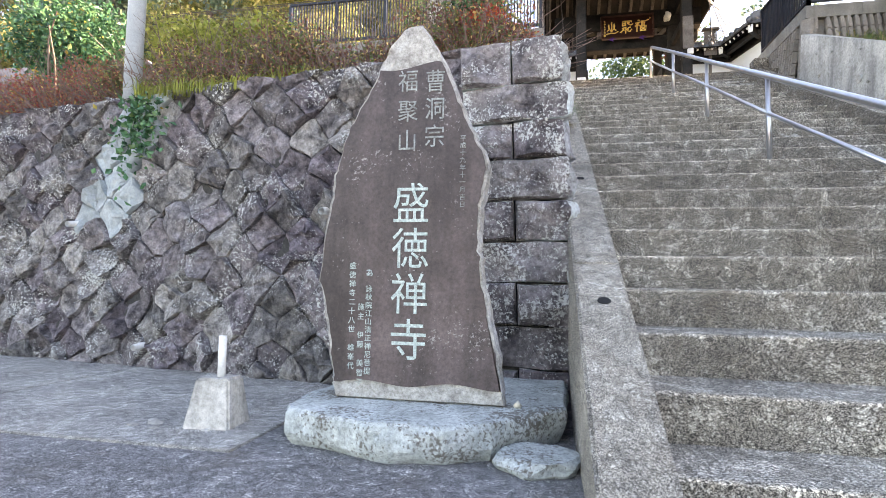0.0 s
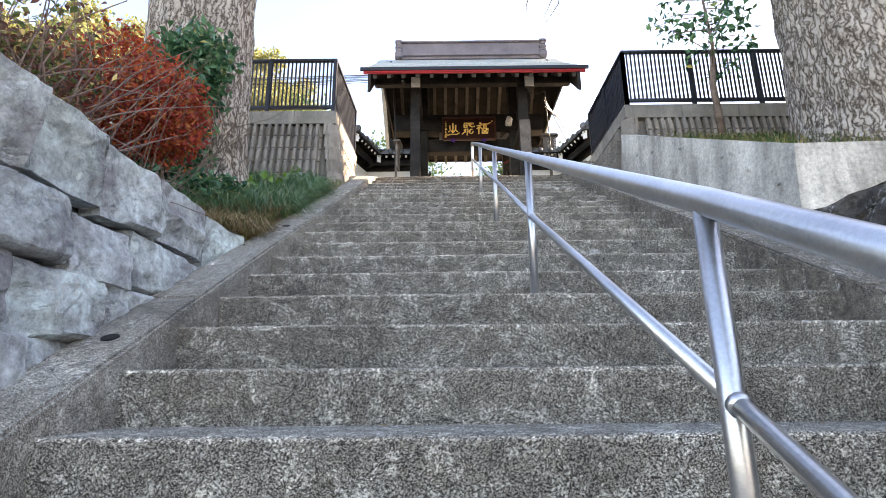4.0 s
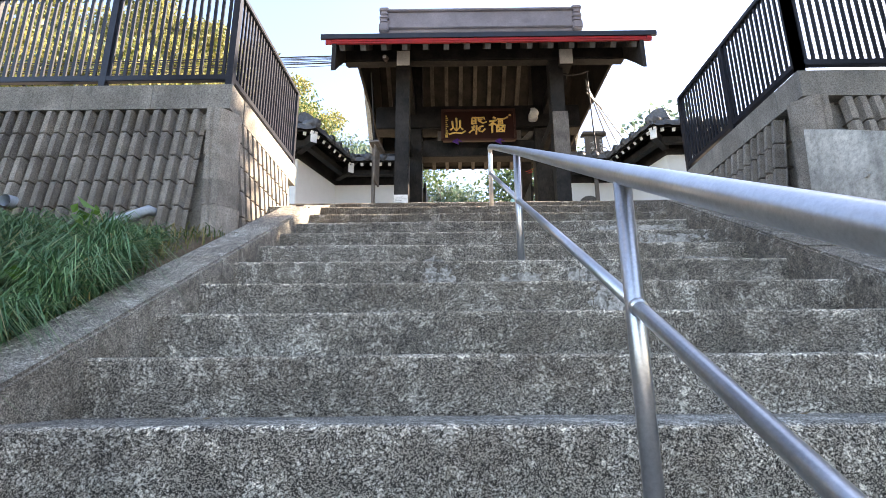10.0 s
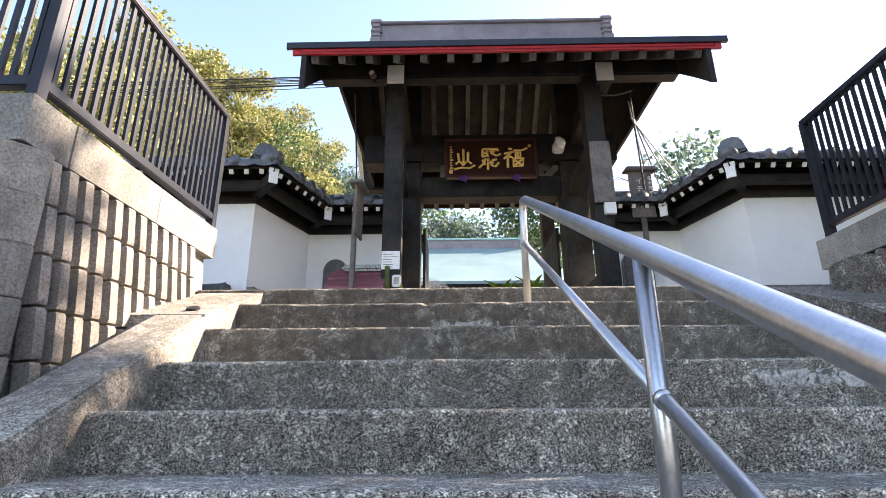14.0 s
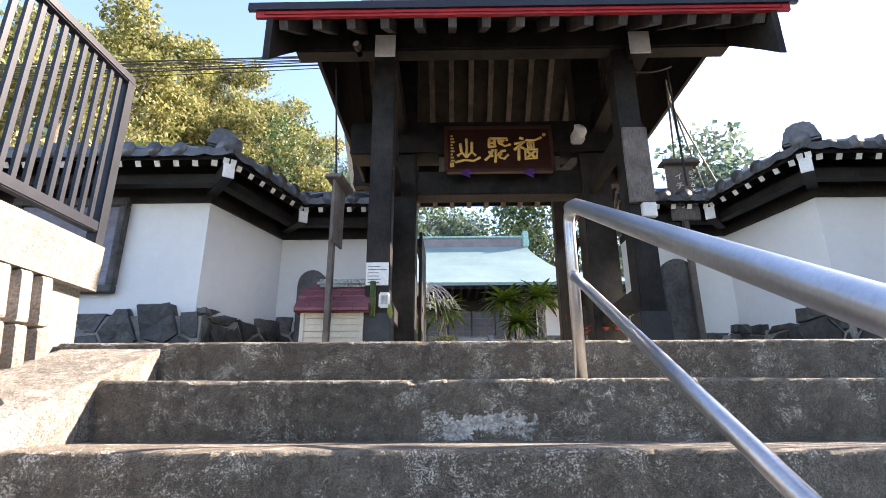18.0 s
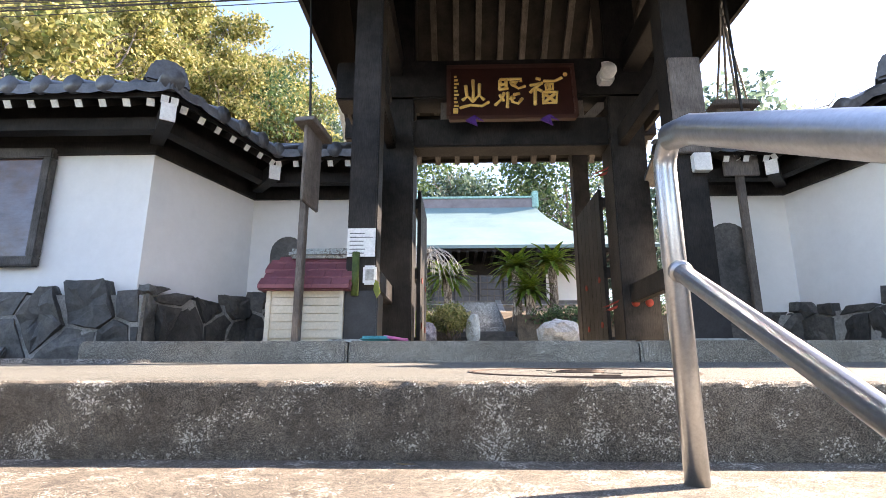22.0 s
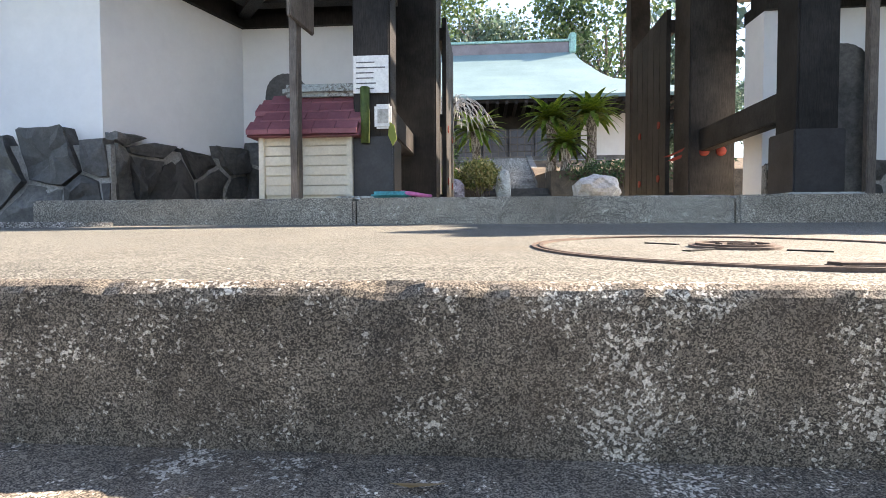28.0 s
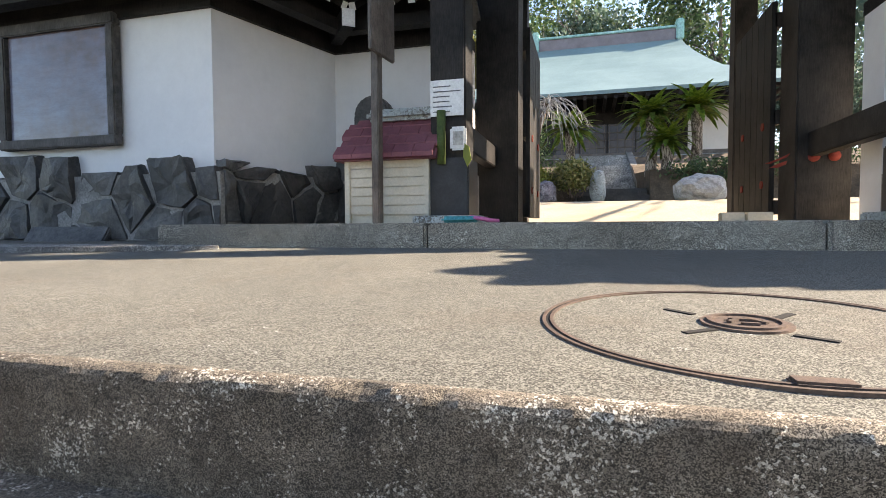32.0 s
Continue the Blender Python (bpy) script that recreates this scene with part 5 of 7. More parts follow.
for i, (x, y) in enumerate(((-4.5, 6.4), (-3.8, 6.4))):
    bl = [(x + rng0.normal() * 0.3, y + rng0.normal() * 0.2, 3.75 + 0.2 * rng0.random(), 0.45, 0.45, 0.42) for _ in range(4)]
    bush("evergreen_bush", "yellow-green clipped evergreen bush behind the hedge", "bush", (x, y, 2.45), bl, 4000, 0.06, L_lime, 40, 1.6, 70 + i, "", 0.5)
bl = [(-9.2, 9.0, 5.6, 1.1, 0.9, 0.9), (-8.6, 8.9, 5.2, 0.8, 0.8, 0.8), (-9.9, 8.9, 5.5, 0.8, 0.8, 0.8), (-9.0, 9.0, 4.6, 1.0, 0.8, 0.8)]
bush("evergreen_tree", "dense dark green evergreen above the hedge", "tree", (-9.1, 9.0, 2.4), bl, 9000, 0.1, L_green, 12, 3.2, 75, "", 0.5, 0.03)
bl = [(-0.42, 5.7, 3.07, 0.34, 0.30, 0.25), (-0.20, 5.75, 3.02, 0.26, 0.25, 0.22), (-0.29, 5.8, 3.30, 0.33, 0.30, 0.26), (-0.54, 5.8, 3.55, 0.32, 0.30, 0.25), (-0.80, 5.75, 3.37, 0.30, 0.30, 0.30), (-0.16, 5.85, 3.2, 0.22, 0.25, 0.3)]
bush("maple_bush", "red and orange autumn maple bush on the bank", "bush", (-0.42, 5.75, 2.42), bl, 9500, 0.036, L_red, 60, 1.05, 80, "", 0.5, 0.003)
rngm = np.random.default_rng(83)
bl = [(-0.98 + rngm.normal() * 0.14, 7.15 + rngm.normal() * 0.1, 3.42 + 0.15 * i, 0.40, 0.34, 0.24) for i in range(9)]
bush("camellia_bush", "glossy dark green camellia bush before the old tree", "bush", (-0.80, 7.15, 2.95), bl, 6500, 0.082, L_green, 26, 1.5, 81, "", 0.35, 0.005)
bl = [(-0.35, 6.9, 3.1, 0.25, 0.25, 0.15), (-0.62, 6.9, 3.05, 0.25, 0.25, 0.15)]
bush("evergreen_bush", "small leafy evergreen shrub at the foot of the tree", "bush", (-0.5, 6.9, 2.85), bl, 700, 0.07, L_green, 12, 0.3, 82, "", 0.35)
ip = np.array([street_face(3.87 + 0.13 * rng0.normal(), 2.40 - 0.3 * abs(rng0.normal()) , 0.14 + 0.05 * rng0.normal()) for _ in range(420)])
iv = empty("ivy", "small green ivy hanging over the top of the rubble wall", "plant", at=(-3.6, 4.5, 2.3))
child(new("foliage", leaves(rng0, ip, 0.06, L_green, "foliage", 0.7)), iv)


# ---- old trees ----
def trunk(parent, x, y, z0, r, h, seed, flare=1.5, label="", lean=(0, 0)):
    """A furrowed trunk with root flare: ridges and plates as real relief."""
    rng = np.random.default_rng(seed)
    bm = bmesh.new()
    seg, rows = 150, 130
    ph = rng.random(6) * math.tau
    rings = []
    for j in range(rows + 1):
        t = j / rows
        z = z0 + h * t
        f = 1 + (flare - 1) * math.exp(-t * h / 0.28)
        ring = []
        for k in range(seg):
            a = k * math.tau / seg
            rr = r * f * (1 - 0.12 * t)
            rr += 0.03 * r * math.sin(3 * a + ph[0]) + 0.07 * r * (f - 1) * math.sin(5 * a + ph[1]) * 2
            ridge = 1 - 2 * abs(noise.noise(Vector((math.cos(a) * r * 11, math.sin(a) * r * 11, z * 2.2 + seed))))
            rr += 0.028 * r * ridge + 0.055 * r * noise.noise(Vector((math.cos(a) * r * 7, math.sin(a) * r * 7, z * 1.3 + seed))) + 0.045 * r * noise.noise(Vector((math.cos(a) * r * 18, math.sin(a) * r * 18, z * 4.0)))
            ring.append(bm.verts.new((x + lean[0] * t + rr * math.cos(a), y + lean[1] * t + rr * math.sin(a), z)))
        rings.append(ring)
    for a, b in zip(rings, rings[1:]):
        for k in range(seg):
            bm.faces.new((a[k], a[(k + 1) % seg], b[(k + 1) % seg], b[k]))
    bm.faces.new(rings[-1])
    return wpart("trunk", bm, M_bark, parent, label, True)


def limbs(rng, base, n, length, r, rise=0.6, sub=4, within=None):
    bm = bmesh.new()
    tips = []
    for i in range(n):
        a = math.tau * (i + rng.random() * 0.7) / n
        d = Vector((math.cos(a), math.sin(a), rise + 0.5 * rng.random()))
        p = Vector(base) + Vector((0, 0, rng.random() * 1.2))
        line = [p]
        for k in range(6):
            d = (d + Vector(rng.normal(size=3)) * 0.16).normalized()
            p = p + d * length / 6
            line.append(p)
            if k > 1:
                tips.append(p.copy())
                for _ in range(sub):
                    q, e = p.copy(), (d + Vector(rng.normal(size=3)) * 0.8).normalized()
                    sl = [q]
                    for _ in range(4):
                        e = (e + Vector(rng.normal(size=3)) * 0.25).normalized()
                        q = q + e * length * 0.09
                        sl.append(q)
                    tips.append(q)
                    tube(bm, sl, [r * 0.22 * (1 - 0.22 * s) for s in range(5)], 4, False)
        tube(bm, line, [r * (1 - 0.14 * k) for k in range(7)], 7, False)
    return bm, tips


g1 = empty("ginkgo_tree", "old ginkgo with thick furrowed trunk and bare limbs", "tree", "old ginkgo trees", at=(-1.06, 7.85, 3.3))
trunk(g1, -1.06, 7.85, 3.2, 0.55, 6.2, 1, 1.28, lean=(-0.2, 0))
bm, tips = limbs(np.random.default_rng(2), (-1.24, 7.85, 8.9), 6, 4.5, 0.13, 0.8)
wpart("limb_work", bm, M_bark, g1)
g2 = empty("ginkgo_tree", "old ginkgo with very thick furrowed trunk in the planter", "tree", "old ginkgo trees", at=(6.0, 7.75, 3.8))
trunk(g2, 6.0, 7.75, 3.4, 0.60, 6.0, 3, 1.3)
rngt = np.random.default_rng(4)
bm, tips = limbs(rngt, (6.0, 7.75, 9.0), 7, 5.5, 0.18, 0.7)
wpart("limb_work", bm, M_bark, g2)
# evergreens added above the right bank, mostly unseen, to shade the lower stair
for i, (x, y, z) in enumerate(((10.4, 4.2, 6.2), (10.4, 6.4, 7.2), (10.4, 8.4, 8.0), (10.4, 10.2, 8.4), (10.7, 10.7, 9.2), (11.6, 5.5, 9.2), (11.6, 8.0, 10.0), (11.6, 10.3, 10.4), (11.5, 11.0, 11.2), (11.6, 10.4, 13.6), (11.9, 10.6, 13.2))):
    ob = empty("evergreen_tree", "tall dark evergreen added for shade beside the stair", "tree", "evergreens right of the stair", at=(x, y, 0))
    wpart("trunk", tubebm([(x, y, 0), (x + 0.1, y, z)], [0.22, 0.12], 10), M_twig, ob, smooth=True)
    bl = [(x + rngt.normal() * 0.9, y + rngt.normal() * 0.7, z + rngt.normal() * 1.0, 1.3, 1.4, 1.3) for _ in range(6)]
    child(new("crown", leaves(rngt, blob_points(rngt, 6500, bl, 0.3), 0.27, L_dkwood, "crown")), ob)
# unseen narrow tree added so its crown shades the terrace corner
ob = empty("evergreen_tree", "tall dark evergreen added for shade beside the stair", "tree", "evergreens right of the stair", at=(10.1, 12.75, 0))
wpart("trunk", tubebm([(10.1, 12.75, 0), (10.1, 12.8, 11.0)], [0.2, 0.06], 10), M_twig, ob, smooth=True)
bl = [(10.1, 12.95, 11.2, 0.7, 0.55, 0.9), (9.9, 12.65, 10.5, 0.6, 0.5, 0.7), (10.3, 12.6, 11.9, 0.5, 0.5, 0.6)]
child(new("crown", leaves(rngt, blob_points(rngt, 2600, bl, 0.2), 0.2, L_dkwood, "crown")), ob)
# sapling before the right fence
sp = empty("sapling", "young evergreen sapling with sparse leaves before the fence", "tree", at=(5.07, 8.75, 4.55))
wpart("trunk", tubebm([(5.07, 8.75, 4.45), (5.05, 8.76, 5.2), (5.12, 8.74, 5.8), (5.07, 8.75, 6.9)], [0.05, 0.042, 0.022, 0.01], 8), M_twig, sp, smooth=True)
rngs = np.random.default_rng(6)
bm = bmesh.new()
tp = []
for i in range(26):
    z = 5.45 + 1.1 * rngs.random()
    a = rngs.random() * math.tau
    p = Vector((5.08, 8.75, z))
    e = p + Vector((math.cos(a), math.sin(a) * 0.8, 0.25)) * (0.5 + 0.6 * rngs.random())
    tube(bm, [p, (p + e) / 2 + Vector((0, 0, 0.04)), e], [0.007, 0.005, 0.003], 4, False)
    for k in range(15):
        tp.append((p + (e - p) * (0.3 + 0.75 * k / 15) + Vector(rngs.normal(size=3)) * 0.05)[:])
wpart("branch_work", bm, M_twig, sp)
child(new("foliage", leaves(rngs, np.array(tp), 0.11, L_green, "foliage", 0.5, 0.2)), sp)
bedg = []
while len(bedg) < 900:
    x, y = 4.3 + 2.6 * rngs.random(), 6.2 + 2.9 * rngs.random()
    if x > 4.35 + 0.147 * (9.2 - y) and y > 7.0 and noise.noise(Vector((x * 1.6, y * 1.6, 8))) > 0.02:
        bedg.append((x, y, PB[2] - 0.07 + (4.76 - PB[2]) * (y - PB[1]) / (9.25 - PB[1])))
bd = new("grass", blades(rngs, np.array(bedg), 0.14, 0.008, L_weed, "grass", 1.1))
tagged(bd, "yellowish grass and weeds in the planter", "grass", kind="stuff")
# utility pole behind the hedge
up = empty("utility_pole", "bluish grey painted steel pole rising behind the hedge", "pole", at=(-4.13, 4.95, 2.45))
wpart("shaft", tubebm([(-4.13, 4.95, 2.3), (-4.13, 4.95, 7.5)], 0.085, 20), M_pole, up, smooth=True)
wpart("band", tubebm([(-4.13, 4.95, 3.95), (-4.13, 4.95, 4.05)], 0.088, 20), M_steel, up, smooth=True)
gp = part("drain_pipe", tubebm([(-0.328, 7.071, 2.953), (-0.32, 7.283, 3.066), (-0.291, 7.439, 3.15)], 0.035, 16), M_pole, smooth=True)
tagged(gp, "grey plastic drain pipe lying in the lilyturf", "pipe")
# broad-leaved seedlings among the lilyturf
rngp = np.random.default_rng(15)
for i, (x, y) in enumerate(((-0.30, 7.62), (-0.38, 7.5), (-0.10, 7.9), (-0.2, 8.6))):
    sd_ = empty("seedling", "small bright green broad-leaved seedling in the lilyturf", "plant", "seedlings on the bank", at=(x, y, bank(x, y)))
    wpart("stem", tubebm([(x, y, bank(x, y) - 0.02), (x + 0.02, y, bank(x, y) + 0.3)], 0.004, 6), L_bright, sd_)
    q = np.array([(x + rngp.normal() * 0.05, y + rngp.normal() * 0.05, bank(x, y) + 0.16 + 0.16 * rngp.random()) for _ in range(9)])
    for c in q:
        child(new("leaf", leaves(rngp, c[None, :], 0.085, L_bright, "leaf", 0.75)), sd_)
# broken bits beside the marker
for i, (x, y, r_) in enumerate(((-1.93, 2.86, 0.05), (-2.02, 2.80, 0.035), (-1.88, 2.78, 0.03), (-1.60, 2.80, 0.025), (-1.99, 2.90, 0.03))):
    bm = bmesh.new()
    bmesh.ops.create_icosphere(bm, subdivisions=1, radius=1.0)
    for v in bm.verts:
        c = v.co * (1 + 0.4 * noise.noise(v.co + Vector((i * 3, 0, 0))))
        v.co = Vector((x + c.x * r_, y + c.y * r_ * 0.8, max(-0.01, 0.012 + c.z * r_ * 0.4)))
    bs = part("stone_chip", bm, M_conc)
    tagged(bs, "broken pale concrete chip beside the marker block", "stone", "chips beside the marker")

# ---- gate ----
GX0, GX1 = -0.10, 4.62         # gable ends
GC = 2.25
EY, EZ = 12.78, 8.235           # front eave, top of roof
RY, RZ = 15.50, 10.34          # ridge line


def roof_z(y, off=0.0):
    """Height of the gate roof above a place: a slightly hollow slope."""
    t = min(1.0, abs(y - RY) / (RY - EY))
    return RZ + (EZ - RZ) * (t ** 0.92) + off


gate = empty("temple_gate", "dark timber temple gate with grey-green roof and red eave board", "gate", at=(GC, 15.2, ZT))
# posts
for x in (0.93, 3.41):
    wpart("front_post", boxbm(x - 0.11, x + 0.11, 13.54, 13.76, ZT, 8.46, 0.01), M_wood, gate)
    wpart("post_shoe", boxbm(x - 0.135, x + 0.135, 13.515, 13.785, ZT, ZT + 0.40, 0.008), M_shoe, gate, "dark metal shoe on the post foot")
    wpart("post_stone", boxbm(x - 0.2, x + 0.2, 13.44, 13.86, ZT - 0.02, ZT + 0.05, 0.01), M_granite, gate, "pale footing stone")
    wpart("rear_post", boxbm(x - 0.11, x + 0.11, 16.9, 17.12, ZT, 8.46, 0.01), M_wood, gate)
for x in (0.985, 3.465):
    wpart("main_post", boxbm(x - 0.185, x + 0.185, 15.02, 15.39, ZT, 9.6, 0.012), M_wood, gate)
# long beams over the posts with white painted ends
for x in (0.945, 3.555):
    cb_ = wpart("cross_beam", boxbm(x - 0.10, x + 0.10, 13.42, 17.3, 8.16, 8.41, 0.008), M_wood, gate)
    wpart("beam_end", boxbm(x - 0.104, x + 0.104, 13.405, 13.423, 8.156, 8.414), M_tip, cb_, "white painted beam end")
    wpart("strut", beambm((x, 14.4, 7.5), (x, 13.7, 8.25), 0.12, 0.14), M_wood, gate)
for y in (13.62, 17.0):
    wpart("purlin", boxbm(GX0 + 0.08, GX1 - 0.08, y - 0.12, y + 0.08, 8.30, 8.66, 0.02), M_wood, gate)
wpart("lintel_beam", boxbm(0.30, 4.15, 15.0, 15.36, 7.88, 8.35, 0.02), M_wood, gate)
wpart("lower_lintel", boxbm(1.17, 3.28, 15.06, 15.34, 7.33, 7.66, 0.015), M_wood, gate)
for y0, y1 in ((13.65, 15.1),):
    for x, s in ((0.93, 1), (3.41, -1)):
        wpart("tie_rail", boxbm(x - 0.05, x + 0.05, y0, y1, 7.30, 7.5, 0.008), M_wood, gate)
        wpart("tie_rail", boxbm(x - 0.05, x + 0.05, y0, y1, 5.62, 5.80, 0.008), M_wood, gate)
for x in (1.55, 2.95):
    wpart("strut", boxbm(x - 0.09, x + 0.09, 15.1, 15.3, 7.655, 7.88), M_woodg, gate)
wpart("brace", beambm((3.05, 15.2, 7.65), (3.3, 15.2, 7.9), 0.1, 0.1), M_woodg, gate)
# rafters and roof boards
REAR = 2.42                     # depth of the rear slope
y0, y1 = EY + 0.06, RY + REAR - 0.06
n = 15
for i in range(n):
    x = GX0 + 0.18 + (GX1 - GX0 - 0.36) * i / (n - 1)
    for ya, yb in ((y0, RY), (y1, RY)):
        bm = bmesh.new()
        ym = (ya + yb) / 2
        for a, b in ((ya, ym), (ym, yb)):
            beam(bm, (x, a, roof_z(a, -0.18)), (x, b, roof_z(b, -0.18)), 0.08, 0.13)
        bmesh.ops.recalc_face_normals(bm, faces=bm.faces)
        wpart("rafter", bm, M_raft, gate)
ROWS_UP = 14
for side, run in ((-1, RY - EY), (1, REAR)):
    bm = bmesh.new()
    prev = None
    for k in range(9):
        t = k / 8
        y = RY + side * run * t
        cur = [bm.verts.new((GX0 + 0.02, y, roof_z(y, -0.10))), bm.verts.new((GX1 - 0.02, y, roof_z(y, -0.10))), bm.verts.new((GX1 - 0.02, y, roof_z(y, -0.05))), bm.verts.new((GX0 + 0.02, y, roof_z(y, -0.05)))]
        if prev:
            for i in range(4):
                bm.faces.new((prev[i], prev[(i + 1) % 4], cur[(i + 1) % 4], cur[i]))
        prev = cur
    bmesh.ops.recalc_face_normals(bm, faces=bm.faces)
    wpart("roof_boarding", bm, M_wood, gate)
    # sheets in rows, each lapping the one below
    for k in range(ROWS_UP):
        ta, tb = 1 - k / ROWS_UP, 1 - (k + 1) / ROWS_UP
        ya, yb = RY + side * run * ta, RY + side * run * tb
        bm = bmesh.new()
        xa0, xb0 = GX0 - 0.10 * 1, GX1 + 0.10
        za, zb = roof_z(ya), roof_z(yb)
        hexa(bm, [(xa0, ya, za - 0.05), (xb0, ya, za - 0.05), (xb0, yb, zb - 0.05), (xa0, yb, zb - 0.05), (xa0, ya, za + 0.016), (xb0, ya, za + 0.016), (xb0, yb, zb), (xa0, yb, zb)])
        bmesh.ops.recalc_face_normals(bm, faces=bm.faces)
        wpart("roof_sheet", bm, M_sheet, gate)
    y, ez = RY + side * (run + 0.012), EZ if side < 0 else roof_z(RY + run)
    wpart("eave_edge", boxbm(GX0 - 0.13, GX1 + 0.13, min(y, y - side * 0.04), max(y, y - side * 0.04), ez - 0.055, ez + 0.022), M_black, gate)
    y = RY + side * (run - 0.01)
    wpart("eave_board", boxbm(GX0 - 0.06, GX1 + 0.06, min(y, y - side * 0.035), max(y, y - side * 0.035), ez - 0.125, ez - 0.057), M_red if side < 0 else M_wood, gate, "red painted eave board" if side < 0 else "")
    # barge boards
    for x in (-0.06, 4.50):
        bm = bmesh.new()
        prev = None
        for k in range(11):
            t = k / 10
            y = RY + side * (run - 0.02) * t
            d = 0.27 + 0.22 * t ** 3
            zt_ = roof_z(y, -0.10)
            cur = [bm.verts.new((x, y, zt_ - d)), bm.verts.new((x + 0.06, y, zt_ - d)), bm.verts.new((x + 0.06, y, zt_)), bm.verts.new((x, y, zt_))]
            if prev:
                for i in range(4):
                    bm.faces.new((prev[i], prev[(i + 1) % 4], cur[(i + 1) % 4], cur[i]))
            else:
                bm.faces.new(cur)
            prev = cur
        bm.faces.new(prev)
        bmesh.ops.recalc_face_normals(bm, faces=bm.faces)
        wpart("barge_board", bm, M_wood, gate)
for x in (GX0 + 0.25, GX1 - 0.25):
    wpart("gable_wall", slab([(13.5, 8.36), (17.5, 8.36), (RY + 0.3, 10.1), (RY - 0.3, 10.1)], x, x + 0.04, "x"), M_wood, gate)
# ridge
wpart("ridge_box", boxbm(0.42, 4.28, RY - 0.16, RY + 0.16, RZ - 0.1, RZ + 0.40, 0.01), M_ridge, gate)
wpart("ridge_cap", boxbm(0.36, 4.34, RY - 0.21, RY + 0.21, RZ + 0.40, RZ + 0.45, 0.01), M_ridge, gate)
wpart("ridge_base", boxbm(0.36, 4.34, RY - 0.22, RY + 0.22, RZ - 0.02, RZ + 0.07, 0.01), M_ridge, gate)
for x in (1.68, 3.02):
    wpart("ridge_band", boxbm(x - 0.03, x + 0.03, RY - 0.175, RY + 0.175, RZ + 0.07, RZ + 0.39), M_ridge, gate)
for x in (0.36, 4.34):
    orn = wpart("ridge_end", boxbm(x - 0.10, x + 0.10, RY - 0.25, RY + 0.25, RZ - 0.08, RZ + 0.10, 0.02), M_ridge, gate, "stepped ridge-end ornament")
    for i, (w, z) in enumerate(((0.085, 0.10), (0.095, 0.20), (0.075, 0.29), (0.1, 0.385))):
        child(part("moulding", boxbm(x - w, x + w, RY - 0.24, RY + 0.24, RZ + z, RZ + z + 0.095, 0.022), M_ridge), orn)
# door leaves standing open
for x, s in ((1.18, 1), (3.27, -1)):
    leaf = empty("door", "open dark timber gate door leaf with iron fittings", "door", "gate doors", "structure", at=(x, 15.4, ZT + 0.05))
    xs = x + s * 0.03
    for i in range(6):
        wpart("plank", boxbm(xs - 0.02, xs + 0.02, 15.42 + i * 0.18, 15.42 + i * 0.18 + 0.177, ZT + 0.07, 6.95, 0.003), M_wood, leaf)
    for z in (5.25, 6.0, 6.8):
        wpart("rail", boxbm(min(xs, xs - s * 0.06), max(xs, xs - s * 0.06), 15.42, 16.5, z - 0.06, z + 0.06, 0.005), M_wood, leaf)
    for z in (5.45, 5.95):
        for y in (15.6, 16.2):
            wpart("red_fitting", tubebm([(xs + s * 0.02, y, z), (xs + s * 0.03, y, z)], 0.035, 12), M_ribbon, leaf, "round red fitting")
# red cloth strips tied to the right post, and red studs
for z in (6.99, 5.59):
    rb = empty("red_ribbon", "folded red cloth ribbon tied to the gate post", "ribbon", "red ribbons on the gate", at=(3.16, 14.99, z))
    wpart("upper_tail", slab([(3.06, z - 0.02), (3.16, z + 0.02), (3.23, z + 0.055), (3.21, z + 0.025), (3.15, z - 0.0), (3.10, z - 0.02)], 14.975, 14.985, "y"), M_ribbon, rb)
    wpart("lower_tail", slab([(3.07, z - 0.065), (3.13, z - 0.03), (3.21, z + 0.0), (3.20, z - 0.03), (3.14, z - 0.055), (3.10, z - 0.05)], 14.968, 14.976, "y"), M_ribbon, rb)
for x in (3.40, 3.535):
    wpart("red_stud", tubebm([(x, 15.02, 5.618), (x, 15.006, 5.618)], 0.04, 16), M_ribbon, gate, "round red stud", True)
# name board
bd = empty("name_board", "red-brown lacquered name board with gold characters under the gate roof", "sign board", at=(2.26, 14.95, 7.62))
R = pose(2.225, 14.90, 7.875, -8, 0, 0) @ Matrix.Scale(0.95, 4)


def tilt(ob):
    child(ob, bd)
    ob.matrix_world = R @ ob.matrix_world
    return ob


def bpart(name, bm, m, label=""):
    ob = part(name, bm, m, None, label)
    return tilt(ob)


bpart("panel", boxbm(-0.69, 0.69, -0.02, 0.02, -0.33, 0.33), M_panel)
for a in ((-0.73, 0.73, -0.04, 0.03, 0.325, 0.375), (-0.70, 0.70, -0.04, 0.03, -0.375, -0.325), (-0.73, -0.685, -0.038, 0.03, -0.33, 0.33), (0.685, 0.73, -0.038, 0.03, -0.33, 0.33)):
    bpart("frame", boxbm(*a, 0.008), M_sign)


def brush(strokes, w=0.021):
    """Raised seal-script strokes as one mesh: each a flattened bar along its points, swelling at the ends."""
    bm = bmesh.new()
    for pts in strokes:
        q = [Vector(((x - 428) * 0.00202, 0.0, (240 - y) * 0.00214)) for x, y in pts]
        d0, d1 = (q[0] - q[1]).normalized() * 0.008, (q[-1] - q[-2]).normalized() * 0.008
        q = [q[0] + d0] + q + [q[-1] + d1]
        tube(bm, q, [w * 0.55, w * 1.0] + [w * 0.82] * (len(q) - 4) + [w * 0.95, w * 0.5], 8)
    bmesh.ops.recalc_face_normals(bm, faces=bm.faces)
    for v in bm.verts:
        v.co.y = -0.022 + v.co.y * 0.75
    return bm


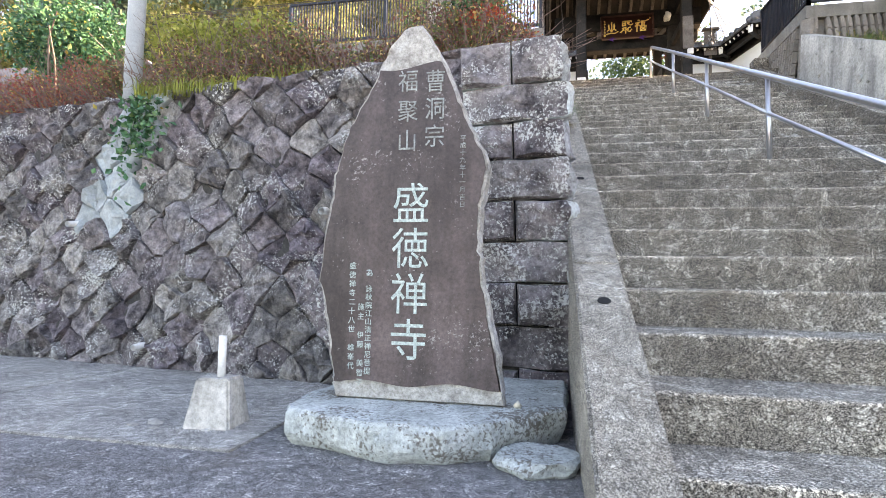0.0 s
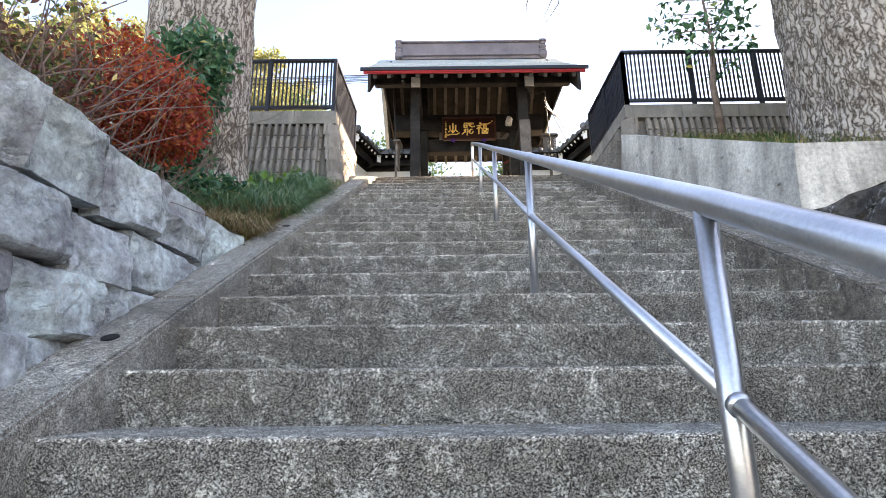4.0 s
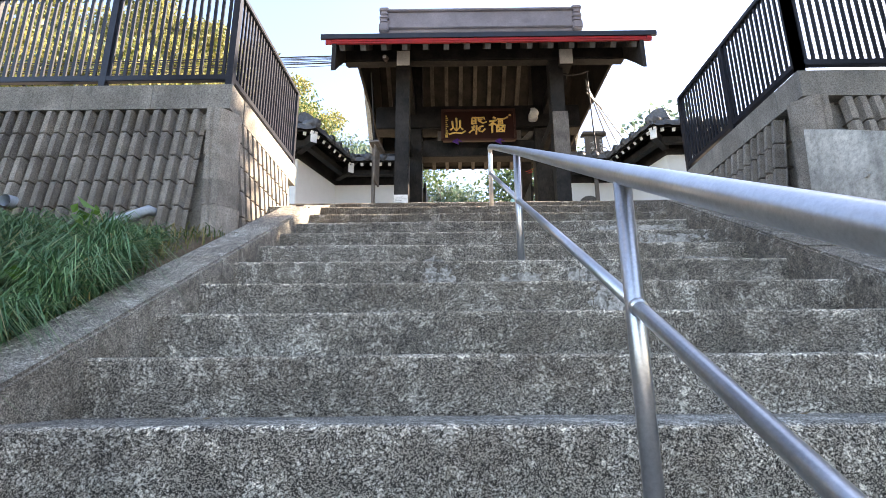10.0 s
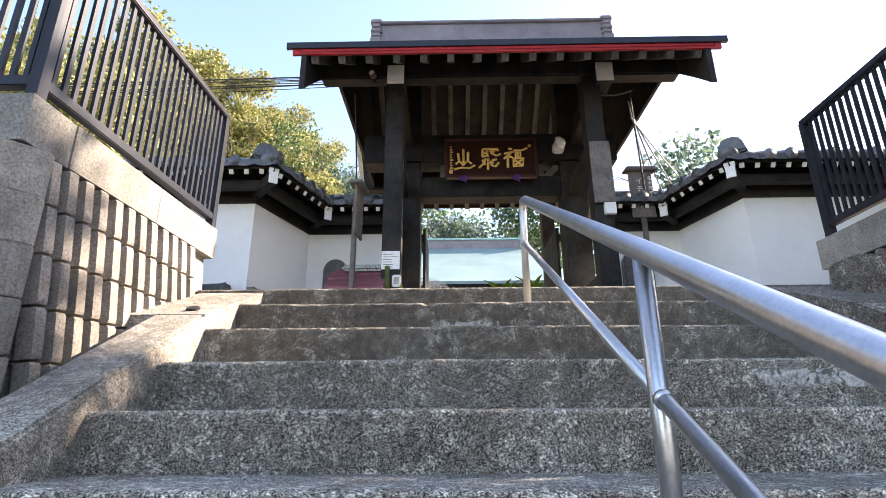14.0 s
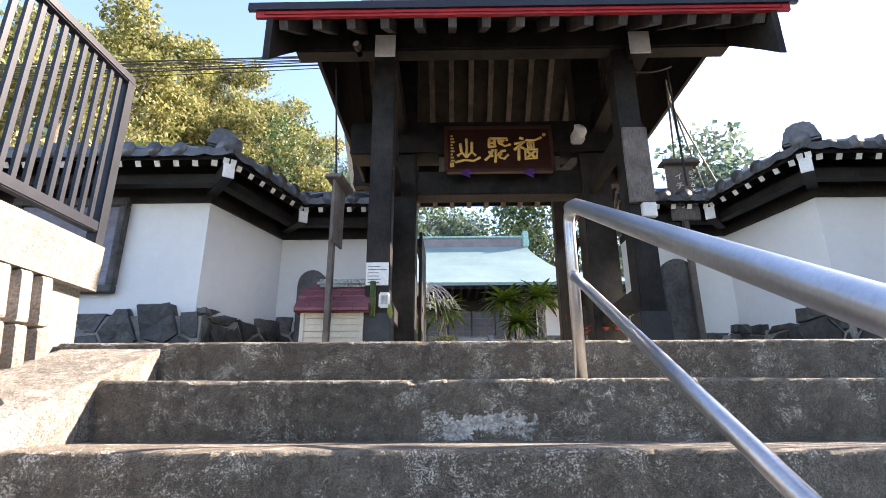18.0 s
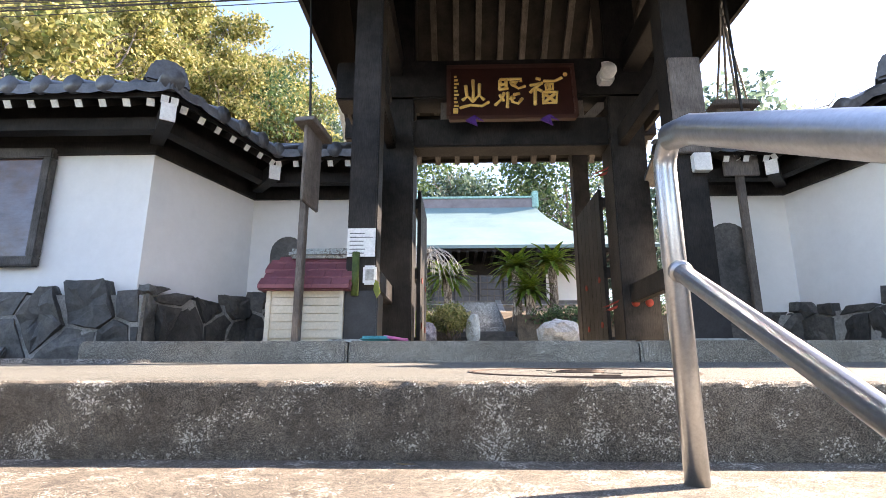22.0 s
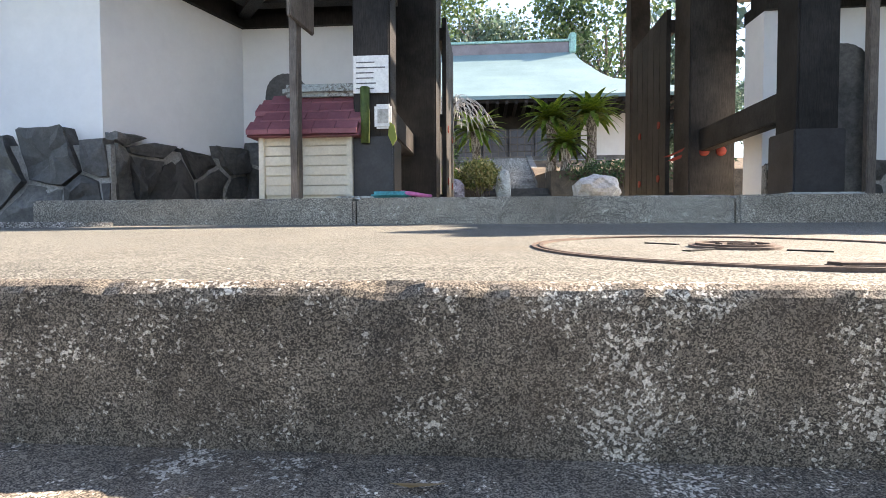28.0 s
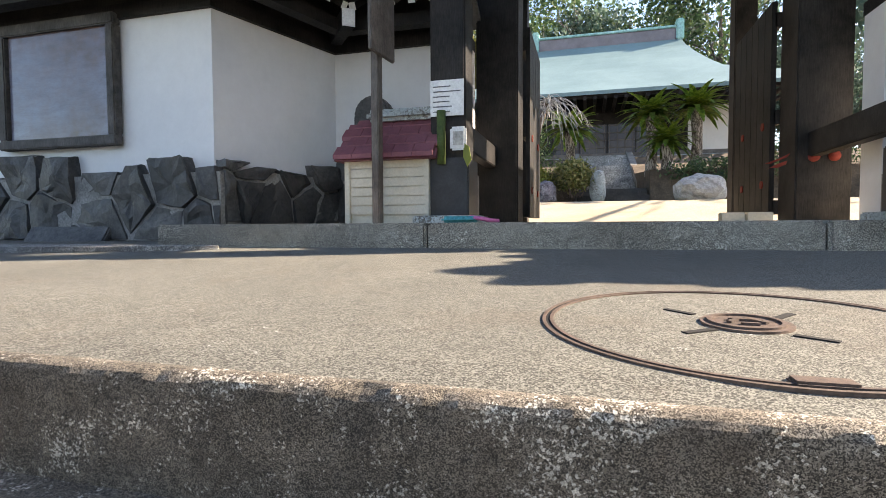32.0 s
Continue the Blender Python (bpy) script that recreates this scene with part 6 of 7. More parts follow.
MOUNTAIN = [[(215, 165), (217, 230), (214, 300)], [(174, 200), (180, 262)], [(252, 190), (249, 262)], [(156, 292), (184, 268), (214, 303)], [(275, 290), (248, 264), (212, 303)], [(142, 340), (200, 324), (262, 331), (301, 306)]]
GATHER = [[(368, 163), (488, 161), (484, 178)], [(368, 170), (364, 226)], [(402, 168), (400, 224)], [(364, 197), (400, 195)], [(362, 229), (410, 221)], [(424, 184), (466, 180), (436, 206)], [(430, 192), (470, 222), (506, 208)],
          [(409, 248), (406, 300), (402, 342)], [(388, 250), (372, 290), (336, 327)], [(364, 262), (384, 300)], [(440, 262), (472, 255)], [(430, 272), (432, 308), (462, 318), (487, 286)], [(420, 290), (445, 280)]]
FORTUNE = [[(572, 160), (594, 166)], [(536, 205), (572, 196), (604, 190)], [(590, 196), (560, 222), (532, 250)], [(562, 232), (556, 328)], [(572, 228), (598, 242)], [(612, 178), (672, 178), (714, 158)],
           [(624, 198), (662, 196), (660, 232), (622, 234), (624, 198)], [(642, 198), (641, 232)], [(606, 250), (684, 248), (672, 316), (600, 320), (606, 250)], [(614, 262), (664, 308)], [(668, 260), (612, 310)]]
for st_ in (FORTUNE, GATHER, MOUNTAIN):
    tilt(part("gold_character", brush(st_), M_gold, None, "carved gilded character", True))
for i in range(9):
    bpart("small_character", boxbm(-0.645, -0.615 + 0.012 * (i % 3), -0.026, -0.02, 0.20 - i * 0.05, 0.225 - i * 0.05), M_gold)
bpart("seal", boxbm(-0.655, -0.60, -0.026, -0.02, -0.29, -0.22), M_gold)
bpart("gold_dot", tubebm([(0.62, -0.03, 0.22), (0.62, -0.02, 0.22)], 0.025, 14), M_gold)
for x in (-0.42, 0.40):
    tt = part("tassel", slab([(-0.10 + x, -0.40), (x, -0.33), (0.10 + x, -0.41), (x + 0.01, -0.37), (x + 0.03, -0.47)], -0.05, -0.03, "y"), M_purple, None, "purple cloth tassel")
    tilt(tt)
# lamps and boxes on the gate
lamp = empty("wall_lamp", "round glass lamp on a white base fixed to the gate beam", "lamp", at=(3.25, 14.7, 8.05))
wpart("base", boxbm(3.17, 3.33, 14.85, 15.0, 7.98, 8.12, 0.02), M_pvc, lamp)
bm = bmesh.new()
bmesh.ops.create_uvsphere(bm, u_segments=18, v_segments=10, radius=0.085)
bmesh.ops.translate(bm, verts=bm.verts, vec=(3.25, 14.80, 8.06))
wpart("globe", bm, M_pvc, lamp, "frosted glass globe", True)
wpart("neck", tubebm([(3.25, 14.9, 8.1), (3.24, 14.86, 8.2)], 0.04, 12), M_pvc, lamp)
cam_box = empty("spot_light", "small round spotlight under the front beam of the gate", "lamp", at=(0.62, 13.5, 8.33))
wpart("body", tubebm([(0.66, 13.50, 8.33), (0.64, 13.42, 8.32)], 0.045, 14), M_iron, cam_box, smooth=True)
wpart("lens", tubebm([(0.64, 13.42, 8.32), (0.639, 13.415, 8.32)], 0.03, 14), M_pvc, cam_box)
wpart("bracket", boxbm(0.63, 0.68, 13.5, 13.6, 8.30, 8.36), M_iron, cam_box)
mb = empty("meter_box", "grey timber board with a small white box on the post", "box", at=(3.41, 13.5, 6.4))
wpart("board", boxbm(3.30, 3.54, 13.49, 13.535, 6.55, 7.35, 0.005), M_woodg, mb)
wpart("white_box", boxbm(3.40, 3.53, 13.47, 13.535, 6.40, 6.54, 0.006), M_pvc, mb)
for x0, x1, y0 in ((2.86, 3.02, 14.62), (2.70, 2.85, 14.66)):
    wb = part("wood_block", boxbm(x0, x1, y0, y0 + 0.12, ZT, ZT + 0.075, 0.006), M_beige)
    tagged(wb, "pale wooden chock on the ground under the open door leaf", "block", "chocks under the door leaf")
# notice and tag on the left post
no = empty("notice", "white handwritten paper notice tied to the gate post", "notice", at=(0.945, 13.52, 5.85))
wpart("sheet", boxbm(0.826, 1.034, 13.522, 13.528, 5.772, 5.987), M_paper, no)
rngn = np.random.default_rng(12)
for i in range(6):
    wpart("line_of_writing", boxbm(0.845, 0.93 + 0.09 * rngn.random(), 13.519, 13.5225, 5.945 - i * 0.03, 5.951 - i * 0.03), M_ink, no)
tg = empty("plastic_tag", "white plastic tag on a cord beside the notice", "tag", at=(1.0, 13.5, 5.55))
wpart("tag", boxbm(0.955, 1.055, 13.49, 13.51, 5.56, 5.70, 0.012), M_pvc, tg)
wpart("window", boxbm(0.975, 1.035, 13.486, 13.4905, 5.59, 5.67), M_conc, tg)
wpart("leaf", slab([(1.04, 5.60), (1.07, 5.58), (1.085, 5.50), (1.06, 5.46), (1.035, 5.52)], 13.495, 13.505, "y"), L_lime, tg, "bright green leaf-shaped tag")
wpart("bamboo", tubebm([(0.90, 13.50, 5.48), (0.90, 13.50, 5.80)], 0.027, 12), M_moss, tg, "green bamboo tube", True)

# ---- white walls with tiled roofs ----
EAVE, TIPZ = 0.52, 6.745


def offset_line(pts, d):
    """The polyline moved outwards (to the right of its run) by d."""
    out = []
    n = len(pts)
    segs = []
    for a, b in zip(pts, pts[1:]):
        v = (Vector(b) - Vector(a)).normalized()
        nn = Vector((v.y, -v.x))
        segs.append((Vector(a) + nn * d, v))
    out.append(segs[0][0])
    for (p, v), (q, w) in zip(segs, segs[1:]):
        den = v.x * w.y - v.y * w.x
        t = ((q.x - p.x) * w.y - (q.y - p.y) * w.x) / den
        out.append(p + v * t)
    last = Vector(pts[-1])
    p, v = segs[-1]
    out.append(p + v * (Vector(pts[-1]) - Vector(pts[-2])).length if len(segs) == 1 else Vector((last.x, last.y)) + Vector((v.y, -v.x)) * d)
    return out


def strip(pts, prof):
    """A solid swept along a bent line; prof is a closed list of (distance outwards, height)."""
    lines = [offset_line(pts, d) for d, _ in prof]
    bm = bmesh.new()
    rows = [[bm.verts.new((lines[j][i].x, lines[j][i].y, prof[j][1])) for j in range(len(prof))] for i in range(len(pts))]
    m = len(prof)
    for a, b in zip(rows, rows[1:]):
        for j in range(m):
            bm.faces.new((a[j], a[(j + 1) % m], b[(j + 1) % m], b[j]))
    bm.faces.new(rows[0])
    bm.faces.new(rows[-1][::-1])
    bmesh.ops.recalc_face_normals(bm, faces=bm.faces)
    return bm


def tile_mesh(length, rise):
    """A round cover tile row: half barrel from eave to ridge with a disc at the eave; runs along +y, foot at origin."""
    bm = bmesh.new()
    r = 0.052
    n = 9
    rows = []
    for t in (0.0, 0.03, 0.31, 0.32, 0.64, 0.65, 1.0):
        k = r * (1.14 if t < 0.04 else 1.0 if t in (0.31, 0.64) else 1.05)
        rows.append([bm.verts.new((k * math.cos(a), t * length, t * rise + k * math.sin(a))) for a in [math.pi * i / n for i in range(n + 1)]])
    for a, b in zip(rows, rows[1:]):
        for i in range(n):
            bm.faces.new((a[i], b[i], b[i + 1], a[i + 1]))
    disc = [bm.verts.new((0.066 * math.cos(math.tau * i / 14), -0.012, 0.012 + 0.066 * math.sin(math.tau * i / 14))) for i in range(14)]
    disc2 = [bm.verts.new((0.066 * math.cos(math.tau * i / 14), 0.02, 0.012 + 0.066 * math.sin(math.tau * i / 14))) for i in range(14)]
    bm.faces.new(disc[::-1])
    for i in range(14):
        bm.faces.new((disc[i], disc[(i + 1) % 14], disc2[(i + 1) % 14], disc2[i]))
    bmesh.ops.recalc_face_normals(bm, faces=bm.faces)
    return bm


ROOF_RISE = 0.32
TILE = finish(tile_mesh(EAVE + 0.14, ROOF_RISE), "cover_tile", M_tile, True)


def walled_run(name, label, pts):
    w = empty(name, label, "wall", kind="structure")
    wpart("plaster", strip(pts, [(0.0, ZP - 0.1), (0.0, 6.545), (-0.28, 6.545), (-0.28, ZP - 0.1)]), M_white, w)
    wpart("wall_plate", strip(pts, [(0.035, 6.545), (0.035, 6.64), (-0.3, 6.64), (-0.3, 6.545)]), M_wood, w)
    wpart("eave_beam", strip(pts, [(0.30, 6.61), (0.30, 6.70), (0.2, 6.70), (0.2, 6.61)]), M_wood, w)
    z0, z1 = 6.785, 6.785 + ROOF_RISE
    wpart("frieze_board", strip(pts, [(-0.04, 6.64), (-0.04, 7.04), (-0.2, 7.04), (-0.2, 6.64)]), M_wood, w)
    wpart("roof_boarding", strip(pts, [(EAVE - 0.02, z0 - 0.045), (EAVE - 0.02, z0 - 0.01), (-0.14, z1 - 0.01), (-0.14, z1 - 0.045)]), M_wood, w)
    wpart("roof_bed", strip(pts, [(EAVE + 0.02, z0 - 0.01), (EAVE + 0.02, z0 + 0.03), (-0.14, z1 + 0.03), (-0.6, z1 - 0.2), (-0.6, z1 - 0.25), (-0.14, z1 - 0.01)]), M_tile, w)
    wpart("ridge_cap", strip(pts, [(0.0, z1 - 0.02), (-0.04, z1 + 0.05), (-0.145, z1 + 0.085), (-0.25, z1 + 0.05), (-0.29, z1 - 0.02)]), M_tile, w)
    eave = offset_line(pts, EAVE)
    for i, (a, b) in enumerate(zip(eave, eave[1:])):
        v = (b - a).normalized()
        ln = (b - a).length
        nn = Vector((v.y, -v.x))
        ang = math.degrees(math.atan2(v.y, v.x))
        wa, wb = Vector(pts[i]), Vector(pts[i + 1])
        n = max(1, round(ln / 0.22))
        ext0, ext1 = -(a - wa).dot(v), (b - wb).dot(v)
        for k in range(n + 1):
            p = a + v * (ln * k / n)
            fit = 1.0
            if ext0 > 0.01:
                fit = min(fit, (ln * k / n) / ext0 * EAVE / (EAVE + 0.14))
            if ext1 > 0.01:
                fit = min(fit, (ln - ln * k / n) / ext1 * EAVE / (EAVE + 0.14))
            if fit < 0.12:
                continue
            ob = new("cover_tile", TILE)
            ob.matrix_world = pose(p.x + nn.x * 0.02, p.y + nn.y * 0.02, z0 + 0.025, 0, 0, ang) @ Matrix.Diagonal((1, fit, fit, 1))
            child(ob, w)
        # scalloped pan tiles between the covers
        bm = bmesh.new()
        for k in range(n):
            q0 = a + v * (ln * k / n)
            seg = [(s, -0.022 * math.sin(math.pi * s)) for s in (0, 0.2, 0.4, 0.6, 0.8, 1.0)]
            lo = [q0 + v * (ln / n * s) + nn * 0.03 for s, _ in seg]
            vv = [bm.verts.new((l.x, l.y, z0 + 0.035)) for l in lo]
            ww = [bm.verts.new((l.x, l.y, z0 - 0.015 + dz)) for l, (_, dz) in zip(lo, seg)]
            for j in range(5):
                bm.faces.new((ww[j], ww[j + 1], vv[j + 1], vv[j]))
        wpart("pan_tile_edge", bm, M_tile, w)
        # rafters
        ia, ib = offset_line(pts, -0.1)[i], offset_line(pts, -0.1)[i + 1]
        n = max(1, round(ln / 0.165))
        for k in range(n + 1):
            s = ln * (k + 0.0) / n
            p = a + v * s - nn * 0.05
            # foot of the rafter on the wall, held to this stretch
            proj = min(max((p - wa).dot(v), 0.0), (wb - wa).length)
            q = wa + v * proj - nn * 0.05
            e = Vector((p.x, p.y, TIPZ - 0.025))
            f = Vector((q.x, q.y, TIPZ + 0.31))
            rf_ = wpart("rafter", beambm(f, e, 0.045, 0.05), M_wood, w)
            d = (e - f).normalized()
            wpart("rafter_tip", beambm(e, e + d * 0.006, 0.047, 0.052), M_tip, rf_, "white painted rafter tip")
    # hip rafters with large white ends and corner ridge ends
    for i in range(1, len(pts) - 1):
        c, e = Vector(pts[i]), eave[i]
        d = (e - c)
        out_corner = d.length > 0.1 and (Vector(pts[i]) - Vector(pts[i - 1])).normalized().dot(d) > 0
        ev = Vector((c.x + d.x * 0.93, c.y + d.y * 0.93, TIPZ - 0.11))
        hr_ = wpart("hip_rafter", beambm((c.x, c.y, 6.68), ev, 0.09, 0.13), M_wood, w)
        dd = Vector((d.x, d.y, 0)).normalized()
        wpart("rafter_tip", beambm(ev, ev + dd * 0.012, 0.094, 0.125), M_tip, hr_, "white painted hip rafter end")
        if out_corner:
            rc_ = offset_line(pts, -0.14)[i]
            bm = bmesh.new()
            hip = [Vector((e.x + dd.x * 0.03, e.y + dd.y * 0.03, z0 + 0.055)), Vector((c.x, c.y, z1 - 0.02)), Vector((rc_.x, rc_.y, z1 + 0.05))]
            wpart("hip_tile", tubebm(hip, [0.075, 0.07, 0.07], 14), M_tile, w, "round hip ridge tile", True)
            q = Vector((c.x + d.x * 0.30, c.y + d.y * 0.30, z1 - 0.02))
            a_ = math.atan2(dd.y, dd.x)
            poly = [(-0.16, -0.08), (0.16, -0.08), (0.13, 0.02), (0.115, 0.08), (0.07, 0.12), (0.0, 0.13), (-0.07, 0.12), (-0.115, 0.08), (-0.13, 0.02)]
            bm = slab(poly, -0.07, 0.09, "y", 0.02)
            bmesh.ops.transform(bm, matrix=Matrix.Translation(q) @ Matrix.Rotation(a_ + math.pi / 2, 4, "Z"), verts=bm.verts)
            wpart("ridge_end_tile", bm, M_tile, w, "rounded ogre-tile ridge end")
    return w


LPTS = [(-8.0, 13.41), (-0.64, 13.41), (-0.30, 14.50), (0.84, 14.50)]
RPTS = [(3.60, 14.50), (4.67, 14.50), (4.96, 13.41), (11.0, 13.41)]
walled_run("wall_west", "white plastered wall with dark tiled roof and white rafter tips", LPTS)
walled_run("wall_east", "white plastered wall with dark tiled roof and white rafter tips", RPTS)


def slab_base(pts, top_z, seed, name="stone_dado"):
    """Irregular dark slabs set along the foot of a wall, tops uneven."""
    rng = np.random.default_rng(seed)
    w = empty(name, "footing of dark irregular stone slabs with pale joints along the white wall", "stone footing", kind="structure")
    for (a, b) in zip(pts, pts[1:]):
        a, b = Vector(a), Vector(b)
        ln = (b - a).length
        v = (b - a) / ln
        nn = Vector((v.y, -v.x))

        def place(u, z, d, a=a, v=v, nn=nn):
            p = a + v * u + nn * (0.02 + d)
            return (p.x, p.y, z)
        base = ZT if a.y > 13.5 or b.y > 13.5 else land(13.3)
        heights = top_z - base
        ln += 0.09
        core = bmesh.new()
        hexa(core, [place(0, base - 0.02, -0.02), place(0, base - 0.02, 0.042), place(ln, base - 0.02, 0.042), place(ln, base - 0.02, -0.02), place(0, base + heights * 0.74, -0.02), place(0, base + heights * 0.74, 0.04), place(ln, base + heights * 0.74, 0.04), place(ln, base + heights * 0.74, -0.02)])
        bmesh.ops.recalc_face_normals(core, faces=core.faces)
        wpart("mortar", core, M_grout, w)
        pts2 = []
        n = max(2, round(ln / 0.34))
        for r_ in range(2):
            for i in range(-1, n + 1):
                pts2.append(((i + 0.5 + 0.5 * (r_ % 2)) * ln / n + rng.normal() * 0.075, base + 0.13 + r_ * 0.30 + rng.normal() * 0.085))
        for poly in cells(pts2, (0.0, ln, base, base + heights)):
            top = max(p[1] for p in poly)
            if top > base + heights - 0.01:
                # loose rounded top
                cx = sum(p[0] for p in poly) / len(poly)
                hh = heights * (0.76 + 0.34 * rng.random())
                q = []
                for x, z in poly:
                    if z > base + heights - 0.01:
                        z = base + hh
                        x = cx + (x - cx) * (0.66 + 0.3 * rng.random())
                    q.append((x, z))
                poly = q
            me = stone_mesh(poly, place, rng, 0.05 + 0.03 * rng.random(), 0.011, "slab_stone", M_slate, 0.2, 0.96, 0.14)
            child(new("slab_stone", me), w)
    return w


slab_base(LPTS, 5.63, 31)
slab_base(RPTS, 5.54, 32)
# framed picture on the wall
fr = empty("picture_frame", "large weathered wooden frame with faded picture on the white wall", "picture frame", at=(-1.88, 13.34, 5.68))
wpart("picture", boxbm(-2.36, -1.44, 13.36, 13.375, 5.74, 6.50), M_pict, fr, "faded bluish brown picture behind glass")
for a in ((-2.45, -1.37, 5.68, 5.75), (-2.45, -1.37, 6.50, 6.58), (-2.45, -2.37, 5.75, 6.50), (-1.44, -1.37, 5.75, 6.50)):
    wpart("frame_bar", boxbm(a[0], a[1], 13.33, 13.40, a[2], a[3], 0.008), M_raft, fr)

# ---- things before the gate ----
dh = empty("doghouse", "beige plastic doghouse with dusty red shingled roof beside the gate post", "doghouse", at=(0.54, 13.6, ZT))
for i in range(7):
    z = ZT + 0.06 + i * 0.058
    wpart("wall_board", boxbm(0.285 - 0.002 * (i % 2), 0.80, 13.50, 13.52, z, z + 0.055, 0.004), M_beige, dh)
wpart("body", boxbm(0.29, 0.80, 13.515, 13.95, ZT, ZT + 0.47), M_beige, dh)
for x in (0.265, 0.79):
    wpart("corner_post", boxbm(x, x + 0.035, 13.485, 13.525, ZT, ZT + 0.48, 0.004), M_beige, dh)
for r_ in range(4):
    t0, t1 = r_ / 4, (r_ + 1) / 4
    for k in range(5):
        xa = 0.22 + 0.13 * k + 0.065 * (r_ % 2)
        xb = min(xa + 0.127, 0.88)
        bm = bmesh.new()
        ya, yb, za, zb = 13.42 + 0.26 * t0, 13.42 + 0.26 * t1, 5.545 + 0.265 * t0, 5.545 + 0.265 * t1
        hexa(bm, [(xa, ya, za - 0.02), (xb, ya, za - 0.02), (xb, yb, zb - 0.02), (xa, yb, zb - 0.02), (xa, ya, za + 0.008), (xb, ya, za + 0.008), (xb, yb, zb), (xa, yb, zb)])
        wpart("shingle", bm, M_roofred, dh)
wpart("roof_bed", slab([(13.43, 5.515), (13.68, 5.785), (13.94, 5.515)], 0.22, 0.88, "x"), M_roofred, dh)
wpart("ridge_stone", boxbm(0.36, 0.88, 13.60, 13.76, 5.785, 5.86, 0.025), M_granite, dh, "pale stone lying along the roof ridge")


def signpost(label, x, y, z0, z1, bx0, bx1, bz0, bz1, rot, txt):
    ob = empty("wooden_sign", label, "sign", "wooden tree signs", at=(x, y, z0))
    T = pose(x, y, 0, 0, 0, rot)
    def sp_(name, bm, m, lab=""):
        o = part(name, bm, m, None, lab)
        child(o, ob)
        o.matrix_world = T @ o.matrix_world
    sp_("post", boxbm(-0.03, 0.03, 0.0, 0.05, z0, z1, 0.006), M_woodg)
    sp_("board", boxbm(bx0, bx1, -0.025, 0.0, bz0, bz1, 0.006), M_woodg)
    bm = slab([(bx0 - 0.06, bz1), (bx1 + 0.06, bz1), (bx1 + 0.03, bz1 + 0.05), (bx0 - 0.03, bz1 + 0.05)], -0.09, 0.06, "y", 0.006)
    sp_("cap", bm, M_woodg)
    for i, ch in enumerate(txt):
        o = letters(ch, 0.095, 0.002, M_tip)
        o.matrix_world = T @ pose(-0.02, -0.028, bz1 - 0.14 - i * 0.11, 90, 0, 0)
        child(o, ob)
    for i, ch in enumerate("名木古木指定" if txt else ""):
        o = letters(ch, 0.06, 0.002, M_tip)
        o.matrix_world = T @ pose(0.115, -0.028, bz1 - 0.10 - i * 0.068, 90, 0, 0)
        child(o, ob)


signpost("weathered wooden tree-name sign with white characters on post", 4.08, 14.1, ZT, 7.22, -0.15, 0.15, 6.585, 7.22, 0, "イチョウ")
signpost("weathered wooden tree-name sign on a post before the doghouse", 0.55, 13.40, ZT, 6.70, -0.15, 0.15, 6.12, 6.70, 84, "")
for x, z1, w, lab in ((0.14, 6.12, 0.15, "arched dark stone relief slab against the white wall"), (3.98, 6.215, 0.185, "tall arched dark stone relief slab against the white wall")):
    poly = [(x - w, ZT), (x + w, ZT)] + [(x + w * math.cos(radians(a)), z1 - w + w * math.sin(radians(a))) for a in range(0, 181, 15)]
    st = part("stone_relief", slab(poly, 14.22, 14.36, "y", 0.02), M_slate)
    tagged(st, lab, "stone relief")
# manhole in the landing
MX, MY, MR = 2.0, 11.385, 0.318
mh = empty("manhole", "round concrete-filled manhole cover with rusty iron rim in the landing", "manhole", kind="structure", at=(MX, MY, land(MY)))


def ring_bm(r0, r1, lo, hi, n=72):
    """A flat ring lying on the sloping landing."""
    bm = bmesh.new()
    q = []
    for k in range(n):
        c, s_ = math.cos(k * math.tau / n), math.sin(k * math.tau / n)
        q.append([bm.verts.new((MX + r * c, MY + r * s_, land(MY + r * s_) + h)) for r, h in ((r0, lo), (r1, lo), (r1, hi), (r0, hi))])
    for a, b in zip(q, q[1:] + q[:1]):
        for i in range(4):
            bm.faces.new((a[i], a[(i + 1) % 4], b[(i + 1) % 4], b[i]))
    bmesh.ops.recalc_face_normals(bm, faces=bm.faces)
    return bm


wpart("rim", ring_bm(MR + 0.003, MR + 0.009, -0.004, 0.003), M_iron, mh, "rusty iron rim")
wpart("gap", ring_bm(MR - 0.004, MR + 0.004, -0.004, 0.0012), M_dark, mh)
wpart("cover_edge", ring_bm(MR - 0.010, MR - 0.004, -0.004, 0.003), M_iron, mh)
plate = wpart("centre_plate", ring_bm(0.0005, 0.068, -0.004, 0.004), M_iron, mh, "round iron plate with a raised emblem")
child(part("plate_ring", ring_bm(0.050, 0.058, 0.0, 0.0075), M_iron), plate)
for a, b in (((-0.028, -0.012), (0.0, 0.022)), ((0.0, 0.022), (0.028, -0.012)), ((-0.024, 0.012), (0.026, 0.006)), ((-0.012, -0.02), (0.014, -0.022))):
    child(part("emblem_bar", beambm((MX + a[0], MY + a[1], land(MY + a[1]) + 0.005), (MX + b[0], MY + b[1], land(MY + b[1]) + 0.005), 0.008, 0.006), M_iron), plate)
# black bars stand in for the dark of the open slots
for (xa, ya), (xb, yb) in (((1.892, 11.492), (1.934, 11.45)), ((2.055, 11.433), (2.099, 11.487)), ((2.047, 11.319), (2.094, 11.288)), ((1.894, 11.302), (1.944, 11.337))):
    wpart("slot", beambm((xa, ya, land(ya) + 0.0005), (xb, yb, land(yb) + 0.0005), 0.014, 0.003), M_dark, mh)
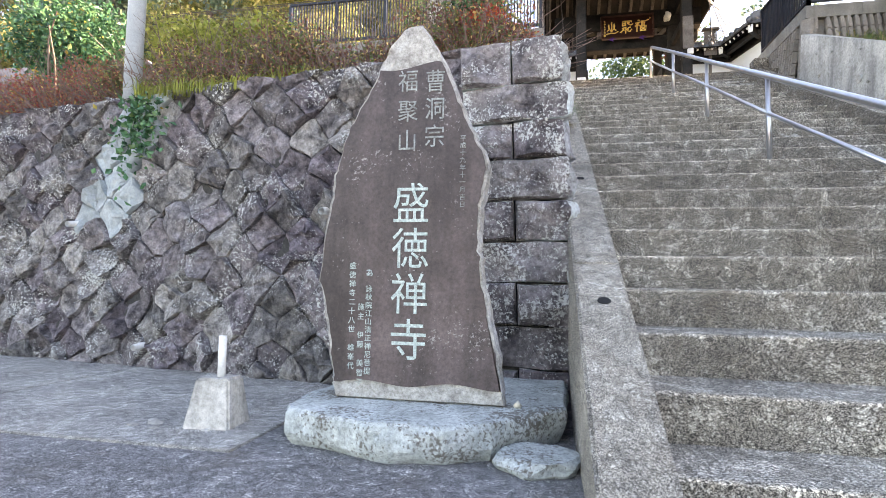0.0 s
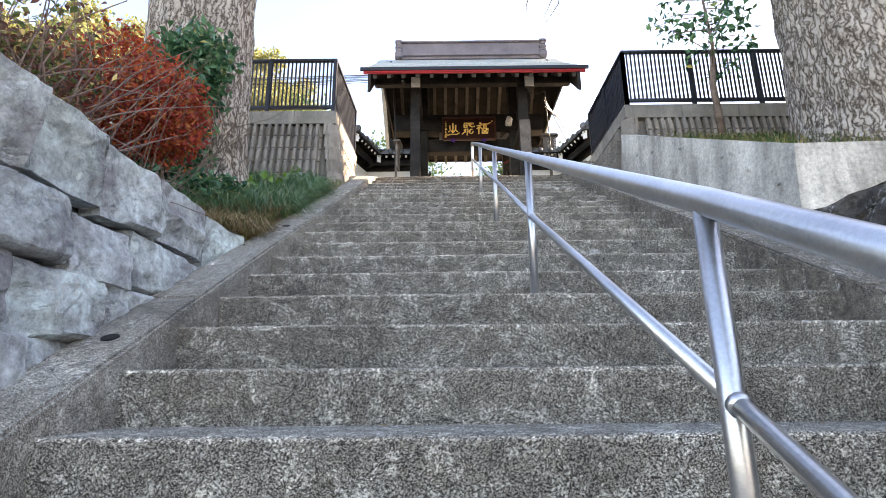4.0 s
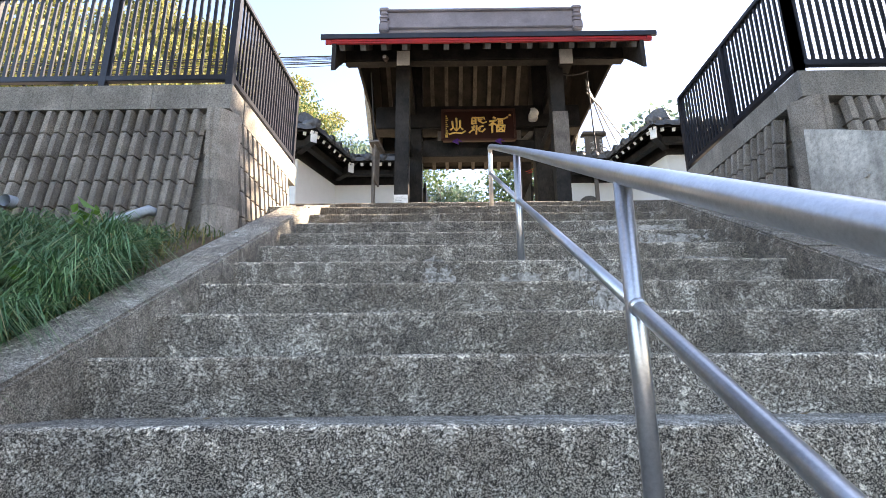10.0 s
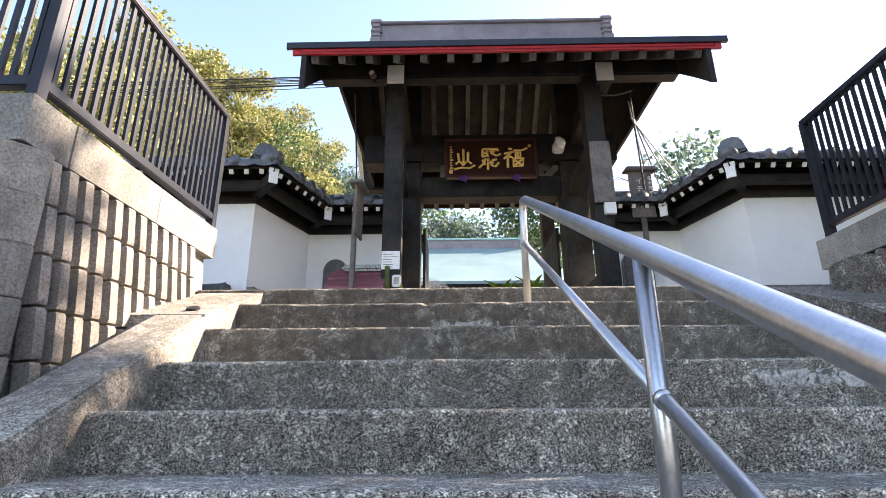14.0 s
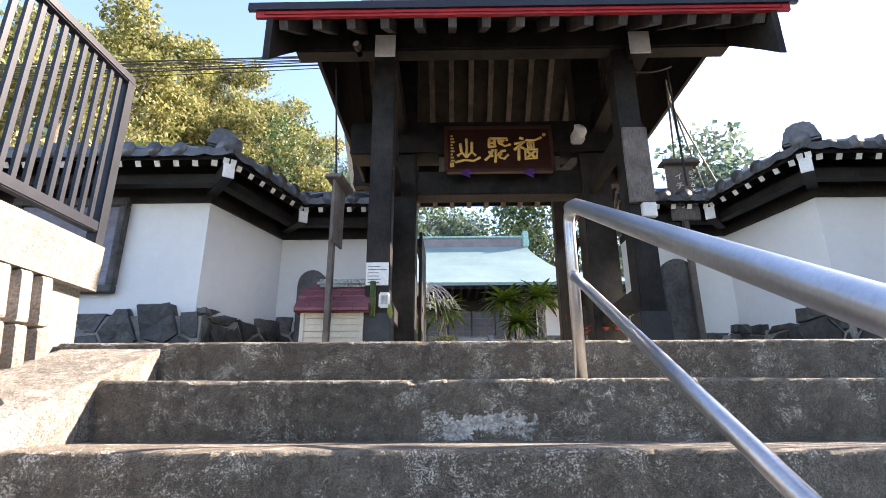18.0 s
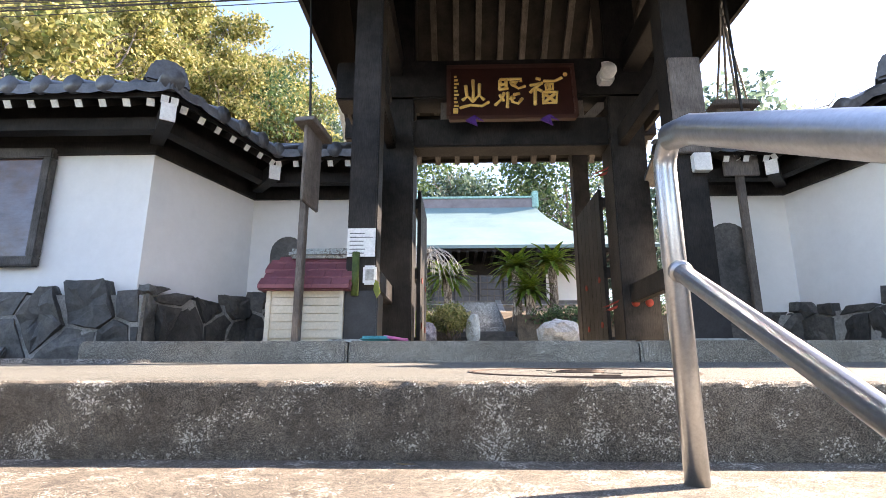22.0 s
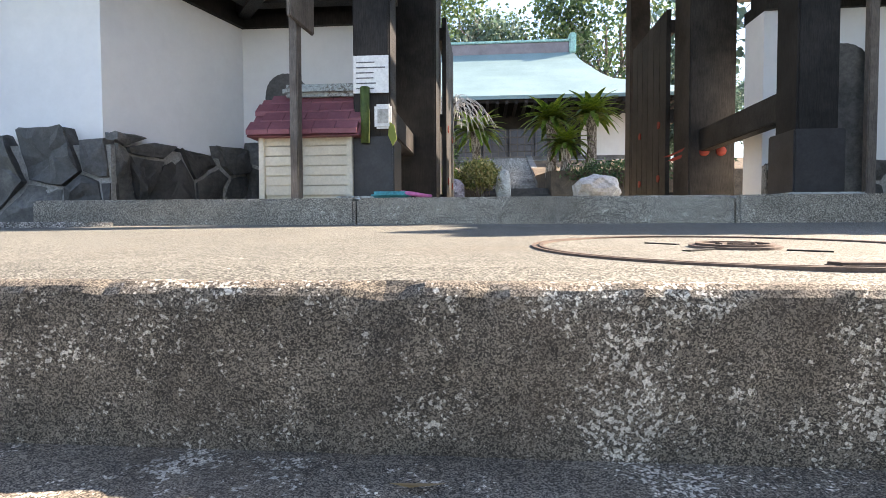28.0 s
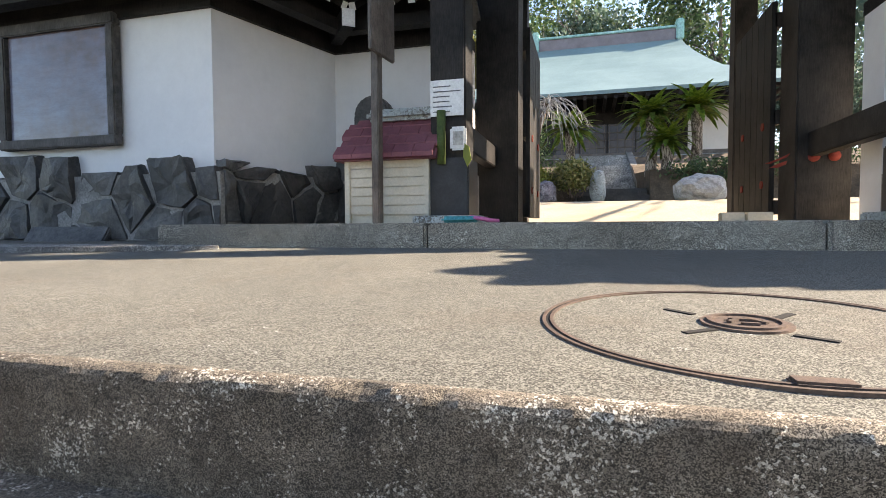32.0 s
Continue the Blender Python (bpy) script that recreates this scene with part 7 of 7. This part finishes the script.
wpart("lug", beambm((1.965, 11.086, land(11.086) + 0.002), (2.03, 11.086, land(11.086) + 0.002), 0.03, 0.008, bevel=0.003), M_iron, mh)
# loose paving plates beside the kerb
for poly in ([(-3.6, 12.42), (-2.6, 12.46), (-1.9, 12.40), (-1.52, 12.44), (-1.5, 12.80), (-3.6, 12.84)], [(-1.48, 12.43), (-1.0, 12.40), (-0.62, 12.47), (-0.35, 12.56), (-0.06, 12.70), (-0.12, 12.78), (-1.46, 12.81)]):
    pl = part("paving_plate", slab(poly, land(12.4) - 0.01, land(12.8) + 0.016, "z", 0.004), M_pave)
    tagged(pl, "thin pale broken concrete plate lying on the landing", "paving plate", "broken plates before the kerb")

# ---- court behind the gate ----
hall = empty("main_hall", "temple hall with broad pale green copper roof behind the gate", "temple hall", at=(2.5, 31, ZT))
HC = 2.45


def hall_roof():
    bm = bmesh.new()
    rows = []
    for k in range(9):
        t = k / 8
        y = 34.0 - 6.2 * t
        z = 12.80 - 3.45 * (t ** 0.85)
        hw = 2.9 + 1.2 * t if t < 0.62 else 3.65 + (t - 0.62) * 7.5
        rows.append([(HC - hw, y, z), (HC + hw, y, z)])
    full = rows[::-1] + [[(a[0][0], 68.0 - a[0][1], a[0][2]), (a[1][0], 68.0 - a[1][1], a[1][2])] for a in rows[1:]]
    prev = None
    for l_, r_ in full:
        cur = [bm.verts.new(l_), bm.verts.new(r_), bm.verts.new((r_[0], r_[1], r_[2] - 0.12)), bm.verts.new((l_[0], l_[1], l_[2] - 0.12))]
        if prev:
            for i in range(4):
                bm.faces.new((prev[i], prev[(i + 1) % 4], cur[(i + 1) % 4], cur[i]))
        else:
            bm.faces.new(cur)
        prev = cur
    bm.faces.new(prev)
    bmesh.ops.recalc_face_normals(bm, faces=bm.faces)
    return bm


wpart("roof", hall_roof(), M_copper, hall)
wpart("ridge", boxbm(HC - 2.75, HC + 2.75, 33.8, 34.2, 12.62, 13.12, 0.03), M_ridge, hall)
wpart("ridge_cap", boxbm(HC - 2.85, HC + 2.85, 33.75, 34.25, 13.12, 13.22, 0.02), M_cedge, hall)
for s in (-1, 1):
    wpart("ridge_end", boxbm(HC + s * 2.9 - 0.15, HC + s * 2.9 + 0.15, 33.7, 34.3, 12.62, 13.47, 0.05), M_cedge, hall)
wpart("eave_beam", boxbm(HC - 6.2, HC + 6.2, 27.95, 28.15, 9.17, 9.37), M_wood, hall)
for i in range(40):
    x = HC - 6.1 + 12.2 * i / 39
    wpart("rafter", boxbm(x - 0.05, x + 0.05, 27.85, 30.0, 9.09, 9.19), M_wood, hall)
wpart("wall", boxbm(HC - 4.5, HC + 4.5, 30.0, 38, 7.45, 9.7), M_wood, hall)
wpart("white_panel", boxbm(HC - 4.4, HC - 0.9, 29.96, 30.0, 8.77, 9.17), M_white, hall)
wpart("white_panel", boxbm(HC + 2.6, HC + 4.4, 29.96, 30.0, 7.65, 9.17), M_white, hall)
for k in range(4):
    x = HC - 1.9 + k * 0.95
    sd_ = wpart("sliding_door", boxbm(x, x + 0.9, 29.95, 29.99, 7.57, 8.67), M_glass, hall)
    for j in range(4):
        wpart("muntin", boxbm(x + 0.04 + j * 0.26, x + 0.07 + j * 0.26, 29.93, 29.95, 7.57, 8.67), M_woodg, sd_)
    for j in range(5):
        wpart("muntin", boxbm(x, x + 0.9, 29.93, 29.95, 7.57 + j * 0.26, 7.60 + j * 0.26), M_woodg, sd_)
for x in (-4.2, -1.95, 2.0, 4.2):
    wpart("pillar", boxbm(HC + x - 0.1, HC + x + 0.1, 28.6, 28.8, 7.45, 9.27), M_wood, hall)
wpart("veranda", boxbm(HC - 4.8, HC + 4.8, 28.4, 30.0, 7.3, 7.45), M_woodg, hall)
for x0, x1 in ((-14, 1.5), (2.95, 18)):
    mound = part("ground_mound", slab([(21.2, ZT - 0.1), (21.6, 6.2), (25.0, 6.45), (25.8, 6.7), (28.3, 7.3), (60, 7.3), (60, ZT - 0.1)], x0, x1, "x"), M_soil)
    tagged(mound, "raised planted bed beside the steps to the hall", "ground", kind="structure")
mound = part("ground_path", slab([(22.0, ZT - 0.1), (22.0, 5.83), (24.6, 6.0), (28.3, 7.2), (60, 7.2), (60, ZT - 0.1)], 1.5, 2.95, "x"), M_cap)
tagged(mound, "stone path between the beds up to the hall", "path", kind="structure")
hs = empty("stone_stairs", "stone steps climbing between the beds to the hall", "stairs", kind="structure")
for k in range(2):
    wpart("step", boxbm(1.56, 2.92, 21.3 + 0.4 * k, 22.1, ZT - 0.05, 5.70 + 0.15 * k, 0.012), M_slate, hs, "dark worn stone step")
for k in range(8):
    y = 24.6 + k * 0.44
    wpart("step", boxbm(1.52, 2.93, y, y + 0.5, ZT - 0.05, 6.05 + 0.155 * (k + 1), 0.012), M_pave, hs)
for x in (1.32, 2.94):
    wpart("side_stone", slab([(24.4, ZT), (24.4, 6.2), (28.2, 7.45), (28.2, ZT)], x, x + 0.18, "x"), M_cap, hs)
tr_ = part("trim_terrace_edge", boxbm(-2.5, 7.0, 28.25, 28.45, 6.9, 7.31, 0.02), M_granite)
tagged(tr_, "pale stone edge of the hall terrace", "edging", kind="structure")


def cycad(x, y, z0, h, spread, seed):
    rng = np.random.default_rng(seed)
    ob = empty("cycad", "sunlit cycad palm with arching green fronds in the court", "palm", "cycads before the hall", at=(x, y, z0))
    wpart("trunk", tubebm([(x, y, z0 - 0.05), (x + 0.03, y, z0 + h * 0.5), (x, y, z0 + h)], [0.13, 0.10, 0.12], 12), M_bark, ob, smooth=True)
    for i in range(48):
        a = math.tau * i * 0.382 + rng.normal() * 0.1
        el = -0.1 + 1.25 * (i / 48)
        d = Vector((math.cos(a) * math.cos(el), math.sin(a) * math.cos(el), math.sin(el)))
        p = Vector((x, y, z0 + h))
        line = [p]
        for k in range(8):
            d = (d + Vector((0, 0, -0.13))).normalized()
            p = p + d * spread / 8
            line.append(p)
        verts, faces = [], []
        for k in range(1, 41):
            t = k / 40 * 7.99
            j = int(t)
            c = line[j] + (line[j + 1] - line[j]) * (t - j)
            dd = (line[j + 1] - line[j]).normalized()
            sd = dd.cross(Vector((0, 0, 1))).normalized()
            ll = 0.2 * spread * (1.15 - k / 42)
            for s in (-1, 1):
                tip = c + (sd * s * 0.85 + dd * 0.5 + Vector((0, 0, 0.15))) * ll
                n0 = len(verts)
                verts += [c[:], (c + dd * 0.075)[:], tip[:]]
                faces.append((n0, n0 + 1, n0 + 2))
        me = bpy.data.meshes.new("frond")
        me.from_pydata(verts, [], faces)
        me.materials.append(L_palm)
        child(new("frond", me), ob)


cycad(3.06, 22.5, 6.2, 1.25, 0.72, 1)
cycad(3.96, 22.6, 6.2, 1.38, 0.72, 2)
cycad(1.36, 22.6, 6.2, 1.02, 0.72, 4)
cycad(3.3, 22.0, 6.15, 0.66, 0.6, 3)
rngc = np.random.default_rng(14)
bm = bmesh.new()
bmesh.ops.create_icosphere(bm, subdivisions=3, radius=1.0)
for v in bm.verts:
    v.co *= 1 + 0.25 * noise.noise(v.co * 1.5) + 0.1 * noise.noise(v.co * 4)
    v.co = Vector((v.co.x * 0.45, v.co.y * 0.32, v.co.z * 0.27))
    v.co += Vector((3.70, 20.5, 5.72))
bo = part("boulder", bm, M_stele_rim)
tagged(bo, "large pale garden boulder beside the path", "boulder")
bm = bmesh.new()
bmesh.ops.create_icosphere(bm, subdivisions=2, radius=1.0)
for v in bm.verts:
    v.co *= 1 + 0.25 * noise.noise(v.co * 1.5)
    v.co = Vector((v.co.x * 0.17, v.co.y * 0.16, v.co.z * 0.34)) + Vector((1.96, 21.0, 5.83))
bo = part("boulder", bm, M_granite)
tagged(bo, "small upright pale garden stone by the steps", "boulder")
for i, (x, y, z, rx, ry, rz, m) in enumerate(((4.35, 21.6, 6.14, 1.25, 0.4, 0.28, L_dkwood), (1.47, 21.0, 6.08, 0.42, 0.4, 0.33, L_wood), (0.83, 21.0, 5.92, 0.32, 0.3, 0.3, L_lime), (6.5, 24.0, 6.6, 1.2, 0.6, 0.6, L_dkwood), (0.2, 23.0, 6.8, 0.9, 0.8, 0.9, L_dkwood))):
    bush("garden_shrub", "clipped garden shrub in the temple court", "bush", (x, y, z - rz - 0.1), [(x, y, z, rx, ry, rz)], 2600, 0.07, m, 20, 0.6, 200 + i, "shrubs in the court", 0.5)
bm = bmesh.new()
bmesh.ops.create_icosphere(bm, subdivisions=2, radius=1.0)
for v in bm.verts:
    v.co *= 1 + 0.3 * noise.noise(v.co * 1.5 + Vector((3, 0, 0)))
    v.co = Vector((v.co.x * 0.24, v.co.y * 0.2, v.co.z * 0.25)) + Vector((0.98, 20.6, 5.72))
bo = part("boulder", bm, M_rock)
tagged(bo, "rounded dark grey garden rock before the shrubs", "boulder")
bt = empty("bare_tree", "leafless weeping branches hanging beside the path", "tree", "", at=(0.7, 20.5, ZT))
wpart("trunk", tubebm([(0.6, 21.6, ZT), (0.7, 21.5, 6.9), (0.95, 21.4, 7.6)], [0.1, 0.08, 0.05], 8), M_twig, bt, smooth=True)
bm = bmesh.new()
for i in range(70):
    a = rngc.random() * math.tau
    p = Vector((0.95, 21.4, 7.4 + 0.3 * rngc.random()))
    d = Vector((math.cos(a), math.sin(a), 0.5))
    line = [p]
    for k in range(7):
        d = (d + Vector((0, 0, -0.30)) + Vector(rngc.normal(size=3)) * 0.12).normalized()
        p = p + d * 0.16
        line.append(p)
    tube(bm, line, 0.007, 3, False)
wpart("branch_work", bm, M_stele_rim, bt)

# ---- cables ----
def cable(a, b, sag, r=0.012, n=14):
    a, b = Vector(a), Vector(b)
    return tubebm([a + (b - a) * (i / n) - Vector((0, 0, sag * 4 * (i / n) * (1 - i / n))) for i in range(n + 1)], r, 5, False)


cb = empty("power_cable", "bundle of black overhead cables running from the gate", "cable", at=(0.02, 16.0, 10.1))
for za, zb, y, sag, r_ in ((10.20, 10.28, 16.0, 0.05, 0.014), (10.17, 10.25, 16.05, 0.04, 0.009), (10.14, 10.16, 15.95, 0.06, 0.006), (10.11, 10.14, 16.0, 0.03, 0.006), (10.08, 10.10, 16.05, 0.05, 0.005), (10.02, 9.98, 15.9, 0.08, 0.009), (10.00, 9.93, 15.95, 0.06, 0.011), (9.98, 9.90, 16.0, 0.10, 0.007)):
    wpart("cable", cable((0.02, y, za), (-16.0, y + 0.3, zb), sag, r_), M_cable, cb)
cb = empty("power_cable", "black and grey service cables rising from the gate post", "cable", at=(3.9, 13.9, 7.9))
for i in range(4):
    wpart("cable", cable((3.95, 13.8, 8.1 - 0.08 * i), (9.5 + i * 0.8, 26.0, 9.2 + 0.6 * i), 0.3, 0.012), M_cable, cb)
wpart("cable", cable((3.98, 13.8, 8.25), (4.05, 13.9, 6.9), 0.0, 0.012), M_cable, cb)
wpart("cable", cable((3.98, 13.7, 8.2), (3.3, 13.6, 8.15), 0.08, 0.01), M_cable, cb)
cb = empty("drain_cable", "dark cable hanging down beside the gate post", "cable", at=(0.45, 13.6, 6.7))
wpart("cable", cable((0.42, 13.55, 8.1), (0.52, 13.45, 6.72), 0.0, 0.01), M_cable, cb)


# ---- wooded hill and far trees ----
def hill(x, y):
    def sm(t):
        t = min(1.0, max(0.0, t))
        return t * t * (3 - 2 * t)
    return ZT + 0.5 + 17.5 * sm((y - 18 - max(0.0, x) * 0.8) / 26) * sm((0 - x) / 20) + 4.0 * sm((y - 38) / 20)


bm = bmesh.new()
gridh = []
for i in range(37):
    row = []
    for j in range(29):
        x, y = -90 + 150 * i / 36, 17 + 83 * j / 28
        z = hill(x, y)
        if -13 < x < 17 and y < 40:
            z = min(z, ZT - 0.3) if y < 38 else z
        row.append(bm.verts.new((x, y, z - 0.1)))
    gridh.append(row)
for a, b in zip(gridh, gridh[1:]):
    for j in range(28):
        bm.faces.new((a[j], b[j], b[j + 1], a[j + 1]))
hl = part("ground_hill", bm, M_soil, smooth=True)
tagged(hl, "wooded hillside rising behind the temple", "hill", kind="structure")


def forest_tree(name, label, seed, leaf, h, n, bare=0.0):
    rng = np.random.default_rng(seed)
    ob = empty(name, label, "tree", "trees on the hillside")
    part("trunk", tubebm([(0, 0, -0.5), (0.1, 0, h * 0.45), (0.0, 0.1, h * 0.8)], [0.2, 0.14, 0.06], 8), M_twig, ob)
    bm, tips = limbs(rng, (0, 0, h * 0.4), 6, h * 0.42, 0.07, 0.9, 2)
    part("limb_work", bm, M_woodg, ob)
    blobs = [(rng.normal() * h * 0.16, rng.normal() * h * 0.16, h * (0.42 + 0.5 * rng.random()), h * 0.17, h * 0.17, h * 0.12) for _ in range(11)]
    new("crown", leaves(rng, blob_points(rng, 2 * n, blobs, 0.35), 0.23, leaf, "crown", 0.7)).parent = ob
    return ob


kinds = [forest_tree("forest_tree", "sunlit yellow-green broadleaf tree on the hillside", 301, L_wood, 8.5, 4200),
         forest_tree("forest_tree", "yellow-green broadleaf tree with pale stems on the hillside", 302, L_wood, 7.5, 3600),
         forest_tree("forest_tree", "dark green evergreen broadleaf tree on the hillside", 303, L_far, 9.0, 3000)]
behind = forest_tree("forest_tree", "tall dark evergreen with open crown behind the hall", 304, L_dkwood, 9.5, 1100)
behind.matrix_world = pose(-9.6, 42.0, hill(-9.6, 42.0) + 0.6)
rngf = np.random.default_rng(77)
spots = []
while len(spots) < 95:
    x, y = -45 + 75 * rngf.random(), 22 + 45 * rngf.random()
    if (-12 < x < 16 and y < 39.5) or (-3 < x < 12 and y < 62):
        continue
    if x > 4 and y < 50:
        continue
    if all((x - a) ** 2 + (y - b) ** 2 > 8.0 for a, b in spots):
        spots.append((x, y))
for i, (x, y) in enumerate(spots):
    k = kinds[2] if (x > -4 and rngf.random() < 0.75) or rngf.random() < 0.12 else kinds[i % 2]
    s = 0.85 + 0.4 * rngf.random()
    m = pose(x, y, hill(x, y) - 0.2, 0, 0, 360 * rngf.random()) @ Matrix.Scale(s, 4)
    t_ = copy_thing(k, m)
    t_.scale = (s, s, s)
for k, (x, y) in zip(kinds, ((-16, 30), (-20, 36), (3, 43))):
    k.matrix_world = pose(x, y, hill(x, y) - 0.2)
t_ = copy_thing(kinds[2], pose(9.8, 24, ZT - 0.5, 0, 0, 40))
for i in range(11):
    x, y, s = -7.5 + 2.1 * i, (47.0 if i < 6 else 55.0) + 3.0 * (i % 3), (1.2 if i < 6 else 1.4) + 0.35 * rngf.random()
    t_ = copy_thing(behind if i % 4 else kinds[2], pose(x, y, hill(x, y) + 0.6, 0, 0, 77 * i))
    t_.scale = (s, s, s)

# ---- house beyond the hedge ----
ho = empty("house", "beige house with tiled roof beyond the hedge", "house", at=(-17, 22, 0))
wpart("wall", boxbm(-24, -13, 18, 26, 0, 7.2), M_beige, ho)
wpart("roof", slab([(-24.8, 7.1), (-12.2, 7.1), (-15, 9.2), (-22, 9.2)], 17.2, 26.8, "y"), M_ridge, ho)
for i in range(4):
    wi = wpart("window", boxbm(-23 + i * 2.5, -21.6 + i * 2.5, 17.96, 18.02, 4.6, 6.0), M_glass, ho)
    wpart("window_frame", boxbm(-23.1 + i * 2.5, -21.5 + i * 2.5, 17.94, 17.99, 4.5, 4.6), M_tip, wi)

# ---- small things on the landing and kerb ----
pu = empty("pouch", "small teal pouch with a pink strap lying on the kerb", "pouch", at=(1.15, 12.95, ZT))
wpart("bag", boxbm(1.06, 1.24, 12.9, 13.0, ZT, ZT + 0.035, 0.014), M_teal, pu, "", True)
wpart("strap", tubebm([(1.20, 12.93, ZT + 0.03), (1.26, 12.91, ZT + 0.022), (1.31, 12.90, ZT + 0.012), (1.34, 12.93, ZT + 0.01)], 0.010, 8), M_pink, pu, "pink woven strap", True)
ls = part("leaning_slab", boxbm(-0.32, 0.32, -0.03, 0.03, 0, 0.22, 0.01), M_slate)
ls.matrix_world = pose(-1.75, 13.2, ZP, -35, 0, 6)
tagged(ls, "broken greenish slate slab leaning on the wall footing", "stone slab")
rng = np.random.default_rng(90)
for i in range(46):
    if i % 3 == 0:
        y = 2.6 + 7.0 * rng.random()
        p = (0.25 + 0.2 * rng.random(), y, nosing(y) + CH + 0.004)
    else:
        k = int(1 + 22 * rng.random())
        p = (0.55 + 2.8 * rng.random(), YP - TREAD * k + TREAD * (0.6 + 0.35 * rng.random()), ZP - 0.17 - RISE * (k - 1) + 0.007)
    lf = new("fallen_leaf", leaves(rng, np.array([[0.0, 0.0, 0.0]]), 0.045, L_dry, "fallen_leaf", 0.6))
    lf.matrix_world = pose(*p, 0, 0, 360 * rng.random()) @ Matrix.Diagonal((1, 1, 0.12, 1))
    tagged(lf, "dry tan fallen leaf on the concrete", "leaf", "fallen leaves on the stair")
